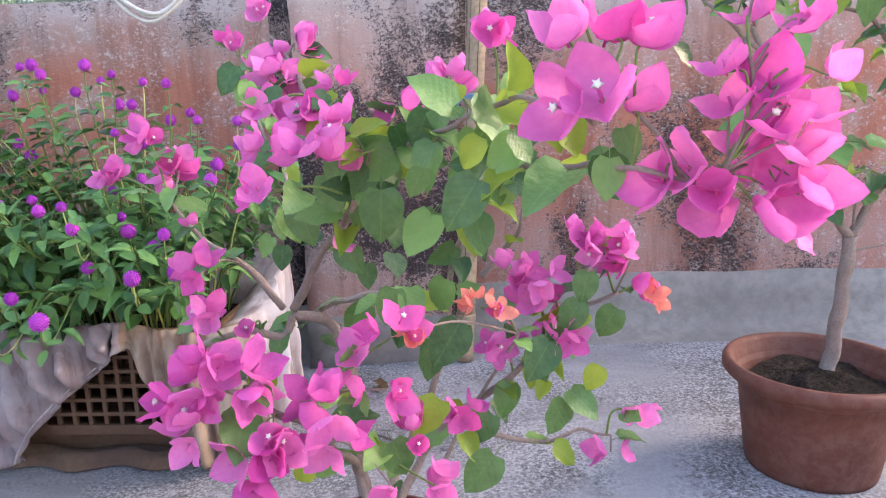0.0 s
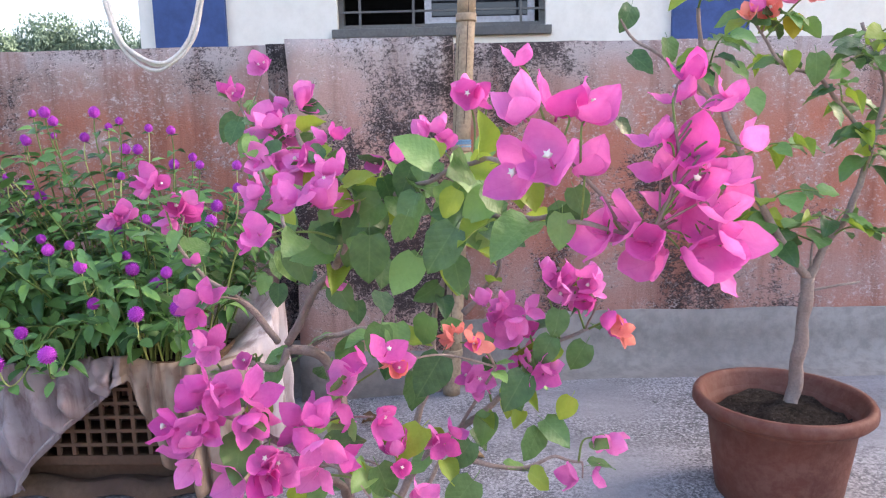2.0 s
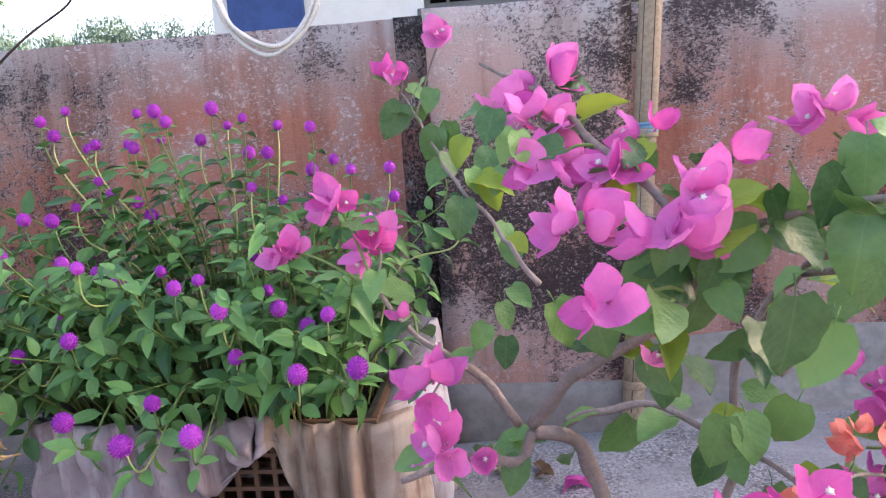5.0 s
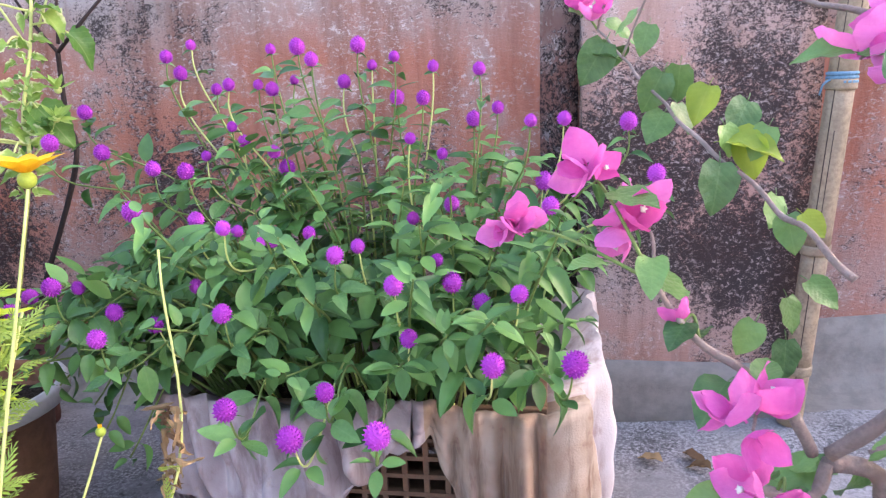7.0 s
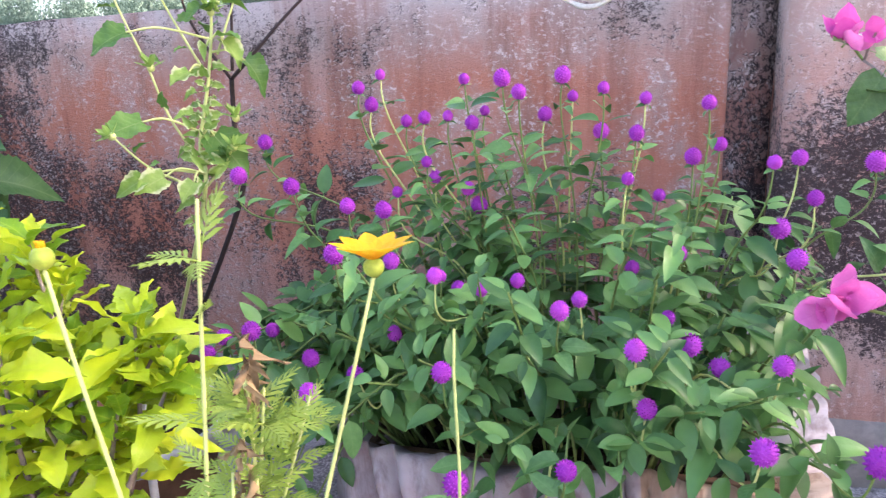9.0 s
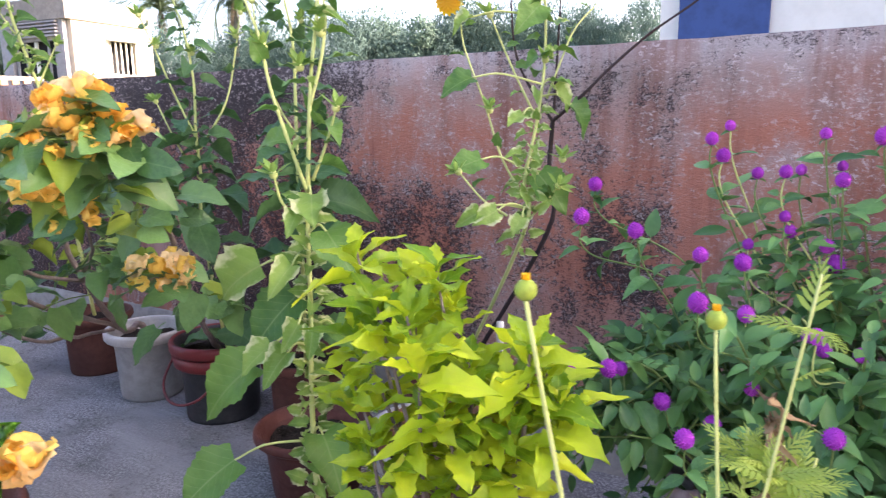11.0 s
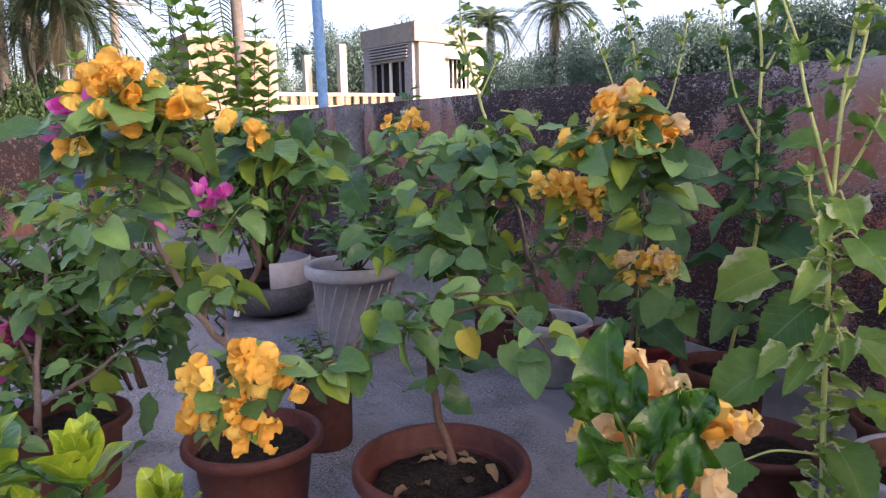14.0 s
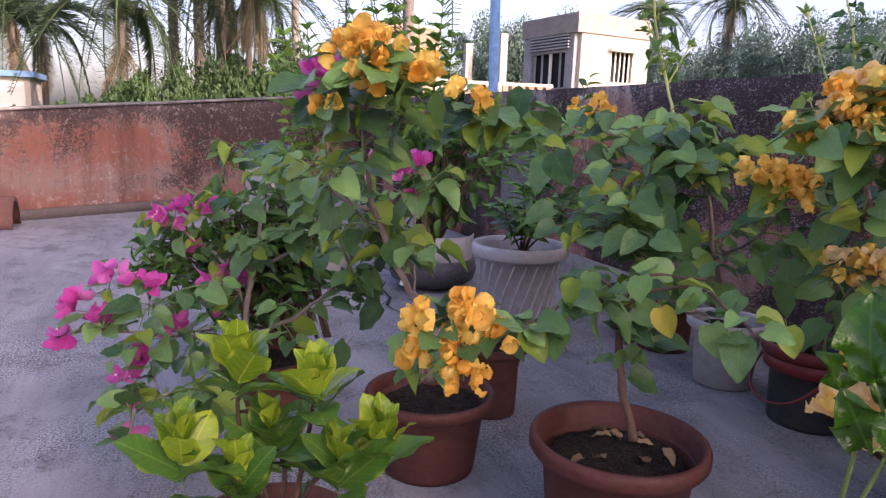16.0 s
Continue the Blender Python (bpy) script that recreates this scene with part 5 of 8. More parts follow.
cl_a3 = [(0.065, 0.455, 0.736, 0.036, 0), (0.091, 0.463, 0.737, 0.037, 0), (0.112, 0.457, 0.733, 0.034, 0), (0.066, 0.455, 0.695, 0.036, 0), (0.086, 0.443, 0.699, 0.038, 0), (0.112, 0.459, 0.692, 0.036, 0), (0.063, 0.465, 0.776, 0.020, 0)]
cl_a4 = [(0.193, 0.465, 0.761, 0.026, 0), (0.187, 0.470, 0.747, 0.026, 0), (0.211, 0.465, 0.739, 0.027, 0), (0.226, 0.475, 0.746, 0.022, 0), (0.166, 0.455, 0.715, 0.025, 0), (0.192, 0.450, 0.703, 0.038, 0), (0.236, 0.465, 0.711, 0.024, 0), (0.171, 0.455, 0.692, 0.030, 0), (0.189, 0.445, 0.680, 0.030, 0), (0.218, 0.455, 0.686, 0.030, 0), (0.205, 0.445, 0.664, 0.032, 0), (0.208, 0.467, 0.689, 0.026, 0), (0.225, 0.465, 0.665, 0.028, 0), (0.146, 0.455, 0.654, 0.034, 0), (0.130, 0.455, 0.645, 0.036, 0), (0.161, 0.445, 0.638, 0.032, 0), (0.167, 0.455, 0.626, 0.034, 0), (0.191, 0.447, 0.626, 0.037, 0), (0.219, 0.455, 0.643, 0.036, 0), (0.217, 0.461, 0.626, 0.035, 0), (0.188, 0.465, 0.643, 0.032, 0), (0.184, 0.465, 0.666, 0.028, 0), (0.202, 0.455, 0.645, 0.030, 0)]
cl_a5 = [(0.056, 0.870, 0.480, 0.028, 4), (0.091, 0.860, 0.478, 0.031, 5), (0.132, 0.870, 0.513, 0.031, 5), (0.174, 0.860, 0.510, 0.033, 6), (0.210, 0.860, 0.498, 0.026, 4), (0.084, 0.860, 0.440, 0.027, 4), (0.122, 0.840, 0.400, 0.029, 3), (0.035, 0.840, 0.394, 0.029, 4), (0.094, 0.850, 0.413, 0.018, 2)]
cl_a6 = [(-0.115, 0.680, 0.436, 0.030, 3), (-0.084, 0.680, 0.460, 0.029, 3), (-0.088, 0.670, 0.408, 0.030, 3), (-0.254, 0.620, 0.452, 0.027, 3), (-0.264, 0.610, 0.427, 0.030, 4), (-0.272, 0.600, 0.391, 0.026, 3), (-0.219, 0.620, 0.440, 0.025, 3), (-0.148, 0.630, 0.408, 0.034, 4), (-0.137, 0.620, 0.382, 0.025, 3), (-0.193, 0.610, 0.388, 0.033, 4), (-0.211, 0.600, 0.367, 0.025, 3), (-0.063, 0.700, 0.320, 0.030, 3), (-0.041, 0.680, 0.290, 0.028, 3), (-0.082, 0.660, 0.296, 0.027, 2)]
cl_a7 = [(-0.010, 0.780, 0.325, 0.024, 3), (0.206, 0.840, 0.304, 0.018, 2), (0.184, 0.840, 0.242, 0.021, 2)]
cl_a8 = [(0.231, 0.850, 0.452, 0.023, 5), (0.013, 0.780, 0.462, 0.020, 4), (0.036, 0.780, 0.455, 0.011, 2), (-0.061, 0.700, 0.462, 0.017, 3)]
lf_a1 = [(-0.006, 0.620, 0.608, 0.029, 0), (-0.087, 0.680, 0.588, 0.029, 0), (0.026, 0.660, 0.682, 0.027, 0), (-0.047, 0.720, 0.673, 0.022, 0), (-0.049, 0.660, 0.625, 0.016, 0), (0.005, 0.660, 0.652, 0.018, 1), (0.034, 0.620, 0.653, 0.022, 0), (0.075, 0.500, 0.676, 0.018, 1), (0.112, 0.480, 0.669, 0.013, 0), (0.105, 0.500, 0.644, 0.019, 0), (-0.194, 0.800, 0.563, 0.028, 0), (-0.052, 0.720, 0.563, 0.027, 0), (-0.155, 0.780, 0.600, 0.025, 0), (0.085, 0.800, 0.386, 0.029, 0), (-0.051, 0.720, 0.350, 0.028, 1), (-0.027, 0.750, 0.426, 0.031, 0), (-0.080, 0.700, 0.310, 0.025, 0), (0.144, 0.830, 0.470, 0.021, 0)]
lf_a2 = [(0.126, 0.820, 0.435, 0.023, 0), (0.171, 0.820, 0.427, 0.023, 0), (0.145, 0.820, 0.320, 0.025, 0), (0.110, 0.820, 0.301, 0.025, 0), (0.121, 0.820, 0.249, 0.021, 1), (0.009, 0.750, 0.262, 0.029, 0), (-0.116, 0.750, 0.616, 0.020, 0), (-0.070, 0.750, 0.661, 0.018, 0), (-0.097, 0.800, 0.458, 0.024, 0), (-0.035, 0.820, 0.465, 0.025, 0), (-0.069, 0.800, 0.461, 0.022, 0), (-0.130, 0.850, 0.485, 0.017, 0), (-0.094, 0.860, 0.497, 0.021, 0), (-0.277, 0.820, 0.735, 0.017, 0), (-0.252, 0.810, 0.715, 0.015, 0), (-0.073, 0.720, 0.358, 0.017, 1), (-0.114, 0.700, 0.324, 0.013, 1), (-0.179, 0.660, 0.316, 0.015, 1)]
lf_a4 = [(-0.431, 1.270, 0.750, 0.030, 0), (-0.368, 1.200, 0.715, 0.025, 0), (-0.340, 1.200, 0.723, 0.022, 0), (-0.324, 1.150, 0.703, 0.022, 1), (-0.291, 1.120, 0.688, 0.023, 0), (-0.363, 1.200, 0.676, 0.024, 0), (-0.283, 1.100, 0.651, 0.022, 1), (-0.323, 1.060, 0.627, 0.026, 0), (-0.273, 1.050, 0.605, 0.017, 0), (-0.262, 1.030, 0.588, 0.019, 0), (-0.372, 1.250, 0.776, 0.019, 0), (-0.276, 1.100, 0.665, 0.019, 0), (-0.339, 1.160, 0.688, 0.019, 0), (-0.305, 1.100, 0.668, 0.017, 0), (-0.273, 0.980, 0.525, 0.017, 0), (-0.255, 0.960, 0.553, 0.016, 0), (-0.304, 1.000, 0.495, 0.018, 0), (-0.275, 0.980, 0.482, 0.019, 0), (-0.254, 1.000, 0.603, 0.014, 1)]
lf_a3 = [(-0.219, 0.660, 0.414, 0.020, 1), (0.012, 0.660, 0.574, 0.020, 0), (0.063, 0.700, 0.669, 0.022, 0), (0.011, 0.800, 0.296, 0.024, 0), (0.091, 0.820, 0.340, 0.014, 1), (0.157, 0.830, 0.350, 0.019, 1), (-0.003, 0.760, 0.294, 0.018, 1), (-0.013, 0.700, 0.707, 0.015, 1), (0.043, 0.660, 0.710, 0.016, 0), (-0.133, 0.700, 0.375, 0.019, 1), (-0.092, 0.750, 0.278, 0.020, 0), (0.031, 0.700, 0.610, 0.015, 0), (0.231, 0.470, 0.676, 0.008, 0), (0.148, 0.480, 0.727, 0.009, 0)]
lf_a5 = [(-0.108, 0.800, 0.652, 0.022, 0), (-0.087, 0.780, 0.628, 0.022, 0), (-0.026, 0.720, 0.693, 0.023, 0), (-0.055, 0.740, 0.640, 0.022, 0), (0.020, 0.680, 0.668, 0.019, 0), (0.049, 0.600, 0.661, 0.017, 0), (0.074, 0.520, 0.685, 0.013, 0), (0.065, 0.500, 0.673, 0.012, 1), (-0.151, 0.800, 0.608, 0.024, 0), (-0.218, 0.840, 0.555, 0.024, 0), (-0.080, 0.740, 0.563, 0.023, 0), (-0.045, 0.740, 0.566, 0.021, 0), (0.013, 0.700, 0.557, 0.015, 0), (-0.122, 0.780, 0.577, 0.022, 0), (0.096, 0.470, 0.646, 0.015, 0), (0.042, 0.700, 0.607, 0.014, 0), (-0.262, 0.820, 0.718, 0.016, 0), (-0.158, 0.800, 0.706, 0.013, 1)]
bougainvillea("magenta flowering bougainvillea with grey branches in a terracotta pot", (-0.12, 0.75, FZ + 0.10), [(trunk_a, 0.0110, 0.0075), (limb_a1, 0.0062, 0.004), (limb_a2, 0.0055, 0.0025), (limb_a3, 0.0070, 0.0022), (limb_a4, 0.0055, 0.0022), (limb_a5, 0.0065, 0.0025), (limb_a6, 0.0036, 0.0016), (limb_a7, 0.0036, 0.0016), (limb_a8, 0.007, 0.0025), (limb_a9, 0.004, 0.002), (limb_a10, 0.007, 0.003), (limb_a11, 0.002, 0.0012), (limb_a12, 0.006, 0.002), (limb_a13, 0.0034, 0.0015)],
              cl_a1 + cl_a2 + cl_a3 + cl_a4 + cl_a5 + cl_a6 + cl_a7, ("magenta", "magenta", "magenta", "deep"), 46, 0.048, 0.0325, lf_a1 + lf_a2 + lf_a3 + lf_a4 + lf_a5, seed=5, stalk_leaves=1, dens=0.9, bare_before=0.62)
# broad leaves that fill the middle of the plant, on short stalks from its limbs
rl = random.Random(17)
mag = [o for o in scene.objects if o.name.startswith("bougainvillea") and not o.parent][0]
for limb, lo, hi, count in ((limb_a3, 0.25, 0.75, 10), (limb_a5, 0.45, 1.0, 10), (limb_a7, 0.0, 0.7, 16), (limb_a6, 0.0, 0.6, 8), (limb_a4, 0.3, 1.0, 6), (limb_a8, 0.3, 0.95, 8)):
    ln = smooth_line(limb, 8)
    for k in range(count):
        p = ln[int((lo + (hi - lo) * (k + rl.random()) / count) * (len(ln) - 1))]
        o = rand_dir(rl)
        o.y = -abs(o.y) * 0.5
        o.z = o.z * 0.5 - 0.25
        size = rl.uniform(0.034, 0.056)
        grow_leaf("young" if rl.random() < 0.12 else "boug", p + o.normalized() * size * 0.3, o, size, mag, up=Vector((0.1, -0.6, 0.75)), r=rl)
bougainvillea("coral-pink young bougainvillea shoot in the magenta one", (-0.12, 0.75, FZ + 0.10), [([(-0.10, 0.76, FZ + 0.10), (0.0, 0.86, 0.30), (0.06, 0.80, 0.42)], 0.004, 0.002), (limb_a8[3:], 0.002, 0.0015)], cl_a8, ("coral", "coral", "deep"), 4, 0.03, 0.021, seed=6, stalk_leaves=1)

# the young tree in the clay pot beside it
T2 = (0.592, 1.12, floor_z(0.58))
pot("clay_pot", "terracotta pot with a finger-pressed rim and dry soil", T2, 0.152, 0.105, 0.188, clay_bloom, wave=0.010, fill=0.80)
tr2 = [(0.617, 1.140, 0.193), (0.625, 1.140, 0.277), (0.631, 1.140, 0.369), (0.632, 1.140, 0.469)]
l2a = [(0.632, 1.140, 0.469), (0.577, 1.120, 0.532), (0.527, 1.110, 0.610), (0.497, 1.100, 0.675), (0.458, 1.100, 0.757), (0.419, 1.100, 0.847), (0.408, 1.100, 0.925)]
l2b = [(0.634, 1.140, 0.469), (0.662, 1.140, 0.517), (0.704, 1.150, 0.583), (0.737, 1.150, 0.696), (0.752, 1.160, 0.815), (0.721, 1.180, 0.910)]
l2c = [(0.638, 1.140, 0.444), (0.676, 1.140, 0.450), (0.737, 1.150, 0.455)]
l2d = [(0.638, 1.140, 0.479), (0.639, 1.140, 0.537)]
l2e = [(0.458, 1.100, 0.757), (0.376, 1.100, 0.831), (0.318, 1.120, 0.879), (0.290, 1.120, 0.916)]
l2f = [(0.737, 1.150, 0.696), (0.623, 1.120, 0.807), (0.542, 1.100, 0.842), (0.504, 1.100, 0.904)]
bougainvillea("young tree with smooth pale trunk and sparse leaves", (T2[0], T2[1], T2[2] + 0.16), [(tr2, 0.0145, 0.011), (l2a, 0.008, 0.003), (l2b, 0.008, 0.003), (l2c, 0.003, 0.002), (l2d, 0.003, 0.0015), (l2e, 0.004, 0.002), (l2f, 0.004, 0.002)],
              [(0.495, 1.100, 0.908, 0.020, 2), (0.587, 1.100, 0.943, 0.023, 3), (0.537, 1.100, 0.928, 0.018, 2)], ("magenta", "coral"), 150, 0.048, 0.034, [(0.564, 1.100, 0.837, 0.020, 1), (0.510, 1.100, 0.774, 0.025, 0), (0.608, 1.100, 0.823, 0.027, 0), (0.462, 1.100, 0.871, 0.025, 0), (0.322, 1.100, 0.841, 0.024, 0), (0.366, 1.100, 0.857, 0.023, 0), (0.299, 1.120, 0.915, 0.024, 0), (0.565, 1.100, 0.893, 0.021, 2), (0.658, 1.120, 0.752, 0.022, 0), (0.481, 1.100, 0.827, 0.023, 0)], seed=8, name="young_tree", trunk_from=1.0, spread=0.05)

# ---- globe amaranth in a cloth-wrapped crate ----
BX0, BX1, BY0, BY1, BH = -1.04, -0.49, 1.25, 1.52, 0.285


def crate():
    t = thing("crate", "brown plastic lattice crate used as a planter", "crate", (-0.745, 1.385, 0.0))
    for x0, y0, x1, y1 in ((BX0, BY0, BX1, BY0 + 0.012), (BX0, BY1 - 0.012, BX1, BY1), (BX0, BY0 + 0.013, BX0 + 0.012, BY1 - 0.013), (BX1 - 0.012, BY0 + 0.013, BX1, BY1 - 0.013)):
        for z0, z1 in ((0.064, 0.085), (BH - 0.03, BH)):
            part("rail", boxed(x0, y0, z0, x1, y1, z1, bevel=0.002), crate_mat, t, smooth=False)
        along = x1 - x0 > y1 - y0
        long = (x1 - x0) if along else (y1 - y0)
        n = int(long / 0.032)
        for k in range(n):
            q = long * (k + 0.5) / n
            if along:
                part("bar", boxed(x0 + q - 0.004, y0 + 0.002, 0.086, x0 + q + 0.004, y1 - 0.002, BH - 0.031), crate_mat, t, smooth=False)
            else:
                part("bar", boxed(x0 + 0.002, y0 + q - 0.004, 0.086, x1 - 0.002, y0 + q + 0.004, BH - 0.031), crate_mat, t, smooth=False)
        for k in range(5):
            z = 0.105 + k * 0.030
            part("bar", boxed(x0 + 0.001, y0 + 0.001, z, x1 - 0.001, y1 - 0.001, z + 0.007), crate_mat, t, smooth=False)
    sb = bmesh.new()
    n = 16
    g = [[sb.verts.new((BX0 + 0.013 + (BX1 - BX0 - 0.026) * i / n, BY0 + 0.013 + (BY1 - BY0 - 0.026) * j / n, BH - 0.035 + 0.02 * noise.noise(Vector((i * 0.6, j * 0.6, 2))))) for i in range(n + 1)] for j in range(n + 1)]
    for a, b in zip(g, g[1:]):
        for i in range(n):
            sb.faces.new((a[i], a[i + 1], b[i + 1], b[i]))
    part("soil", sb, soil, t, "dark potting soil")
    part("base", boxed(BX0 + 0.04, BY0 + 0.035, 0.0, BX1 - 0.04, BY1 - 0.035, 0.063), crate_mat, t, smooth=False)
    return t


crate()


cloth_tan = speckled("tan_sacking", (0.20, 0.13, 0.08), (0.11, 0.07, 0.055), 20, 0.95, 0.4)


def between(x, knots):
    """Runs straight from knot to knot."""
    if x <= knots[0][0]:
        return knots[0][1]
    for (a, p), (b, q) in zip(knots, knots[1:]):
        if x <= b:
            return p + (q - p) * (x - a) / (b - a)
    return knots[-1][1]


def drape():
    """Old cloths tucked over the crate's rim: a lilac-grey swag, a tan one in upright folds, a pale one drawn up at the back corner."""
    t = thing("cloth", "faded lilac, tan and white cotton cloths draped round the crate", "cloth", (-0.765, 1.36, 0.0))
    bm = bmesh.new()
    w, d = BX1 - BX0, BY1 - BY0
    loop_len = 2 * (w + d)
    n, rows = 620, 20
    cols = []
    for i in range(n):
        s = i / n * loop_len
        if s < w:
            p, o = Vector((BX0 + s, BY0, 0)), Vector((0, -1, 0))
        elif s < w + d:
            p, o = Vector((BX1, BY0 + s - w, 0)), Vector((1, 0, 0))
        elif s < 2 * w + d:
            p, o = Vector((BX1 - (s - w - d), BY1, 0)), Vector((0, 1, 0))
        else:
            p, o = Vector((BX0, BY1 - (s - 2 * w - d), 0)), Vector((-1, 0, 0))
        o = (o + 0.15 * (p - Vector((-0.765, 1.385, 0))).normalized()).normalized()
        swag = s < 0.36
        low = between(s, ((0.0, 0.175), (0.04, 0.130), (0.085, 0.070), (0.105, 0.020), (0.140, 0.014), (0.160, 0.050), (0.20, 0.108), (0.27, 0.172), (0.335, 0.222), (0.372, 0.258), (0.384, 0.258), (0.425, 0.110), (0.475, 0.045), (0.54, 0.02))) + 0.008 * noise.noise(Vector((s * 9, 0, 3)))
        lift = 0.085 * max(0.0, 1 - (abs(s - w - d + 0.02) / 0.16) ** 1.6)
        deep = 1.0 if s < 0.37 or s > 2 * w + d else (1.05 if s < w else 0.75)
        flare = 0.05 * math.exp(-((s - w - 0.16) / 0.14) ** 2)
        col = []
        for k in range(rows + 1):
            q = k / rows
            top = BH + 0.022 + lift + 0.014 * noise.noise(Vector((s * 7, 1, 0)))
            z = top + (low - top) * q
            if k == 0:
                z, out = BH - 0.02, -0.03
            else:
                slant = s + (0.05 * (1 - q) if swag else 0.0)
                fold = 0.5 * math.sin(slant * 173 + 3 * noise.noise(Vector((s * 9, 2, q)))) + math.sin(slant * 88 + 4 * noise.noise(Vector((s * 6, 0, q * 0.7)))) + 0.8 * math.sin(slant * 47 + 1.3 + 3 * noise.noise(Vector((s * 4, 5, q))))
                out = 0.030 + 0.014 * q + flare + deep * fold * 0.021 * min(1.0, 0.35 + q * 1.2) + 0.007 * noise.noise(Vector((s * 16, q * 6, 1))) - 0.018 * q * q
                if swag:
                    out += 0.03 * math.sin(math.pi * q) * min(1.0, s / 0.2)
                out = max(0.005, out)
            col.append(bm.verts.new((p.x + o.x * out, p.y + o.y * out, max(0.006, z))))
        cols.append((s, col))
    for i in range(n):
        (s, a), (_, b) = cols[i], cols[(i + 1) % n]
        for k in range(rows):
            f = bm.faces.new((a[k], b[k], b[k + 1], a[k + 1]))
            f.material_index = 0 if s < 0.378 or s > 2 * w + d else (1 if s < w + 0.035 else 2)
    ob = part("drape", bm, [cloth_mat, cloth_fold, cloth_white], t)
    so = ob.modifiers.new("thickness", "SOLIDIFY")
    so.thickness = 0.003
    # stitched hem along the lower edge of the swag
    hem = [Vector((BX0 + s, BY0 - 0.048 - 0.012 * math.sin(s * 9), z + 0.006)) for s, z in ((0.150, 0.030), (0.165, 0.062), (0.20, 0.110), (0.27, 0.174), (0.33, 0.220))]
    part("hem", tube(smooth_line(hem, 6), 0.003, 0.002, 6, 0.3), cloth_mat, t, "thick stitched hem")
    # a spare end of the cloth lies on the floor before the crate
    fb = bmesh.new()
    g = []
    for i in range(41):
        row = []
        for j in range(9):
            x, y = BX0 + 0.12 + 0.38 * i / 40, BY0 - 0.03 + 0.07 * j / 8
            row.append(fb.verts.new((x, y + 0.012 * math.sin(i * 0.35), floor_z(x) + 0.006 + (0.010 + 0.018 * math.sin(math.pi * j / 8)) * (1 + 0.5 * noise.noise(Vector((x * 9, y * 40, 0)))) * (1 if 0 < j < 8 else 0.1))))
        g.append(row)
    for a, b in zip(g, g[1:]):
        for j in range(8):
            fb.faces.new((a[j], b[j], b[j + 1], a[j + 1]))
    part("trailing_end", fb, cloth_tan, t, "crumpled tan end of the cloth")


drape()

HEADS_1 = [(-1.061, 1.373, 0.790), (-1.044, 1.421, 0.808), (-1.045, 1.380, 0.765), (-0.999, 1.400, 0.739), (-0.916, 1.429, 0.796), (-0.846, 1.357, 0.794), (-0.821, 1.342, 0.775), (-0.944, 1.433, 0.743), (-0.958, 1.358, 0.745), (-0.888, 1.352, 0.736), (-0.892, 1.457, 0.748), (-0.770, 1.411, 0.795), (-0.759, 1.446, 0.765), (-0.714, 1.405, 0.775), (-0.658, 1.420, 0.759), (-0.582, 1.354, 0.752), (-0.795, 1.409, 0.742), (-0.718, 1.429, 0.715), (-0.669, 1.384, 0.714), (-0.561, 1.406, 0.695), (-0.596, 1.390, 0.681), (-0.510, 1.310, 0.681), (-0.464, 1.401, 0.676), (-0.452, 1.357, 0.630)]
HEADS_2 = [(-0.679, 1.321, 0.661), (-0.639, 1.351, 0.635), (-0.954, 1.345, 0.684), (-0.948, 1.367, 0.660), (-0.900, 1.363, 0.643), (-1.051, 1.279, 0.632), (-0.994, 1.267, 0.629), (-0.888, 1.380, 0.616), (-1.153, 1.315, 0.654), (-1.239, 1.317, 0.670), (-1.258, 1.436, 0.710), (-0.998, 1.339, 0.642), (-0.671, 1.274, 0.556), (-0.730, 1.198, 0.536), (-0.617, 1.279, 0.574), (-0.897, 1.168, 0.568), (-0.908, 1.229, 0.550), (-0.890, 1.251, 0.528), (-0.850, 1.207, 0.541), (-0.810, 1.241, 0.544), (-0.630, 1.213, 0.513), (-0.666, 1.116, 0.509), (-0.966, 1.206, 0.478), (-1.129, 1.183, 0.482)]
HEADS_3 = [(-1.132, 1.137, 0.497), (-1.195, 1.170, 0.473), (-1.199, 1.136, 0.463), (-1.068, 1.166, 0.453), (-1.002, 1.153, 0.441), (-1.017, 1.057, 0.459), (-0.870, 1.087, 0.482), (-0.572, 1.204, 0.458), (-0.520, 1.136, 0.493), (-0.749, 1.160, 0.534), (-0.653, 1.123, 0.440), (-0.836, 1.003, 0.401), (-0.768, 1.009, 0.365), (-0.662, 0.986, 0.387), (-0.730, 1.029, 0.413), (-0.459, 1.031, 0.452), (-0.547, 1.063, 0.434), (-0.371, 1.414, 0.668), (-0.341, 1.330, 0.603), (-0.493, 1.342, 0.594), (-0.484, 1.279, 0.570), (-1.034, 1.188, 0.587), (-0.985, 1.261, 0.560), (-0.607, 1.187, 0.491)]


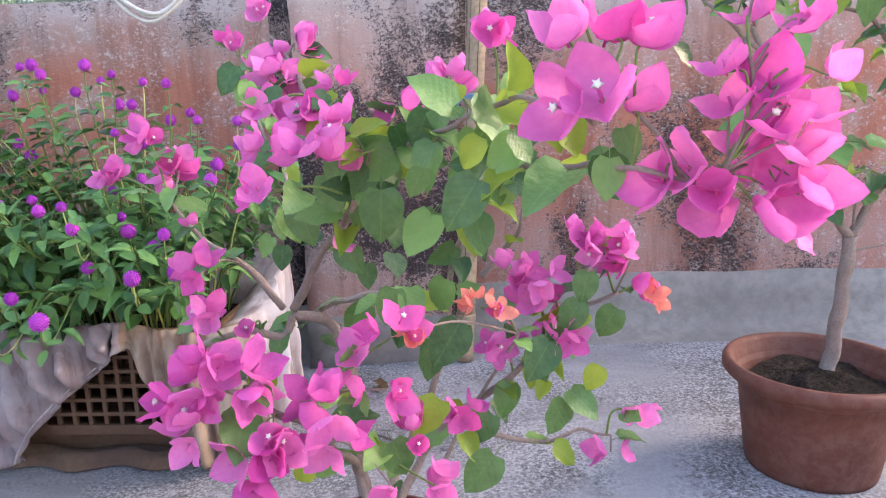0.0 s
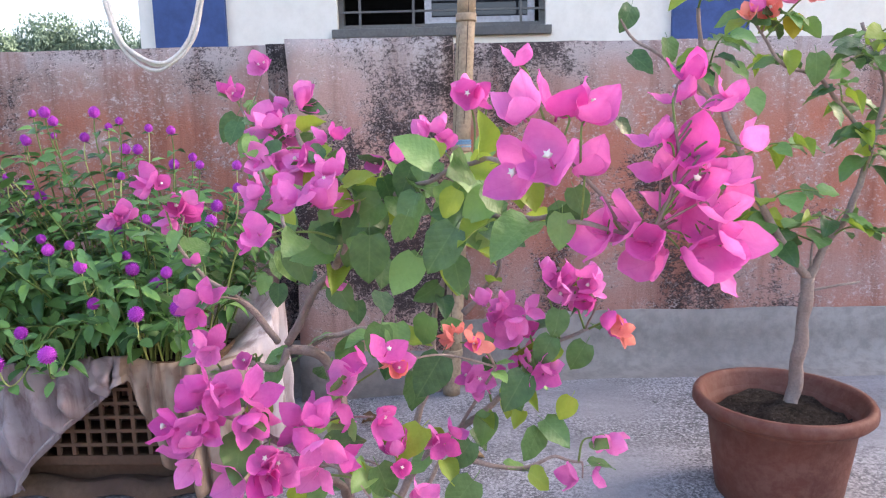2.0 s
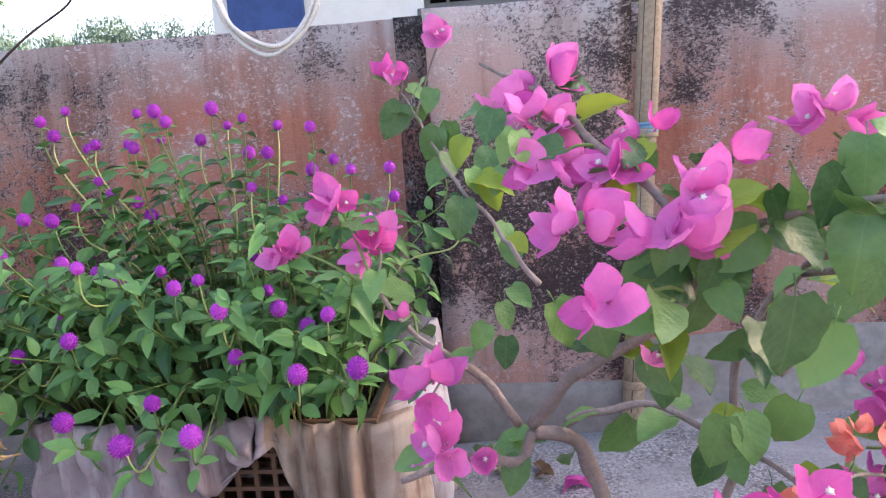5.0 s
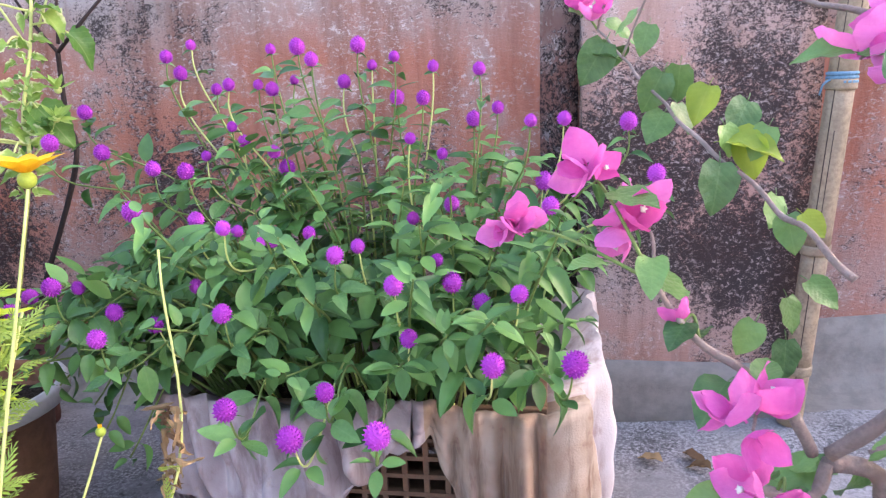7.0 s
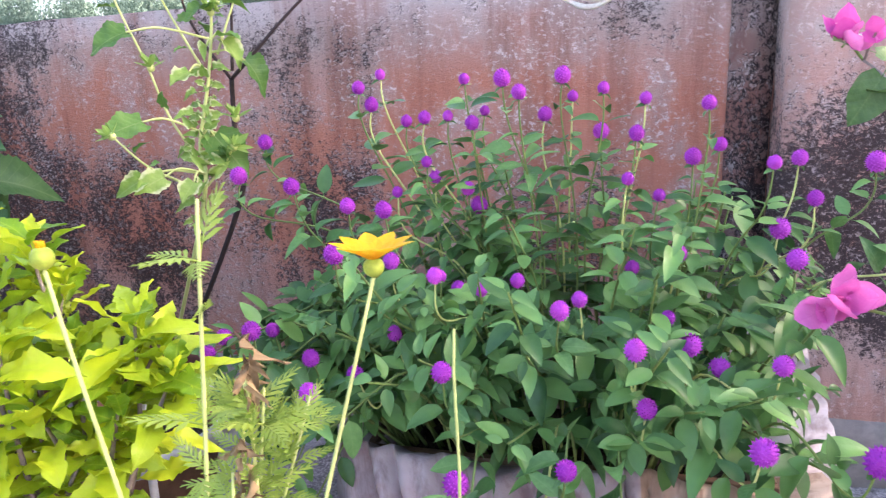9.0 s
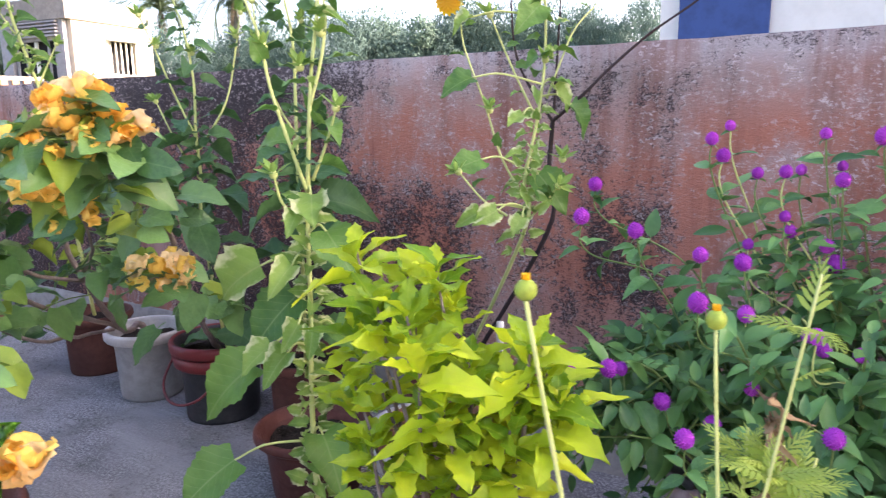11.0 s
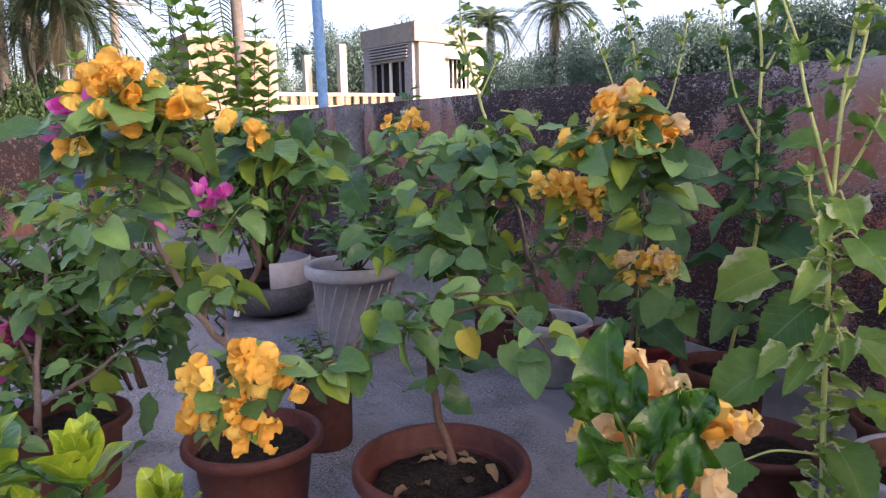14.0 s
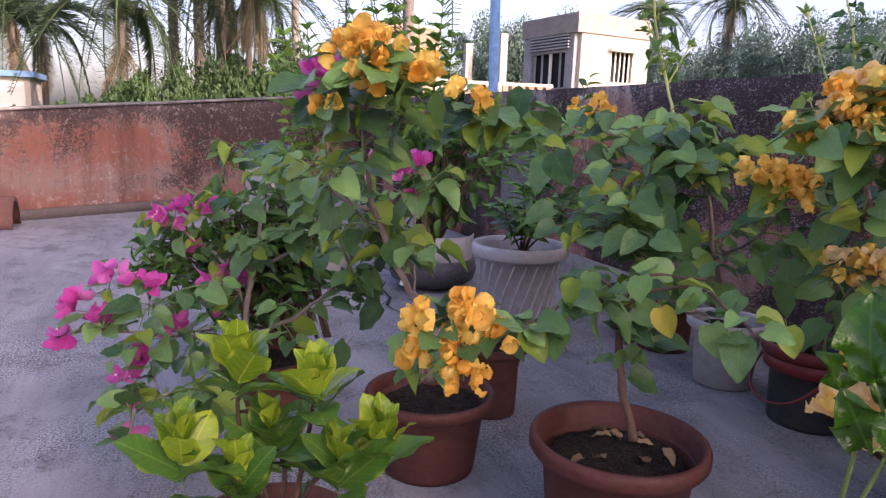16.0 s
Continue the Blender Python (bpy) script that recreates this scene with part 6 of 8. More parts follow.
def amaranth():
    r = random.Random(21)
    plant = thing("globe_amaranth", "bushy globe amaranth with many round purple flower heads", "plant", (-0.745, 1.385, 0.24), "potted plants")
    heads = [(Vector(h), k) for k, hs in enumerate((HEADS_1, HEADS_2, HEADS_3)) for h in hs]
    pairs = []

    def foot_of(h):
        return Vector((min(BX1 - 0.05, max(BX0 + 0.05, -0.745 + (h.x + 0.745) * 0.6)), min(BY1 - 0.04, max(BY0 + 0.03, 1.385 + (h.y - 1.30) * 0.5)), 0.235))

    for k, (h, row) in enumerate(heads):
        foot = foot_of(h)
        out = Vector((h.x - foot.x, h.y - foot.y, 0))
        knee = foot.lerp(h, 0.5) + Vector((r.uniform(-0.02, 0.02), r.uniform(-0.02, 0.02), 0.02 + 0.25 * out.length)) - out * 0.08 + rand_dir(r) * 0.022
        neck = h - ((h - foot).normalized() * 0.6 + Vector((r.uniform(-0.1, 0.1), 0, 0.5))).normalized() * min(0.06, 0.3 * (h - foot).length)
        line = smooth_line([foot, knee, neck, h], 8)
        part("stem", tube_into(bmesh.new(), line, 0.0020, 0.0011, 5), stalk_pale if r.random() < 0.35 else stalk, plant)
        d = (line[-1] - line[-3]).normalized()
        size = (r.uniform(0.016, 0.026), r.uniform(0.017, 0.028), r.uniform(0.022, 0.032))[row]
        place("flower_head", GLOBE[k % 3], aim(h, d.orthogonal(), d, size), plant)
        for s in (-1, 1):
            grow_leaf("gomph", h - d * size * 0.5, d.orthogonal() * s + d * 0.2, 0.014, plant, up=d, r=r)
        n, turn = len(line) - 1, r.uniform(0, 3)
        long = (h - foot).length
        bare = r.uniform(0.10, 0.18) if row == 0 else r.uniform(0.05, 0.11)
        for q in range(7):
            t = 0.18 + q * 0.11
            if t * long < long - bare:
                pairs.append((line[int(t * n)], (line[min(n, int(t * n) + 2)] - line[int(t * n)]).normalized(), turn + q * 1.57, r.uniform(0.038, 0.060) * (1.15 - 0.55 * t), plant))
        # a small leaf pair on the bare stalk
        pairs.append((line[int((1 - bare / max(long, 0.12)) * n)], d, turn, r.uniform(0.024, 0.036), plant))
    r.shuffle(pairs)
    verts, faces = [], []

    def put(p, d, turn, size, single):
        side = d.orthogonal().normalized()
        for s in (0, math.pi):
            o = Matrix.Rotation(turn + s + r.uniform(-0.3, 0.3), 3, d) @ side
            o = (o + d * r.uniform(0.15, 0.6)).normalized()
            up = Vector((0, -0.3, 1)) + rand_dir(r) * 0.35
            if single:
                grow_leaf("gomph", p + o * 0.006, o, size * r.uniform(0.85, 1.1), plant, up=up, r=r)
                continue
            m = aim(p + o * 0.006, o, up, size * r.uniform(0.85, 1.1))
            me = LEAF["gomph"][r.randrange(4)]
            k = len(verts)
            verts.extend(m @ v.co for v in me.vertices)
            faces.extend([k + q for q in f.vertices] for f in me.polygons)

    for i, (p, d, turn, size, _) in enumerate(pairs):
        put(p, d, turn, size, i < 150)
    # leafy shoots without heads, of uneven height, lean outwards over the rim
    for i in range(152):
        west = i >= 120
        tip = Vector((r.uniform(-1.27, -1.10) if west else r.uniform(-1.20, -0.40), r.uniform(1.14, 1.58) if west else r.uniform(1.06, 1.60), 0))
        edge = max(0.0, 1 - max(abs(tip.x + 0.76) / 0.42, abs(tip.y - 1.33) / 0.34) ** 2)
        tip.z = 0.37 + (0.06 + 0.21 * edge) * r.uniform(0.15, 1.15) + (0.03 if tip.y > 1.3 else 0)
        if west:
            tip.z = r.uniform(0.20, 0.46)
        foot = foot_of(tip)
        line = smooth_line([foot, foot.lerp(tip, 0.5) + Vector((r.uniform(-0.02, 0.02), r.uniform(-0.02, 0.02), 0.13 if west else 0.05)), tip], 7)
        part("shoot", tube_into(bmesh.new(), line, 0.0028, 0.0014, 4), stalk, plant)
        n, turn = len(line) - 1, r.uniform(0, 3)
        for q in range(5):
            t = 0.45 + q * 0.135
            j = min(n - 1, int(t * n))
            d = (line[j + 1] - line[j]).normalized()
            put(line[j], d, turn + q * 1.57, r.uniform(0.038, 0.058) * (1.1 - 0.35 * t), False)
        put(tip, (line[-1] - line[-2]).normalized(), turn, r.uniform(0.020, 0.034), False)
    off = Vector(plant.location)
    me = bpy.data.meshes.new("foliage")
    me.from_pydata([v - off for v in verts], [], faces)
    me.materials.append(foliage_mat)
    me.polygons.foreach_set("use_smooth", [True] * len(me.polygons))
    ob = new("foliage", me)
    ob.parent = plant
    tagged(ob, "", "", "", "stuff")
    return plant


amaranth()

# ---- pots along the wall and on the open floor ----
bucket_grey = speckled("thin_white_plastic", (0.34, 0.34, 0.345), (0.26, 0.26, 0.265), 10, 0.4, 0.08, 0.4, c=(0.22, 0.20, 0.18))
P5 = (-2.06, 0.67, 0.0)
P4 = (-2.48, 0.46, 0.0)
pot("clay_pot", "terracotta pot with fallen leaves on its dark soil", P5, 0.163, 0.115, 0.235, clay, fill=0.80)
pot("clay_pot", "terracotta pot of a yellow-orange bougainvillea on the floor", P4, 0.150, 0.105, 0.185, clay, fill=0.82)
pot("clay_pot", "small dark clay pot with a fine-leaved herb", (-2.72, 0.73, 0.0), 0.100, 0.072, 0.20, clay_dark)
pot("clay_pot", "wide terracotta bowl of dark soil beside a tall sunflower", (-1.87, 1.37, 0.0), 0.135, 0.095, 0.155, clay, fill=0.8)
pot("clay_pot", "tan clay pot with a thick white rim", (-1.50, 1.33, 0.0), 0.155, 0.105, 0.24, speckled("tan_clay", (0.24, 0.115, 0.060), (0.17, 0.08, 0.045), 12, 0.7, 0.3), lip_mat=white_plastic)
pot("clay_pot", "old terracotta pot under the golden-leaved shrub", (-1.27, 0.95, 0.0), 0.135, 0.095, 0.20, clay_dark)
pot("clay_pot", "dark clay pot of a sunflower close to the parapet", (-2.12, 1.62, 0.0), 0.12, 0.09, 0.20, clay_dark)
pot("clay_pot", "dark clay pot of a sunflower close to the parapet", (-1.70, 1.64, 0.0), 0.105, 0.08, 0.19, clay_dark)
pot("clay_pot", "dark clay pot of a tall pale-green sunflower", (-1.585, 1.07, 0.0), 0.085, 0.06, 0.16, clay_dark)
pot("clay_pot", "dark clay pot of a far sunflower by the parapet", (-3.05, 1.60, 0.0), 0.12, 0.09, 0.20, clay_dark)
pot("clay_pot", "clay pot of a magenta bougainvillea bush on the floor", (-2.85, 0.14, 0.0), 0.14, 0.10, 0.18, clay_dark)
pot("clay_pot", "clay pot of a variegated shrub", (-2.02, 0.04, 0.0), 0.13, 0.09, 0.20, clay_dark)
pot("clay_pot", "clay pot of a glossy curled-leaved shrub", (-1.46, 0.47, 0.0), 0.12, 0.09, 0.20, clay_dark)
pot("clay_pot", "clay pot of yellow coreopsis flowers", (-0.93, 0.69, 0.0), 0.10, 0.075, 0.18, clay_dark)
pot("plastic_pot", "grey-white plastic pot near the parapet", (-2.70, 1.55, 0.0), 0.120, 0.088, 0.21, grey_plastic, lip_mat=white_plastic)
pot("white_bucket", "white plastic bucket with slanting ribs, used as a planter", (-3.42, 1.18, 0.0), 0.182, 0.128, 0.335, bucket_grey, ribs=22, lip_mat=white_plastic, rib_mat=white_plastic)
pot("plastic_pot", "pale plastic pot standing far along the parapet", (-5.05, 1.02, 0.0), 0.14, 0.11, 0.26, grey_plastic)
rb = pot("red_bucket", "black pail with a faded red rim and wire handle", (-2.39, 1.56, 0.0), 0.132, 0.10, 0.225, black_plastic, lip_mat=red_plastic)
part("band", revolve([(0.121, 0.155), (0.127, 0.16), (0.131, 0.19), (0.126, 0.192)], (-2.39, 1.56, 0.0), 40), red_plastic, rb, "faded red upper half")
part("handle", tube([(-2.515, 1.52, 0.19), (-2.49, 1.44, 0.11), (-2.41, 1.405, 0.075), (-2.32, 1.42, 0.10), (-2.27, 1.50, 0.185)], 0.004, 0.004, 6), red_plastic, rb, "thin pinkish handle hanging down")
TB = (-4.15, 1.10, 0.0)
tub = thing("black_tub", "low black rubber tub with a cut white plastic liner", "tub", TB, "pots")
part("body", revolve([(0.001, 0.02), (0.15, 0.02), (0.20, 0.05), (0.215, 0.10), (0.205, 0.145), (0.18, 0.155), (0.17, 0.10), (0.001, 0.06)], TB, 40), tub_rubber, tub)
part("foot", revolve([(0.001, 0.0), (0.10, 0.0), (0.11, 0.021), (0.001, 0.022)], TB, 24), tub_rubber, tub)
lb = revolve([(0.176, 0.10), (0.192, 0.16), (0.198, 0.265), (0.192, 0.268), (0.184, 0.17), (0.165, 0.11)], TB, 40)
bmesh.ops.delete(lb, geom=[v for v in lb.verts if not -0.4 < math.atan2(v.co.y - TB[1], v.co.x - TB[0]) < 1.3 and v.co.z > 0.12], context="VERTS")
part("liner", lb, white_plastic, tub, "cut white plastic liner")
part("soil", revolve([(0.001, 0.20), (0.10, 0.205), (0.186, 0.19)], TB, 30), soil, tub)
stick = thing("broken_stem", "broken brown stem leaning out of the tub", "stick", (-4.02, 0.95, 0.0))
part("shaft", tube([(-3.915, 0.873, 0.085), (-3.950, 0.937, 0.177), (-4.015, 1.014, 0.268), (-4.118, 1.022, 0.367)], 0.014, 0.012, 8, 0.2), bark_brown, stick)
part("broken_end", tube([(-3.911, 0.866, 0.070), (-3.915, 0.875, 0.092)], 0.012, 0.014, 8), house_white, stick)
blue = thing("blue_bucket", "dark blue bucket upturned on a grey drum", "bucket", (-5.3, 0.55, 0.0), "pots")
BD = [(-5.531, 0.516, 0.595)][0]
part("drum", revolve([(0.001, 0.0), (0.15, 0.0), (0.155, 0.25), (0.15, BD[2] - 0.10), (0.001, BD[2] - 0.10)], (BD[0], BD[1], 0.0), 32), grey_plastic, blue)
part("lid", revolve([(0.165, BD[2] - 0.099), (0.17, BD[2] - 0.05), (0.12, BD[2] + 0.02), (0.001, BD[2] + 0.03)], (BD[0], BD[1], 0.0), 32), blue_plastic, blue)


def soft_shrub(label, base, stems, kind, leaf, per_stem, seed, mat=bark_brown, r0=0.005, name="shrub", upright=0.6, category="plant", droop=0.0, start=0.25, flowers=(), mass=None):
    """A shrub of upright shoots with leaves all along, closer towards the tips."""
    r = random.Random(seed)
    plant = thing(name, label, category, base, "potted plants")
    b = Vector(base)
    verts, faces = [], []
    for i, tip in enumerate(stems):
        tip = Vector(tip)
        mid = b.lerp(tip, 0.5) + Vector((r.uniform(-0.03, 0.03), r.uniform(-0.03, 0.03), 0.03))
        line = smooth_line([b + Vector((r.uniform(-0.02, 0.02), r.uniform(-0.02, 0.02), 0)), mid, tip], 10)
        part("trunk" if i == 0 else "branch", tube_into(bmesh.new(), line, r0, r0 * 0.4, 6, 0.1), mat, plant)
        for k in range(per_stem):
            t = start + (1 - start) * (k + r.random()) / per_stem
            p = line[min(len(line) - 1, int(t * len(line)))]
            d = (line[-1] - line[-3]).normalized()
            a = k * 2.4 + i
            o = Vector((math.cos(a), math.sin(a), 0)) * (1.15 - upright * t) + d * upright * t + Vector((0, 0, -droop))
            size = leaf * r.uniform(0.65, 1.15) * (1.0 - 0.35 * max(0.0, t - 0.85) / 0.15)
            if mass and k % 3:
                join_leaf(verts, faces, kind, p + o * 0.006, o, size, r)
            else:
                grow_leaf(kind, p + o * 0.006, o, size, plant, r=r)
    leaf_mass(verts, faces, plant, mass)
    for q in flowers:
        for j in range(max(1, int(q[4] * 1.1))):
            d = rand_dir(r)
            d.z = abs(d.z)
            grow_flower("cream" if r.random() < 0.65 else "orange", Vector(q[:3]) + d * q[3] * 0.6, d + Vector((0, -0.3, 0)), 0.027 * r.uniform(0.8, 1.15), plant, r, 0.1)
    return plant


def bush(label, base, lo, hi, kind, leaf, n, seed, stems=9, name="shrub", mat=bark_brown, spread=1.0):
    """A dense bush that fills the box from lo to hi unevenly, all leaves on twigs."""
    r = random.Random(seed)
    plant = thing(name, label, "shrub", base, "potted plants")
    b, c = Vector(base), (Vector(lo) + Vector(hi)) / 2
    h = (Vector(hi) - Vector(lo)) / 2
    lines = []
    for i in range(stems):
        d = rand_dir(r)
        tip = c + Vector((d.x * h.x, d.y * h.y, abs(d.z) * h.z if r.random() < 0.75 else d.z * h.z)) * r.uniform(0.7, 1.0)
        mid = b.lerp(tip, 0.5) + Vector((r.uniform(-0.05, 0.05), r.uniform(-0.05, 0.05), 0.04))
        line = smooth_line([b, mid, tip], 8)
        lines.append(line)
        part("trunk" if i == 0 else "branch", tube_into(bmesh.new(), line, 0.007, 0.002, 6, 0.15), mat, plant)
    twigs = bmesh.new()
    verts, faces = [], []
    for i in range(n):
        line = lines[r.randrange(stems)]
        t = 1 - r.random() ** 1.6 * 0.75
        q = line[min(len(line) - 1, int(t * len(line)))]
        p = q + rand_dir(r) * leaf * r.uniform(0.3, 1.1)
        tube_into(twigs, [q, q.lerp(p, 0.5) + Vector((0, 0, 0.004)), p], 0.0016, 0.0010, 3)
        o = (p - c) * 2.0 + rand_dir(r) * 0.4 + Vector((0, 0, 0.1))
        size = leaf * r.uniform(0.6, 1.2)
        if i < 180:
            grow_leaf(kind, p, o, size, plant, r=r)
        else:
            join_leaf(verts, faces, kind, p, o, size, r)
    tagged(part("twig_mass", twigs, mat, plant), kind="stuff")
    leaf_mass(verts, faces, plant)
    return plant


# small tree-shaped bougainvillea in the middle pot
tr5 = [(-1.994, 0.654, 0.254), (-2.014, 0.644, 0.316), (-2.033, 0.639, 0.383), (-2.048, 0.639, 0.455), (-2.051, 0.647, 0.497)]
b5 = [([(-2.046, 0.638, 0.445), (-2.037, 0.583, 0.507), (-2.006, 0.508, 0.515), (-1.986, 0.442, 0.489), (-1.982, 0.414, 0.488)], 0.004, 0.002), ([(-2.050, 0.644, 0.478), (-2.009, 0.676, 0.521), (-1.932, 0.701, 0.537), (-1.834, 0.691, 0.519), (-1.783, 0.684, 0.491)], 0.004, 0.002), ([(-2.048, 0.642, 0.469), (-2.091, 0.647, 0.509), (-2.161, 0.641, 0.517), (-2.228, 0.627, 0.490)], 0.004, 0.002), ([(-2.051, 0.647, 0.497), (-2.081, 0.699, 0.523), (-2.070, 0.766, 0.525), (-2.050, 0.842, 0.517)], 0.004, 0.002), ([(-2.036, 0.645, 0.421), (-2.007, 0.655, 0.437), (-1.992, 0.665, 0.458)], 0.003, 0.002)]
bougainvillea("small tree-shaped bougainvillea with a thin trunk and hanging leaves", (P5[0], P5[1], 0.19), [(tr5, 0.0075, 0.006), *b5], [], ("orange",), 60, 0.066, explicit=[(-1.951, 0.658, 0.480, 0.026, 2), (-1.966, 0.462, 0.463, 0.031, 0), (-1.982, 0.406, 0.460, 0.031, 0), (-1.797, 0.659, 0.471, 0.032, 0), (-1.831, 0.651, 0.485, 0.028, 0), (-1.997, 0.642, 0.403, 0.019, 0), (-2.009, 0.589, 0.512, 0.027, 0), (-1.984, 0.627, 0.530, 0.027, 0), (-2.015, 0.552, 0.532, 0.023, 0), (-1.762, 0.715, 0.502, 0.023, 1), (-1.924, 0.673, 0.521, 0.027, 0), (-1.867, 0.701, 0.528, 0.026, 0), (-1.981, 0.496, 0.531, 0.024, 1)], seed=31, bark_mat=bark_brown)

# yellow-orange bougainvillea in its pot, with long shoots that rise above it
l4 = [([(-2.426, 0.441, 0.227), (-2.405, 0.421, 0.367), (-2.356, 0.342, 0.485), (-2.353, 0.286, 0.611), (-2.236, 0.228, 0.743), (-2.096, 0.195, 0.830)], 0.009, 0.003), ([(-2.417, 0.456, 0.227), (-2.094, 0.370, 0.417), (-1.963, 0.320, 0.502)], 0.005, 0.003), ([(-2.356, 0.342, 0.485), (-2.454, 0.400, 0.562), (-2.563, 0.440, 0.642)], 0.004, 0.002), ([(-2.353, 0.286, 0.611), (-2.398, 0.217, 0.643), (-2.429, 0.201, 0.693)], 0.004, 0.002), ([(-2.236, 0.228, 0.743), (-2.160, 0.273, 0.788), (-2.132, 0.327, 0.804), (-2.133, 0.421, 0.784), (-2.149, 0.488, 0.763)], 0.004, 0.002), ([(-2.146, 0.204, 0.815), (-2.150, 0.159, 0.824), (-2.185, 0.142, 0.833)], 0.003, 0.002)]
bougainvillea("bougainvillea with yellow-orange papery flowers and heart-shaped leaves", (P4[0], P4[1], 0.15), l4,
              [(-2.105, 0.155, 0.880, 0.022, 4), (-2.089, 0.186, 0.895, 0.025, 5), (-2.072, 0.216, 0.890, 0.026, 5), (-2.069, 0.187, 0.849, 0.027, 5), (-2.059, 0.264, 0.847, 0.028, 5), (-2.098, 0.141, 0.802, 0.022, 3), (-2.072, 0.339, 0.833, 0.013, 2), (-2.059, 0.355, 0.812, 0.015, 2), (-1.922, 0.234, 0.519, 0.027, 4), (-1.905, 0.239, 0.508, 0.021, 3), (-1.894, 0.289, 0.539, 0.025, 5), (-1.875, 0.300, 0.532, 0.019, 3), (-1.882, 0.274, 0.490, 0.029, 5), (-1.920, 0.219, 0.463, 0.017, 2), (-1.877, 0.271, 0.452, 0.024, 4), (-1.876, 0.331, 0.510, 0.015, 2)],
              ("orange",), 170, 0.064, 0.026, [(-2.095, 0.237, 0.766, 0.032, 0), (-2.087, 0.303, 0.801, 0.028, 0), (-2.076, 0.360, 0.791, 0.034, 0), (-2.054, 0.351, 0.771, 0.025, 1), (-2.119, 0.455, 0.815, 0.031, 0), (-2.130, 0.527, 0.781, 0.036, 0), (-2.154, 0.566, 0.716, 0.038, 0), (-2.125, 0.190, 0.783, 0.028, 1), (-2.326, 0.241, 0.639, 0.030, 0), (-2.331, 0.320, 0.600, 0.037, 0), (-2.344, 0.193, 0.591, 0.034, 0), (-2.323, 0.315, 0.539, 0.037, 0), (-2.125, 0.344, 0.817, 0.026, 0)], seed=33, star=0.05, spread=0.07, dens=1.35)
bougainvillea("slim bougainvillea shoots with magenta flowers among the orange ones", (P4[0], P4[1], 0.15), [([(-2.481, 0.441, 0.207), (-2.529, 0.430, 0.434), (-2.558, 0.436, 0.605)], 0.004, 0.002), ([(-2.529, 0.430, 0.434), (-2.349, 0.210, 0.669), (-2.231, 0.155, 0.808)], 0.003, 0.002)],
              [(-2.225, 0.142, 0.858, 0.017, 2), (-2.208, 0.171, 0.854, 0.015, 2), (-2.222, 0.134, 0.818, 0.015, 2), (-2.206, 0.164, 0.824, 0.014, 1), (-2.582, 0.423, 0.693, 0.032, 4), (-2.564, 0.453, 0.690, 0.032, 4), (-2.573, 0.428, 0.660, 0.027, 3), (-2.615, 0.348, 0.644, 0.025, 2), (-2.619, 0.359, 0.698, 0.017, 1), (-2.559, 0.437, 0.615, 0.020, 2)], ("magenta", "deep"), 16, 0.05, 0.031, seed=34, star=0.1)

# magenta bush at the open side
lm = [([(-2.801, 0.060, -0.003), (-2.778, 0.075, 0.186), (-2.803, 0.093, 0.352), (-2.874, 0.131, 0.511), (-2.943, 0.170, 0.664)], 0.010, 0.004), ([(-2.778, 0.075, 0.186), (-2.621, -0.022, 0.302), (-2.555, -0.112, 0.342), (-2.577, -0.217, 0.350)], 0.005, 0.002), ([(-2.793, 0.092, 0.297), (-2.888, 0.047, 0.408), (-2.977, -0.016, 0.453), (-3.007, -0.070, 0.495)], 0.005, 0.002), ([(-2.669, 0.051, 0.143), (-2.559, -0.050, 0.211), (-2.489, -0.147, 0.214), (-2.436, -0.171, 0.171)], 0.004, 0.002), ([(-2.783, 0.090, 0.242), (-2.654, 0.180, 0.329), (-2.582, 0.269, 0.423), (-2.538, 0.308, 0.558)], 0.005, 0.002), ([(-2.856, 0.128, 0.411), (-2.774, 0.228, 0.481), (-2.724, 0.273, 0.599), (-2.689, 0.258, 0.669)], 0.005, 0.002), ([(-2.567, -0.090, 0.337), (-2.570, -0.121, 0.398), (-2.580, -0.132, 0.426)], 0.002, 0.001)]
bougainvillea("bougainvillea bush with magenta flowers reaching over the open floor", (-2.85, 0.14, 0.15), lm,
              [(-3.012, -0.076, 0.506, 0.060, 7), (-3.008, -0.047, 0.547, 0.039, 3), (-2.977, 0.025, 0.539, 0.027, 2), (-2.953, -0.017, 0.442, 0.021, 1), (-2.885, 0.032, 0.365, 0.052, 6), (-2.879, 0.024, 0.315, 0.043, 4), (-2.877, 0.063, 0.387, 0.032, 3), (-2.632, -0.201, 0.438, 0.033, 3), (-2.603, -0.133, 0.433, 0.033, 3), (-2.624, -0.263, 0.382, 0.039, 4), (-2.595, -0.208, 0.350, 0.039, 4), (-2.622, -0.289, 0.318, 0.030, 3), (-2.560, -0.068, 0.343, 0.028, 2), (-2.551, -0.130, 0.285, 0.032, 2), (-2.545, -0.185, 0.254, 0.025, 2), (-2.507, -0.166, 0.209, 0.011, 1), (-2.479, -0.179, 0.154, 0.018, 2)],
              ("deep", "deep", "magenta"), 330, 0.058, 0.034, [(-2.517, -0.050, 0.276, 0.035, 0), (-2.583, -0.046, 0.341, 0.029, 0), (-2.599, -0.067, 0.381, 0.031, 0), (-2.497, 0.374, 0.487, 0.042, 0), (-2.544, 0.326, 0.349, 0.046, 0), (-2.549, 0.263, 0.247, 0.046, 0), (-2.656, 0.233, 0.448, 0.045, 0), (-2.452, -0.064, 0.196, 0.027, 0), (-2.477, -0.011, 0.153, 0.032, 0), (-2.534, 0.309, 0.431, 0.040, 0)], seed=36, star=0.05, spread=0.08, dens=1.7)
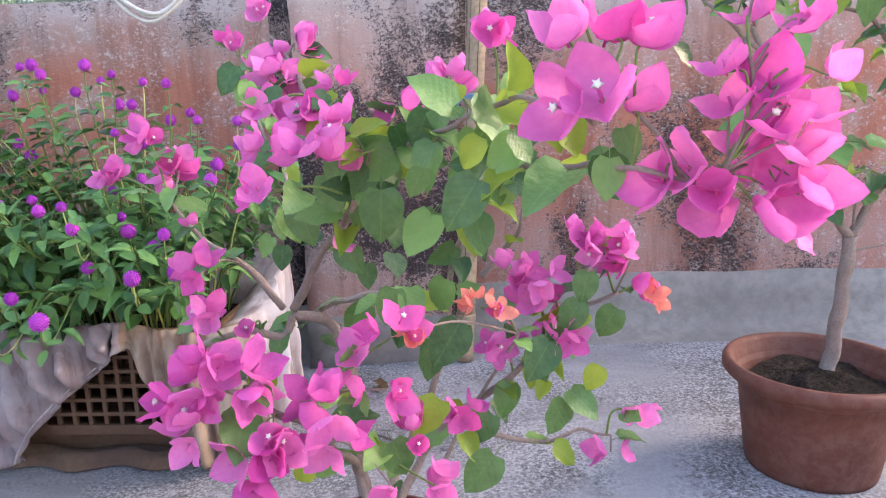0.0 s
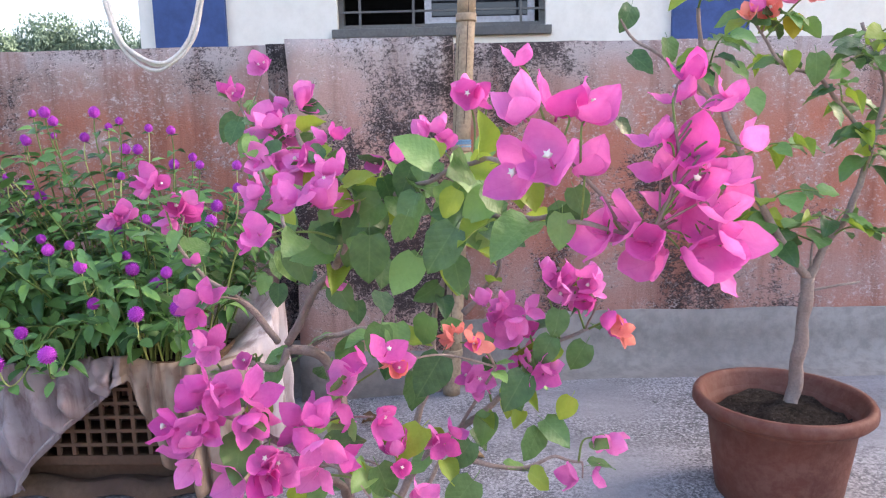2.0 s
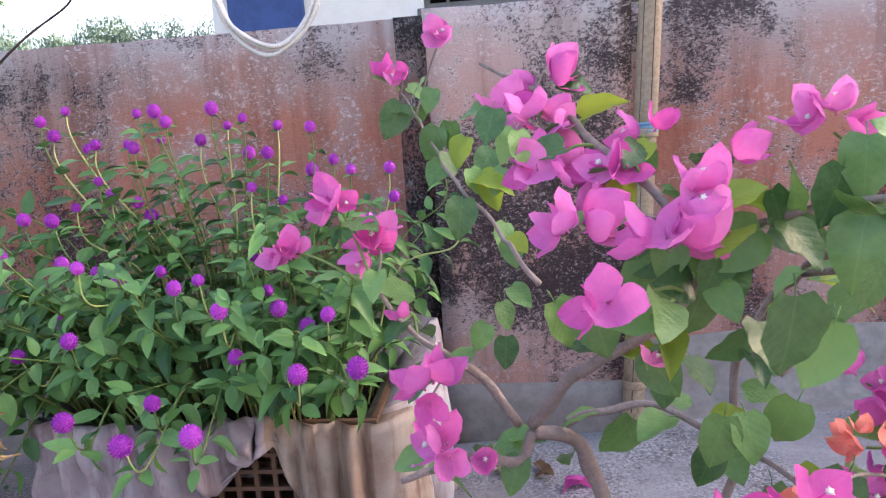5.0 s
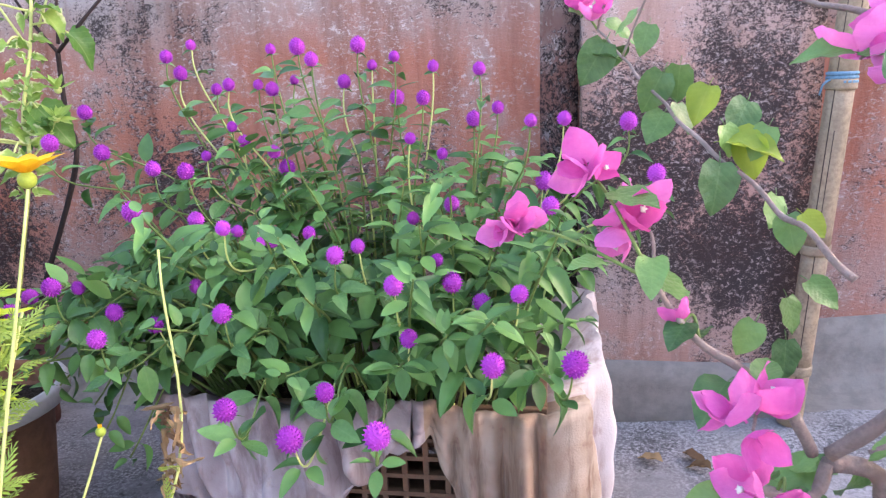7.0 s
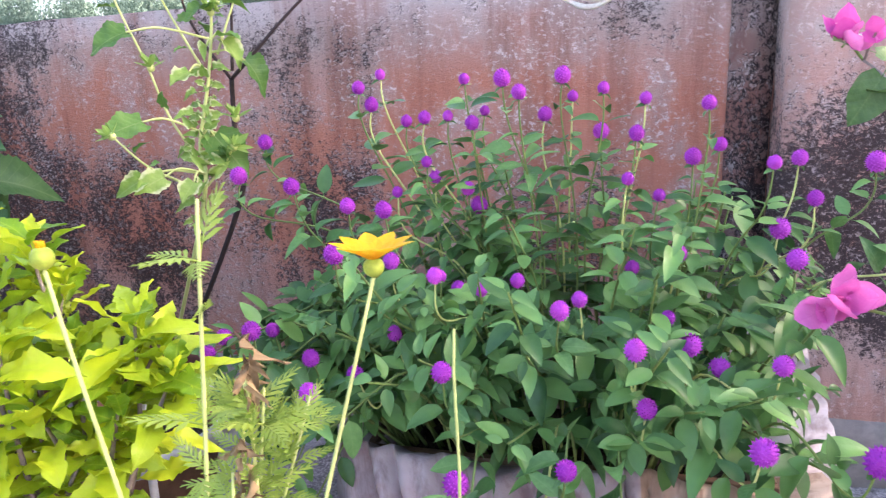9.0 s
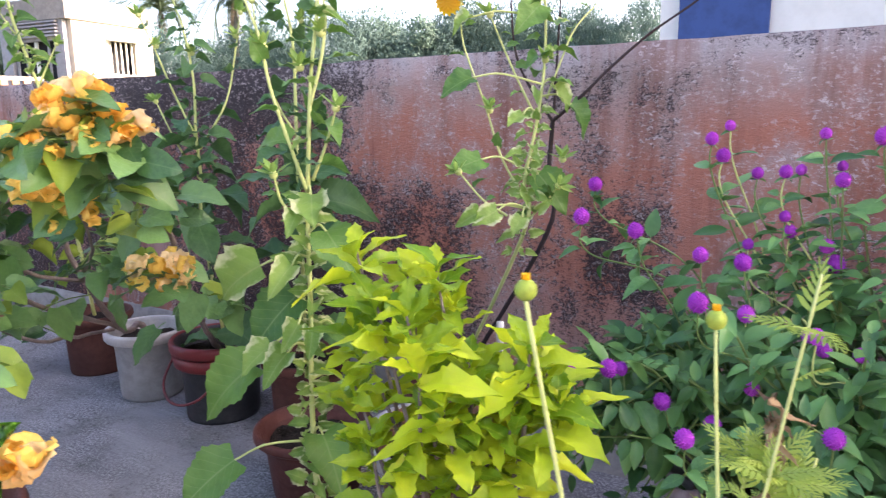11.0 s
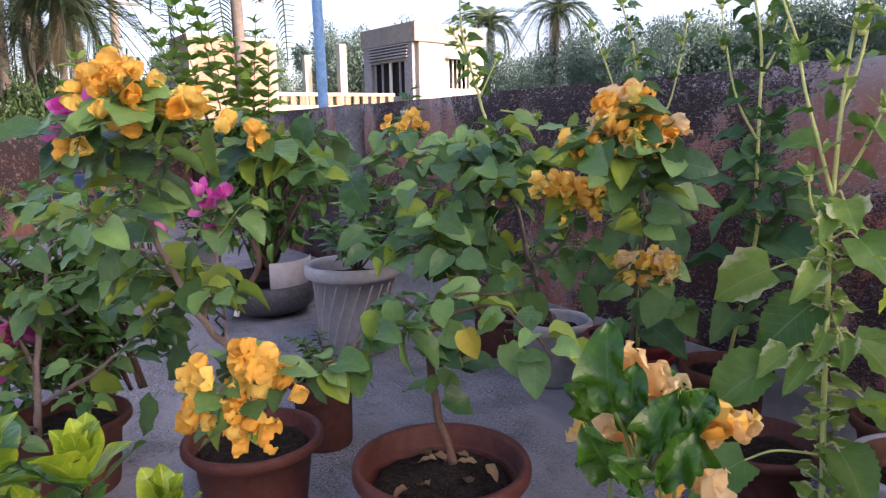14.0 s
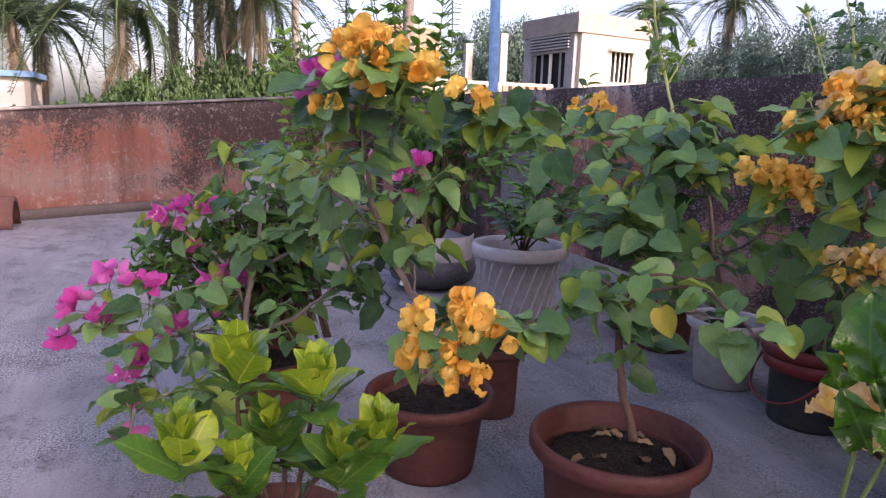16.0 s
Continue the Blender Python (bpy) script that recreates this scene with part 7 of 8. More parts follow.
bush("dense glossy-leaved bush behind the magenta flowers", (-2.95, 0.24, 0.16), [(-3.135, -0.195, 0.055)][0], [(-3.138, 0.329, 0.586)][0], "glossy", 0.060, 820, 37, 40)
soft_shrub("upright leafy shrub with bright green shoot tips", (-3.0, 0.32, 0.16), [(-3.118, 0.155, 0.685), (-3.124, 0.260, 0.653), (-3.040, 0.183, 0.627), (-3.176, 0.121, 0.632), (-3.151, 0.232, 0.733), (-2.994, 0.284, 0.600)], "glossy", 0.075, 16, 38)
# dried flower spray
dry = thing("dried_spray", "dried brown flower spray on a thin stem", "plant", (-2.5, 0.3, 0.3), "potted plants")
part("stem", tube([(-2.511, 0.303, 0.412), (-2.474, 0.243, 0.545), (-2.439, 0.209, 0.687)], 0.003, 0.002, 6), stalk, dry)
for k in range(26):
    c = Vector([(-2.442, 0.206, 0.698)][0]) + rand_dir() * 0.028
    place("dry_bract", LEAF["dry"][k % 3], aim(c, rand_dir(), rand_dir(), 0.018), dry)

# variegated shrub in the foreground
VT = [(-1.969, -0.007, 0.474), (-1.945, 0.090, 0.442), (-1.916, -0.078, 0.393), (-1.918, 0.173, 0.363), (-1.974, 0.035, 0.365), (-1.897, 0.110, 0.351), (-1.912, -0.014, 0.340)]
vs = soft_shrub("variegated shrub with lime-yellow young leaves above dark green ones", (-2.02, 0.04, 0.17), VT, "glossy", 0.04, 3, 41, upright=0.9, start=0.35, name="variegated_shrub")
rv = random.Random(42)
for i, tip in enumerate(VT):
    c = Vector(tip)
    lime = i < 4
    for k in range(12):
        a = k * 2.4 + i
        rise = 2.8 - k * 0.22
        o = Vector((math.cos(a), math.sin(a), rise))
        size = (0.044 + 0.0045 * k) * rv.uniform(0.85, 1.15)
        kind = ("lime" if k < 9 else "varieg") if lime else ("lime" if k < 4 else "varieg")
        grow_leaf(kind, c + Vector((0, 0, 0.02 - 0.006 * k)), o, size, vs, up=Vector((-math.cos(a), -math.sin(a), 0.6)), r=rv)

# glossy curled shrub with cream flowers
CF = [(-1.472, 0.487, 0.597, 0.015, 4), (-1.459, 0.502, 0.587, 0.010, 2), (-1.468, 0.446, 0.555, 0.012, 3), (-1.447, 0.456, 0.552, 0.010, 2), (-1.421, 0.540, 0.545, 0.017, 4), (-1.418, 0.548, 0.554, 0.010, 2), (-1.429, 0.518, 0.504, 0.015, 3), (-1.479, 0.447, 0.556, 0.009, 1)]
gs = soft_shrub("shrub with curled dark glossy leaves and cream-orange flowers", (-1.46, 0.47, 0.17), [(-1.462, 0.451, 0.548), (-1.440, 0.482, 0.552), (-1.436, 0.450, 0.539), (-1.428, 0.491, 0.524)], "croton", 0.03, 0, 43, flowers=CF, name="glossy_shrub", r0=0.004, mat=stalk)
rg = random.Random(45)
CROOT = Vector([(-1.438, 0.460, 0.524)][0])
for q in [(-1.443, 0.415, 0.629, 0.032, 0), (-1.441, 0.444, 0.600, 0.026, 0), (-1.425, 0.495, 0.582, 0.033, 0), (-1.453, 0.510, 0.592, 0.023, 0), (-1.429, 0.400, 0.570, 0.030, 0), (-1.415, 0.440, 0.586, 0.023, 0), (-1.406, 0.460, 0.553, 0.023, 0), (-1.399, 0.405, 0.565, 0.021, 0), (-1.417, 0.512, 0.547, 0.022, 0), (-1.469, 0.421, 0.594, 0.023, 0), (-1.425, 0.513, 0.585, 0.021, 0)]:
    tip, size = Vector(q[:3]), q[3] * 1.95
    along = (tip - CROOT)
    along = along.normalized() + Vector((0, 0, 0.35)) + rand_dir(rg) * 0.12
    along.normalize()
    foot = tip - along * size * 0.55
    ob = place("leaf", LEAF["croton"][rg.randrange(4)], aim(foot, along, Vector((0.62, -0.75, 0.3)) + rand_dir(rg) * 0.45, size, rg.uniform(-0.4, 0.4)), gs)
    part("leaf_stalk", tube([CROOT, CROOT.lerp(foot, 0.6) + Vector((0, 0, 0.006)), foot], 0.0022, 0.0014, 6), stalk, gs)

# orange bougainvilleas by the parapet
lo1 = [([(-2.70, 1.55, 0.16), (-2.66, 1.50, 0.24)] + [(-2.485, 1.333, 0.294), (-2.429, 1.203, 0.467), (-2.387, 1.131, 0.612), (-2.436, 1.101, 0.737), (-2.520, 1.093, 0.806)], 0.010, 0.003), ([(-2.485, 1.333, 0.294), (-2.494, 1.102, 0.425), (-2.538, 0.994, 0.552), (-2.738, 1.014, 0.669), (-2.842, 1.079, 0.792)], 0.007, 0.002), ([(-2.429, 1.203, 0.467), (-2.167, 1.080, 0.585), (-2.024, 0.961, 0.690)], 0.005, 0.002), ([(-2.427, 1.201, 0.453), (-2.364, 0.976, 0.560), (-2.396, 0.970, 0.691), (-2.468, 0.989, 0.795)], 0.005, 0.002), ([(-2.458, 1.288, 0.308), (-2.311, 0.999, 0.390), (-2.307, 0.874, 0.528), (-2.333, 0.848, 0.565)], 0.005, 0.002)]
bougainvillea("orange bougainvillea with dense heart-shaped leaves by the parapet", (-2.70, 1.55, 0.16), lo1,
              [(-2.870, 1.049, 0.822, 0.043, 4), (-2.839, 1.098, 0.840, 0.046, 4), (-2.820, 1.121, 0.832, 0.030, 2), (-2.819, 1.102, 0.762, 0.023, 2), (-2.543, 1.221, 0.767, 0.037, 3), (-2.571, 1.185, 0.772, 0.021, 2), (-2.407, 1.122, 0.674, 0.025, 3), (-2.041, 0.912, 0.714, 0.030, 4), (-2.017, 0.939, 0.697, 0.032, 5), (-1.988, 0.962, 0.698, 0.027, 4), (-2.003, 0.949, 0.666, 0.028, 4)],
              ("orange",), 400, 0.068, 0.026, [(-2.551, 0.756, 0.675, 0.053, 0), (-2.583, 0.740, 0.767, 0.050, 0), (-2.467, 0.856, 0.628, 0.045, 0), (-2.314, 0.880, 0.583, 0.045, 0), (-2.496, 1.032, 0.780, 0.048, 0), (-2.521, 0.990, 0.753, 0.039, 0), (-2.270, 0.940, 0.588, 0.045, 0), (-2.248, 0.954, 0.533, 0.042, 0), (-2.184, 1.012, 0.434, 0.037, 0), (-2.084, 1.068, 0.457, 0.038, 0), (-2.014, 1.064, 0.406, 0.039, 0), (-2.738, 0.714, 0.813, 0.048, 0)], seed=51, star=0.02, spread=0.10, dens=1.6)
lo2 = [([(-2.39, 1.56, 0.18)] + [(-2.220, 1.365, 0.345), (-2.066, 1.204, 0.546), (-1.937, 1.069, 0.656), (-1.844, 0.916, 0.752), (-1.833, 0.877, 0.798)], 0.008, 0.003), ([(-2.216, 1.371, 0.345), (-2.053, 1.201, 0.473), (-1.943, 1.077, 0.534)], 0.004, 0.002)]
bougainvillea("orange bougainvillea with large flower heads in the pail", (-2.39, 1.56, 0.19), lo2,
              [(-1.843, 0.861, 0.855, 0.030, 5), (-1.825, 0.886, 0.855, 0.030, 5), (-1.842, 0.854, 0.821, 0.027, 4), (-1.825, 0.874, 0.811, 0.035, 6), (-1.801, 0.906, 0.811, 0.032, 6), (-1.787, 0.923, 0.806, 0.020, 3), (-1.866, 0.811, 0.789, 0.016, 2), (-1.844, 0.839, 0.782, 0.023, 4), (-1.802, 0.882, 0.790, 0.025, 4), (-1.955, 1.036, 0.565, 0.015, 2), (-1.926, 1.078, 0.575, 0.026, 4), (-1.916, 1.081, 0.538, 0.024, 4), (-1.953, 1.031, 0.539, 0.013, 1)],
              ("orange", "orange", "orange", "cream"), 60, 0.070, 0.027, [(-2.004, 1.173, 0.443, 0.041, 0), (-1.990, 1.269, 0.411, 0.042, 0), (-1.962, 1.187, 0.586, 0.039, 0), (-2.005, 1.049, 0.607, 0.036, 0)], seed=52, star=0.02, spread=0.06, dens=1.5)
bush("dense dark shrub with narrow leaves in the tub", (TB[0], TB[1], 0.2), [(-4.332, 0.907, 0.381)][0], [(-3.764, 1.393, 0.878)][0], "glossy", 0.085, 620, 53, 30)
fresh_leaf = leafy("fresh_green_leaf", (0.08, 0.20, 0.028), (0.24, 0.40, 0.065), (0.24, 0.38, 0.10), 0.32, 0.35)
LEAF["fresh"] = leaf_set("leaf", fresh_leaf, oval, fold=0.25, droop=0.25, stalk=0.08)
soft_shrub("tall shrub with bright green upright shoots", (-4.2, 1.10, 0.2), [(-4.22, 0.86, 1.45), (-4.18, 0.78, 1.36), (-4.25, 0.92, 1.33), (-4.20, 0.70, 1.24), (-4.15, 1.11, 1.31), (-4.22, 1.02, 1.23), (-4.12, 1.15, 1.17), (-4.18, 1.08, 1.12), (-4.22, 0.80, 1.12)], "fresh", 0.080, 54, 54, start=0.40, name="tall_shrub", upright=0.6, mass=fresh_foliage)
soft_shrub("bare-stemmed shrub with small dark leaves", (-4.16, 1.06, 0.2), [(-4.20, 0.58, 1.42), (-4.22, 0.55, 1.27)], "glossy", 0.055, 16, 59, start=0.5, r0=0.004, name="thin_shrub")
soft_shrub("leafy shrub with bright green shoots beside the tub", (-4.35, 0.62, 0.2), [(-4.2, 0.40, 1.13), (-4.2, 0.50, 1.16), (-4.25, 0.59, 1.09), (-4.15, 0.36, 1.02), (-4.25, 0.46, 0.98), (-4.1, 0.62, 0.96)], "fresh", 0.082, 42, 60, start=0.35, upright=0.6, mass=fresh_foliage)
pot("plastic_pot", "grey plastic pot of a leafy shrub beside the tub", (-4.35, 0.62, 0.0), 0.13, 0.10, 0.24, grey_plastic)
soft_shrub("spreading dark green shrub in the ribbed bucket", (-3.42, 1.18, 0.29), [(-3.194, 1.055, 0.585), (-3.207, 1.138, 0.636), (-3.151, 1.179, 0.521), (-3.218, 1.001, 0.511), (-3.122, 1.230, 0.558), (-3.066, 1.029, 0.487), (-3.643, 1.589, 0.992)], "glossy", 0.085, 22, 55, start=0.3)
soft_shrub("fine-leaved green herb in a small pot", (-2.72, 0.73, 0.18), [(-2.785, 0.668, 0.287), (-2.714, 0.679, 0.287), (-2.743, 0.730, 0.300), (-2.698, 0.693, 0.258), (-2.766, 0.768, 0.248), (-2.722, 0.656, 0.244)], "glossy", 0.028, 14, 56, start=0.3, r0=0.003)
soft_shrub("leafy plant in the far pale pot", (-5.05, 1.02, 0.22), [(-5.030, 1.024, 0.377), (-5.118, 0.949, 0.436), (-4.965, 1.081, 0.348), (-5.203, 1.026, 0.512)], "glossy", 0.09, 12, 57)


def sunflower(label, stem, side, kind, leaf, n, seed, r0=0.0052, mat=stalk_pale, start=0.05, name="sunflower_plant", bloom=None, large=(), small=3, buds=()):
    """A tall branching sunflower: stout stem, toothed heart-shaped leaves on long pale stalks, small leaves, leafy buds."""
    r = random.Random(seed)
    base = stem[0]
    plant = thing(name, label, "plant", base, "potted plants")
    lines = [smooth_line(stem, 10)]
    part("stem", tube_into(bmesh.new(), lines[0], r0, r0 * 0.45, 8, 0.1), mat, plant)
    for pts in side:
        lines.append(smooth_line(pts, 8))
        part("side_shoot", tube_into(bmesh.new(), lines[-1], r0 * 0.6, r0 * 0.3, 6, 0.1), mat, plant)
    for k in range(n):
        t = start + (1 - start) * k / n
        line = lines[0]
        p = line[min(len(line) - 1, int(t * len(line)))]
        a = k * 2.4 + seed
        o = Vector((math.cos(a), math.sin(a), 0.35 - 0.45 * (1 - t)))
        s = leaf * (1.15 - 0.92 * t) * r.uniform(0.75, 1.15)
        if not large or t > 0.6:
            grow_leaf(kind, p + o.normalized() * s * 0.5, o, s, plant, r=r)
        for q in range(small if t < 0.52 else (1 if k % 3 == 0 else 0)):
            o2 = Vector((math.cos(a + 1 + q * 1.3), math.sin(a + 1 + q * 1.3), r.uniform(-0.2, 0.8)))
            grow_leaf("sunpale" if kind == "sun" else kind, p + o2 * r.uniform(0.006, 0.02), o2, leaf * r.uniform(0.20, 0.38), plant, r=r, up=Vector((0.4, -0.8, 0.6)))
    for lx, ly, lz, rad, pale in large:
        c = Vector((lx, ly, lz))
        q = near_on(lines[:1], c + Vector((0, 0, 0.02)))
        away = (c - q)
        size = rad * 2.1
        along = away.normalized() + Vector((0.0, -0.15, -0.35 + r.uniform(-0.1, 0.1)))
        along.normalize()
        foot = c - along * size * 0.42
        part("leaf_stalk", tube([q, q.lerp(foot, 0.6) + Vector((0, 0, 0.012)), foot], 0.0024, 0.0017, 5), stalk_pale, plant)
        me = LEAF["sunpale" if pale else kind]
        place("leaf", me[r.randrange(3)], aim(foot, along, Vector((0.55, -0.6, 0.75)) + rand_dir(r) * 0.3, size), plant)
    for line in lines[1:]:
        for t in (0.3, 0.5, 0.7, 0.85):
            p = line[int(t * (len(line) - 1))]
            o = rand_dir(r)
            o.z = abs(o.z) * 0.6
            grow_leaf(kind, p + o * 0.01, o, leaf * 0.34 * r.uniform(0.5, 1.1), plant, r=r)
    ends = [(line[-1], (line[-1] - line[-4]).normalized()) for line in lines] + [(Vector(b), Vector((0.1, -0.2, 1)).normalized()) for b in buds]
    for c, d in ends:
        # leafy bud: narrow pointed bracts round a small green head
        hb = bmesh.new()
        bmesh.ops.create_uvsphere(hb, u_segments=10, v_segments=6, radius=0.007)
        bmesh.ops.translate(hb, verts=hb.verts, vec=c)
        bud = part("bud", hb, stalk_pale, plant)
        for q in range(9):
            a = q * 0.7
            o = d * (0.9 if q % 2 else 0.3) + Matrix.Rotation(a, 3, d) @ d.orthogonal().normalized() * 0.8
            place("bract", LEAF["sepal"][q % 2], aim(c + o * 0.003, o, d, r.uniform(0.02, 0.034)), bud)
    if bloom:
        c = Vector(bloom)
        for q in range(12):
            a = q * 0.5236
            o = Vector((math.cos(a), 0.15, math.sin(a) * 0.8 - 0.5))
            place("petal", LEAF_PETAL, aim(c, o, Vector((0, -1, 0.2)), 0.035), plant, "yellow petal")
    return plant


LEAF_PETAL = finish(blade(oval, rows=6, fold=0.15, droop=0.1), "petal", yellow_petal)
h1 = [(-1.575, 1.048, 0.275), (-1.590, 1.064, 0.393), (-1.608, 1.091, 0.517), (-1.622, 1.109, 0.646), (-1.632, 1.130, 0.774), (-1.639, 1.154, 0.903), (-1.640, 1.183, 1.031), (-1.645, 1.197, 1.105)]
H1L = [(-1.725, 1.047, 0.574, 0.050, 1), (-1.548, 1.089, 0.636, 0.041, 0), (-1.645, 1.048, 0.520, 0.050, 0), (-1.677, 0.974, 0.429, 0.051, 0), (-1.546, 1.119, 0.479, 0.041, 0), (-1.657, 0.909, 0.306, 0.047, 0), (-1.523, 1.025, 0.330, 0.042, 0), (-1.582, 1.075, 0.697, 0.035, 1), (-1.613, 1.039, 0.593, 0.025, 1), (-1.594, 0.999, 0.468, 0.026, 1), (-1.632, 0.996, 0.474, 0.027, 1), (-1.521, 1.096, 0.400, 0.036, 0), (-1.573, 1.013, 0.514, 0.023, 1), (-1.545, 1.022, 0.508, 0.019, 1), (-1.600, 1.055, 0.677, 0.021, 1)]
sunflower("tall pale-green sunflower with long-stalked toothed leaves", [(-1.585, 1.07, 0.13)] + h1, [[(-1.628, 1.119, 0.710), (-1.644, 1.098, 0.793), (-1.665, 1.087, 0.874), (-1.683, 1.089, 0.946), (-1.699, 1.086, 0.990), (-1.723, 1.081, 1.053)], [(-1.623, 1.127, 0.729), (-1.592, 1.126, 0.785), (-1.571, 1.130, 0.842)], [(-1.624, 1.111, 0.664), (-1.628, 1.063, 0.697), (-1.629, 1.047, 0.744)], [(-1.636, 1.144, 0.848), (-1.622, 1.159, 0.920), (-1.623, 1.175, 0.993), (-1.641, 1.176, 1.057)]], "sun", 0.10, 30, 61, start=0.08, large=H1L, small=5, buds=[(-1.679, 1.090, 0.937), (-1.647, 1.136, 0.907), (-1.626, 1.165, 0.961)])
h2 = [(-1.406, 1.460, 0.602), (-1.411, 1.479, 0.705), (-1.401, 1.513, 0.819), (-1.399, 1.541, 0.932), (-1.408, 1.563, 1.056), (-1.413, 1.578, 1.138)]
sunflower("branching sunflower close to the parapet with small leaves", [(-1.68, 1.63, 0.16)] + h2, [[(-1.415, 1.471, 0.685), (-1.451, 1.458, 0.757), (-1.482, 1.455, 0.850), (-1.523, 1.447, 0.963), (-1.534, 1.458, 1.046)], [(-1.401, 1.513, 0.819), (-1.449, 1.498, 0.922), (-1.488, 1.488, 1.015)], [(-1.390, 1.532, 0.860), (-1.374, 1.562, 0.932), (-1.356, 1.591, 0.994), (-1.314, 1.639, 1.056)], [(-1.423, 1.429, 0.646), (-1.447, 1.379, 0.680), (-1.475, 1.341, 0.732)], [(-1.408, 1.463, 0.623), (-1.370, 1.478, 0.666), (-1.340, 1.471, 0.700)]], "sun", 0.080, 30, 62, r0=0.0042, start=0.15, small=4, large=[(-1.358, 1.481, 0.696, 0.041, 0), (-1.519, 1.421, 0.891, 0.031, 0), (-1.473, 1.372, 0.745, 0.034, 0), (-1.417, 1.520, 1.017, 0.035, 0), (-1.331, 1.560, 0.829, 0.031, 0), (-1.428, 1.362, 0.654, 0.026, 1), (-1.384, 1.394, 0.639, 0.022, 1), (-1.451, 1.343, 0.654, 0.020, 1), (-1.360, 1.532, 0.869, 0.025, 1), (-1.419, 1.460, 0.824, 0.021, 1), (-1.523, 1.443, 1.003, 0.019, 1)], buds=[(-1.337, 1.484, 0.749), (-1.394, 1.532, 0.931), (-1.469, 1.450, 0.839)], bloom=[(-1.569, 1.469, 1.051)][0])
h3 = [(-1.945, 1.440, 0.580), (-1.960, 1.454, 0.697), (-1.975, 1.474, 0.841), (-1.992, 1.494, 0.997), (-2.021, 1.497, 1.127), (-2.035, 1.502, 1.205)]
sunflower("tall sunflower by the parapet, shade coloured into its leaves", [(-2.12, 1.62, 0.17)] + h3, [[(-1.969, 1.467, 0.788), (-2.012, 1.446, 0.880), (-2.044, 1.443, 0.998), (-2.063, 1.445, 1.089)], [(-1.982, 1.488, 0.932), (-1.963, 1.530, 1.022), (-1.964, 1.551, 1.113)]], "sundark", 0.11, 40, 63, start=0.05, small=3, buds=[(-2.048, 1.438, 0.998), (-1.984, 1.515, 1.048)])
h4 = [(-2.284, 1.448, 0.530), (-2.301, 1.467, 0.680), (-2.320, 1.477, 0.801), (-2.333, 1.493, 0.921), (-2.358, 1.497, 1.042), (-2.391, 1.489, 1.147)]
sunflower("tall sunflower by the parapet, shade coloured into its leaves", [(-2.42, 1.64, 0.0)] + h4, [[(-2.318, 1.475, 0.786), (-2.362, 1.456, 0.892), (-2.408, 1.440, 1.013), (-2.438, 1.428, 1.088)], [(-2.309, 1.477, 0.756), (-2.274, 1.541, 0.875), (-2.268, 1.580, 1.010), (-2.267, 1.602, 1.100)], [(-2.303, 1.465, 0.680), (-2.349, 1.441, 0.771), (-2.393, 1.422, 0.877)]], "sundark", 0.11, 40, 64, start=0.05, small=3, buds=[(-2.403, 1.445, 1.013), (-2.342, 1.502, 0.996), (-2.271, 1.584, 1.040)])
h5 = [(-2.958, 1.479, 0.781), (-2.993, 1.475, 0.913), (-3.043, 1.461, 1.063), (-3.076, 1.455, 1.175), (-3.097, 1.466, 1.306), (-3.092, 1.489, 1.381)]
sunflower("bare-stemmed sunflower rising above the parapet", [(-3.05, 1.60, 0.17)] + h5, [[(-3.001, 1.471, 0.931), (-2.976, 1.528, 1.062)], [(-3.043, 1.461, 1.063), (-3.094, 1.433, 1.157)], [(-2.943, 1.520, 0.893), (-2.821, 1.566, 0.872)]], "sun", 0.085, 22, 65, r0=0.006, start=0.40)
# thin dark twig tree behind
tw = thing("bare_twig", "bare dark twig forking above the parapet", "twig", (-1.42, 1.62, 0.17))
part("trunk", tube([(-1.68, 1.66, 0.16)] + [(-1.408, 1.579, 0.584), (-1.405, 1.582, 0.699), (-1.396, 1.578, 0.817)], 0.0055, 0.0045, 8, 0.15), dark_twig, tw)
part("branch", tube([(-1.396, 1.578, 0.817), (-1.333, 1.567, 0.864), (-1.285, 1.583, 0.914), (-1.219, 1.600, 0.972), (-1.142, 1.623, 1.027), (-1.119, 1.619, 1.052)], 0.0038, 0.0016, 7, 0.15), dark_twig, tw)
part("branch", tube([(-1.396, 1.578, 0.817), (-1.447, 1.575, 0.889), (-1.475, 1.572, 0.955), (-1.491, 1.585, 1.055), (-1.491, 1.594, 1.099)], 0.0034, 0.0014, 7, 0.15), dark_twig, tw)
part("branch", tube([(-1.395, 1.582, 0.833), (-1.402, 1.609, 0.921), (-1.405, 1.627, 1.010), (-1.407, 1.643, 1.087)], 0.0034, 0.0014, 7, 0.15), dark_twig, tw)

# golden shrub: a main head and a smaller one on a bare stalk
GS = [(-1.437, 0.999, 0.651), (-1.321, 1.012, 0.637), (-1.382, 0.965, 0.596), (-1.269, 1.028, 0.580), (-1.329, 0.955, 0.589), (-1.316, 1.042, 0.580), (-1.425, 0.983, 0.542), (-1.348, 0.928, 0.542), (-1.291, 0.925, 0.549), (-1.260, 0.985, 0.531), (-1.406, 0.947, 0.485), (-1.315, 0.905, 0.493), (-1.260, 0.924, 0.494), (-1.240, 1.015, 0.476), (-1.362, 0.917, 0.430), (-1.283, 0.905, 0.438), (-1.239, 0.965, 0.428), (-1.323, 0.914, 0.392), (-1.376, 1.029, 0.619), (-1.461, 1.002, 0.579)]
GS2 = [(-1.184, 1.000, 0.560), (-1.168, 1.012, 0.525), (-1.205, 0.985, 0.515), (-1.150, 1.005, 0.495), (-1.188, 0.965, 0.480)]
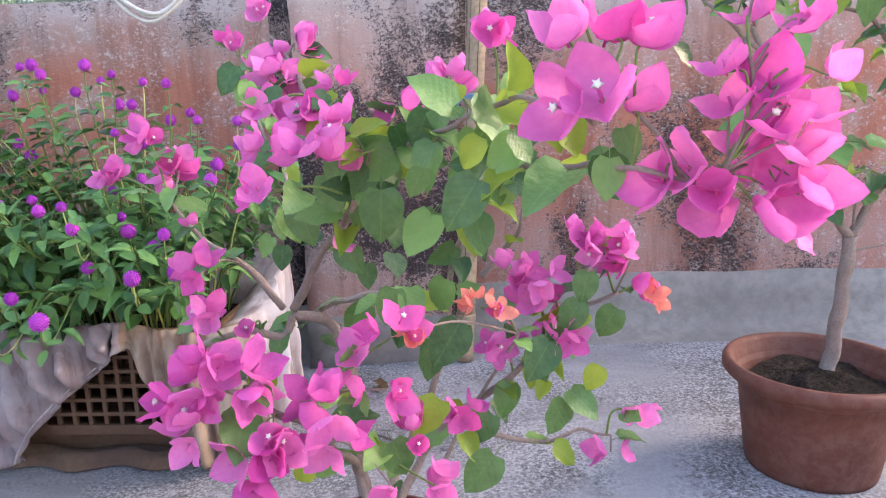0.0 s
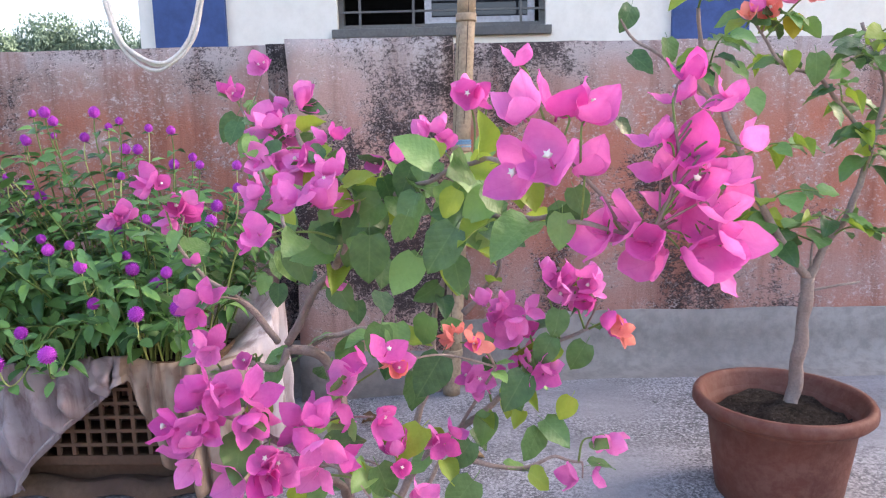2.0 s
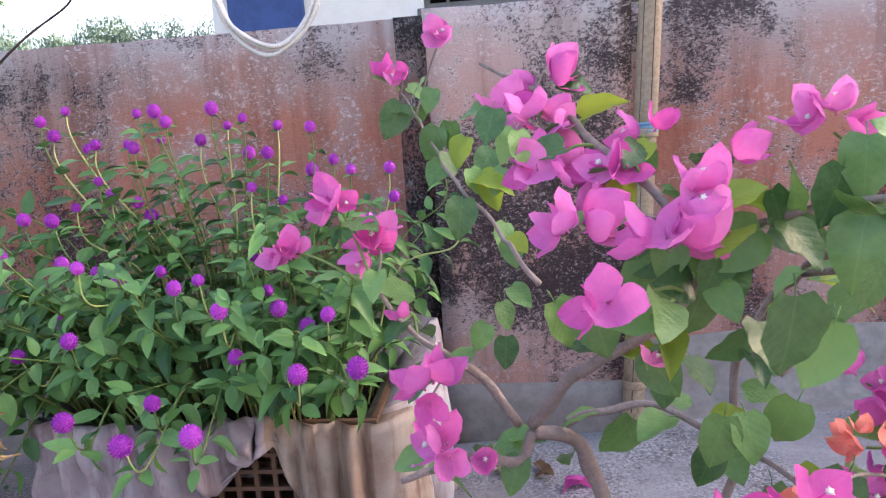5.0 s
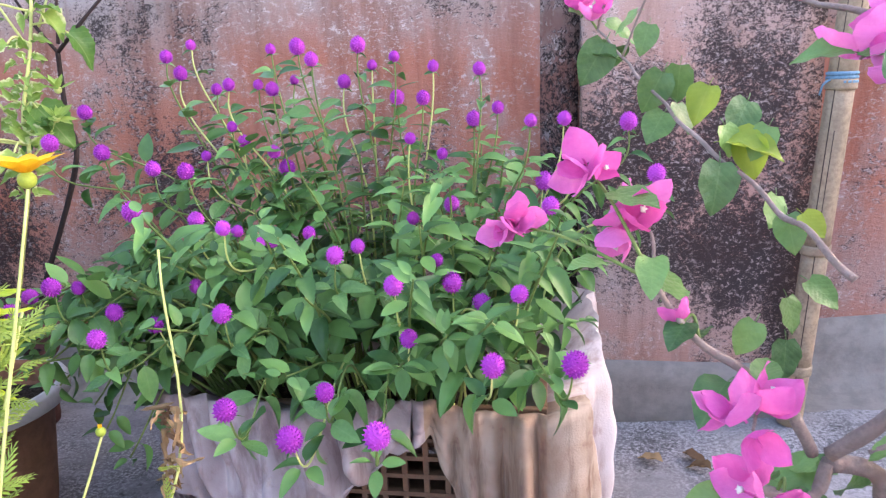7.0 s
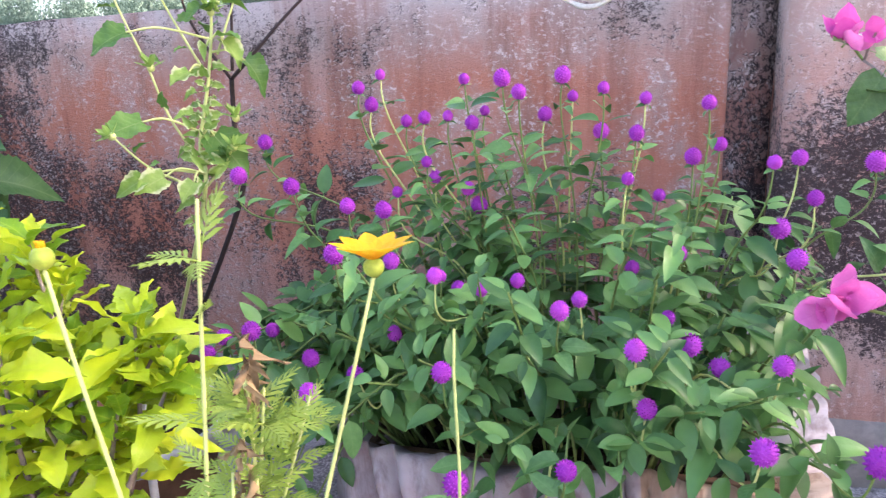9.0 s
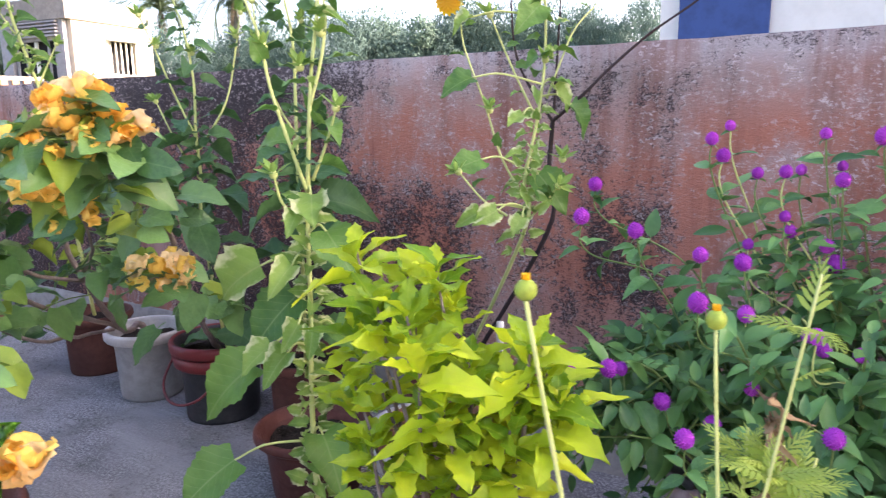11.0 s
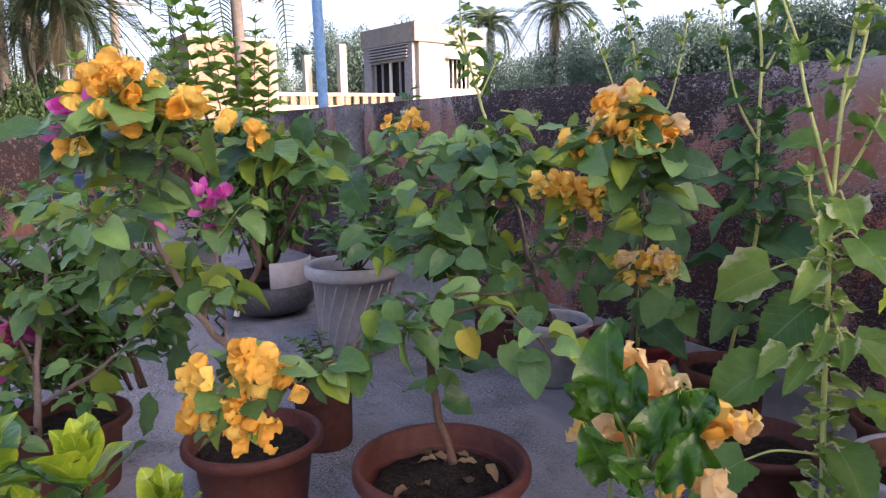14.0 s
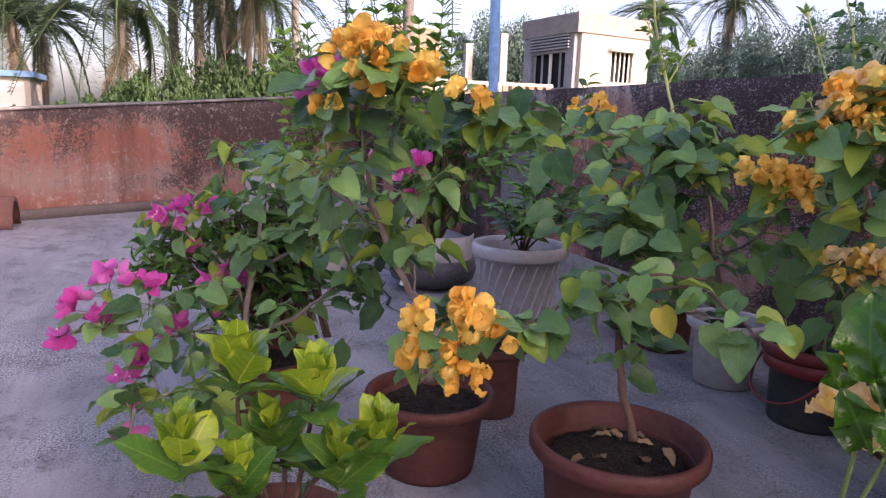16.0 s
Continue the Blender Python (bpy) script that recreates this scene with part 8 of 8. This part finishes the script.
gold = soft_shrub("golden shrub with bright yellow-green toothed leaves", (-1.27, 0.95, 0.17), GS[::2] + GS[1:12:4] + GS2, "gold", 0.061, 10, 71, mat=bark, r0=0.0045, upright=0.45, start=0.42, name="golden_shrub", category="shrub")
rgo = random.Random(72)
for i, tip in enumerate(GS[::2] + GS[1:12:4] + GS2):
    c = Vector(tip)
    for k in range(8):
        a = k * 2.4 + i
        o = Vector((math.cos(a), math.sin(a), 2.3 - 0.25 * k))
        size = (0.044 + 0.0048 * k) * rgo.uniform(0.85, 1.2)
        grow_leaf("gold", c - Vector((0, 0, 0.006 * k)), o, size, gold, up=Vector((-math.cos(a) * 0.8, -math.sin(a) * 0.8 - 0.25, 0.8)), r=rgo)
st = thing("white_stick", "white plastic stake stuck among the plants", "stake", (-1.275, 1.085, 0.0))
part("shaft", tube([(-1.275, 1.085, 0.0), (-1.270, 1.085, 0.30), (-1.266, 1.085, 0.555)], 0.0058, 0.0052, 8), white_plastic, st)

# ---- coreopsis with yellow flowers and feathery leaves ----
co = thing("coreopsis", "coreopsis with yellow flowers, buds and feathery pale leaves", "plant", (-0.93, 0.69, 0.16), "potted plants")


def feather(bm, m, long, r):
    pts = [m @ Vector((0, long * t, 0.25 * long * t * (1 - t))) for t in (0, 0.33, 0.66, 1.0)]
    tube_into(bm, pts, 0.0014, 0.0008, 4)
    for k in range(6):
        t = 0.25 + 0.12 * k
        for s in (-1, 1):
            a = m @ Vector((0, long * t, 0.25 * long * t * (1 - t)))
            b = m @ Vector((s * long * 0.28 * (1.1 - t), long * (t + 0.22), 0.02 * long))
            c = a.lerp(b, 0.55) + (m.to_3x3() @ Vector((0, 0, 1))).normalized() * 0.002
            w = (m.to_3x3() @ Vector((0.0, 1, 0))).normalized() * 0.0052
            v = [bm.verts.new(q) for q in (a - w * 0.5, a + w * 0.5, c + w, b, c - w)]
            bm.faces.new(v)


FE = bmesh.new()
feather(FE, Matrix.Identity(4), 1.0 * 0.09, random.Random(3))
FEATHER = finish(FE, "feathery_leaf", fern_leaf)
r = random.Random(77)
CO_TIPS = [(-0.803, 0.745, 0.690), (-0.885, 0.716, 0.735), (-0.911, 0.781, 0.610), (-0.930, 0.660, 0.712), (-0.992, 0.555, 0.744), (-0.789, 0.850, 0.622), (-0.838, 0.812, 0.478), (-0.900, 0.782, 0.600), (-0.925, 0.800, 0.600), (-0.880, 0.805, 0.585), (-0.905, 0.745, 0.560)]
for i, q in enumerate(CO_TIPS):
    f0 = Vector((-0.93 + r.uniform(-0.04, 0.04), 0.69 + r.uniform(-0.04, 0.04), 0.16))
    q = Vector(q)
    mid = Vector((-0.805, 0.836, 0.40)) if i == 5 else f0.lerp(q, 0.5) + Vector((r.uniform(-0.02, 0.02), 0.015, 0.02))
    ln = smooth_line([f0, mid, q], 8)
    part("stem", tube_into(bmesh.new(), ln, 0.0018, 0.0010, 6), stalk_pale, co)
    for k in range((12, 14, 12, 10, 8, 6, 4, 34, 30, 34, 34)[i]):
        t = r.uniform(0.25, 0.62) if i in (0, 3, 4, 5, 6) else 1 - 0.55 * r.random() ** 1.5
        o = rand_dir(r, -0.1)
        place("feathery_leaf", FEATHER, aim(ln[int(t * (len(ln) - 1))], o, (0, -0.4, 1), r.uniform(0.28, 0.5)), co)


bud_green = speckled("bud_green", (0.32, 0.40, 0.05), (0.24, 0.32, 0.04), 60, 0.5, 0.2, dist=0.001)


def yellow_flower(c, size, open_by):
    c = Vector(c)
    n = 9
    cup = bmesh.new()
    bmesh.ops.create_uvsphere(cup, u_segments=12, v_segments=8, radius=size * (0.22 if open_by > 0.5 else 0.46))
    bmesh.ops.translate(cup, verts=cup.verts, vec=c - Vector((0, 0, size * 0.12 if open_by > 0.5 else 0)))
    head = part("flower_head", cup, bud_green, co, "yellow flower" if open_by > 0.5 else "closed yellow bud")
    for k in range(n):
        a = 2 * math.pi * k / n
        o = Vector((math.cos(a) * open_by, math.sin(a) * open_by, 0.55 if open_by > 0.5 else 1.0))
        place("petal", LEAF_PETAL, aim(c, o, (0, 0, 1), size if open_by > 0.5 else size * 0.72), head)


yellow_flower((-0.803, 0.745, 0.697), 0.026, 0.9)
yellow_flower((-0.930, 0.660, 0.717), 0.012, 0.2)
yellow_flower((-0.992, 0.555, 0.749), 0.011, 0.2)
yellow_flower((-0.838, 0.812, 0.482), 0.009, 0.2)
dr = thing("withered_flower", "withered brown flower head on a bare stem", "plant", (-0.911, 0.781, 0.610), "potted plants")
for c in ((-0.911, 0.781, 0.615), (-0.797, 0.843, 0.475), (-0.802, 0.839, 0.43), (-0.905, 0.76, 0.56)):
    for k in range(12):
        hang = rand_dir()
        hang.z = -abs(hang.z) - 0.4
        place("dry_bract", LEAF["withered"][k % 3], aim(Vector(c) + rand_dir() * 0.004 + Vector((0, 0, rnd.uniform(-0.015, 0.02))), hang, rand_dir(), rnd.uniform(0.014, 0.028)), dr)

# ---- small things on the floor ----
CX, CY = -6.38, -1.32
clay_tile = thing("clay_gutter", "broken terracotta channel lying on the floor", "clay channel", (CX, CY, 0.0))
bm = bmesh.new()
outer, inner = [], []
for i in range(13):
    a = math.pi * i / 12
    outer.append((0.17 * math.cos(a), 0.20 * math.sin(a)))
    inner.append((0.145 * math.cos(a), 0.175 * math.sin(a)))
rows = []
for x in (-0.28, -0.1, 0.1, 0.28):
    rows.append([bm.verts.new((CX + u * 0.9, CY + x, w)) for u, w in outer] + [bm.verts.new((CX + u * 0.9, CY + x, w)) for u, w in reversed(inner)])
for a, b in zip(rows, rows[1:]):
    for k in range(len(a)):
        bm.faces.new((a[k], a[(k + 1) % len(a)], b[(k + 1) % len(a)], b[k]))
for row, flip in ((rows[0], 1), (rows[-1], 0)):
    for k in range(12):
        q = (row[k], row[k + 1], row[24 - k], row[25 - k])
        bm.faces.new(q if flip else q[::-1])
part("shell", bm, speckled("dusty_pink_clay", (0.30, 0.155, 0.115), (0.20, 0.10, 0.08), 12, 0.85, 0.3), clay_tile)
r = random.Random(91)
for (x, y), kind in (((-2.60, 0.58), 0), ((-0.28, 1.55), 1), ((-0.24, 1.58), 1), ((-0.20, 1.52), 2), ((-0.42, 1.50), 0), ((-0.46, 1.45), 2), ((-0.38, 1.42), 0), ((-0.50, 1.52), 1), ((0.02, 1.30), 2)):
    lf = new("fallen_leaf", LEAF["dry"][kind])
    lf.matrix_basis = Matrix.Translation((x, y, floor_z(x) + 0.012)) @ Matrix.Rotation(r.uniform(0, 6), 4, "Z") @ Matrix.Scale(0.05, 4)
    tagged(lf, "dry curled brown leaf fallen on the cement floor", "leaf", "fallen leaves")
for k in range(9):
    a = r.uniform(0, 6.28)
    q = r.uniform(0.03, 0.11)
    lf = new("fallen_leaf", LEAF["dry"][k % 3])
    lf.matrix_basis = Matrix.Translation((P5[0] + q * math.cos(a), P5[1] + q * math.sin(a), 0.206)) @ Matrix.Rotation(r.uniform(0, 6), 4, "Z") @ Matrix.Rotation(r.uniform(-0.3, 0.3), 4, "X") @ Matrix.Scale(r.uniform(0.024, 0.042), 4)
    tagged(lf, "dry brown leaf lying on the potting soil", "leaf", "fallen leaves")
fp = place("fallen_bract", FLOWER["deep"][3], Matrix.Translation((-0.16, 1.50, floor_z(-0.16) + 0.014)) @ Matrix.Rotation(1.9, 4, "X") @ Matrix.Scale(0.045, 4), None)
tagged(fp, "wilted purple bract fallen on the floor", "flower")

# a crack in the cement beside the tub
ck = bmesh.new()
ends = [Vector(q) for q in [(-4.255, 0.898, 0.000), (-4.141, 0.839, 0.000), (-3.950, 0.826, 0.000), (-3.832, 0.773, 0.000), (-3.671, 0.797, 0.000), (-3.677, 0.866, 0.000)]]
prev = None
for i, q in enumerate(ends):
    w = 0.010 if 0 < i < len(ends) - 1 else 0.002
    pair = [ck.verts.new((q.x - w, q.y - w * 0.4, floor_z(q.x) + 0.0065)), ck.verts.new((q.x + w, q.y + w * 0.4, floor_z(q.x) + 0.0065))]
    if prev:
        ck.faces.new((prev[0], prev[1], pair[1], pair[0]))
    prev = pair
structure("floor_crack", ck, dark_room, "dark jagged crack in the cement floor", "crack")
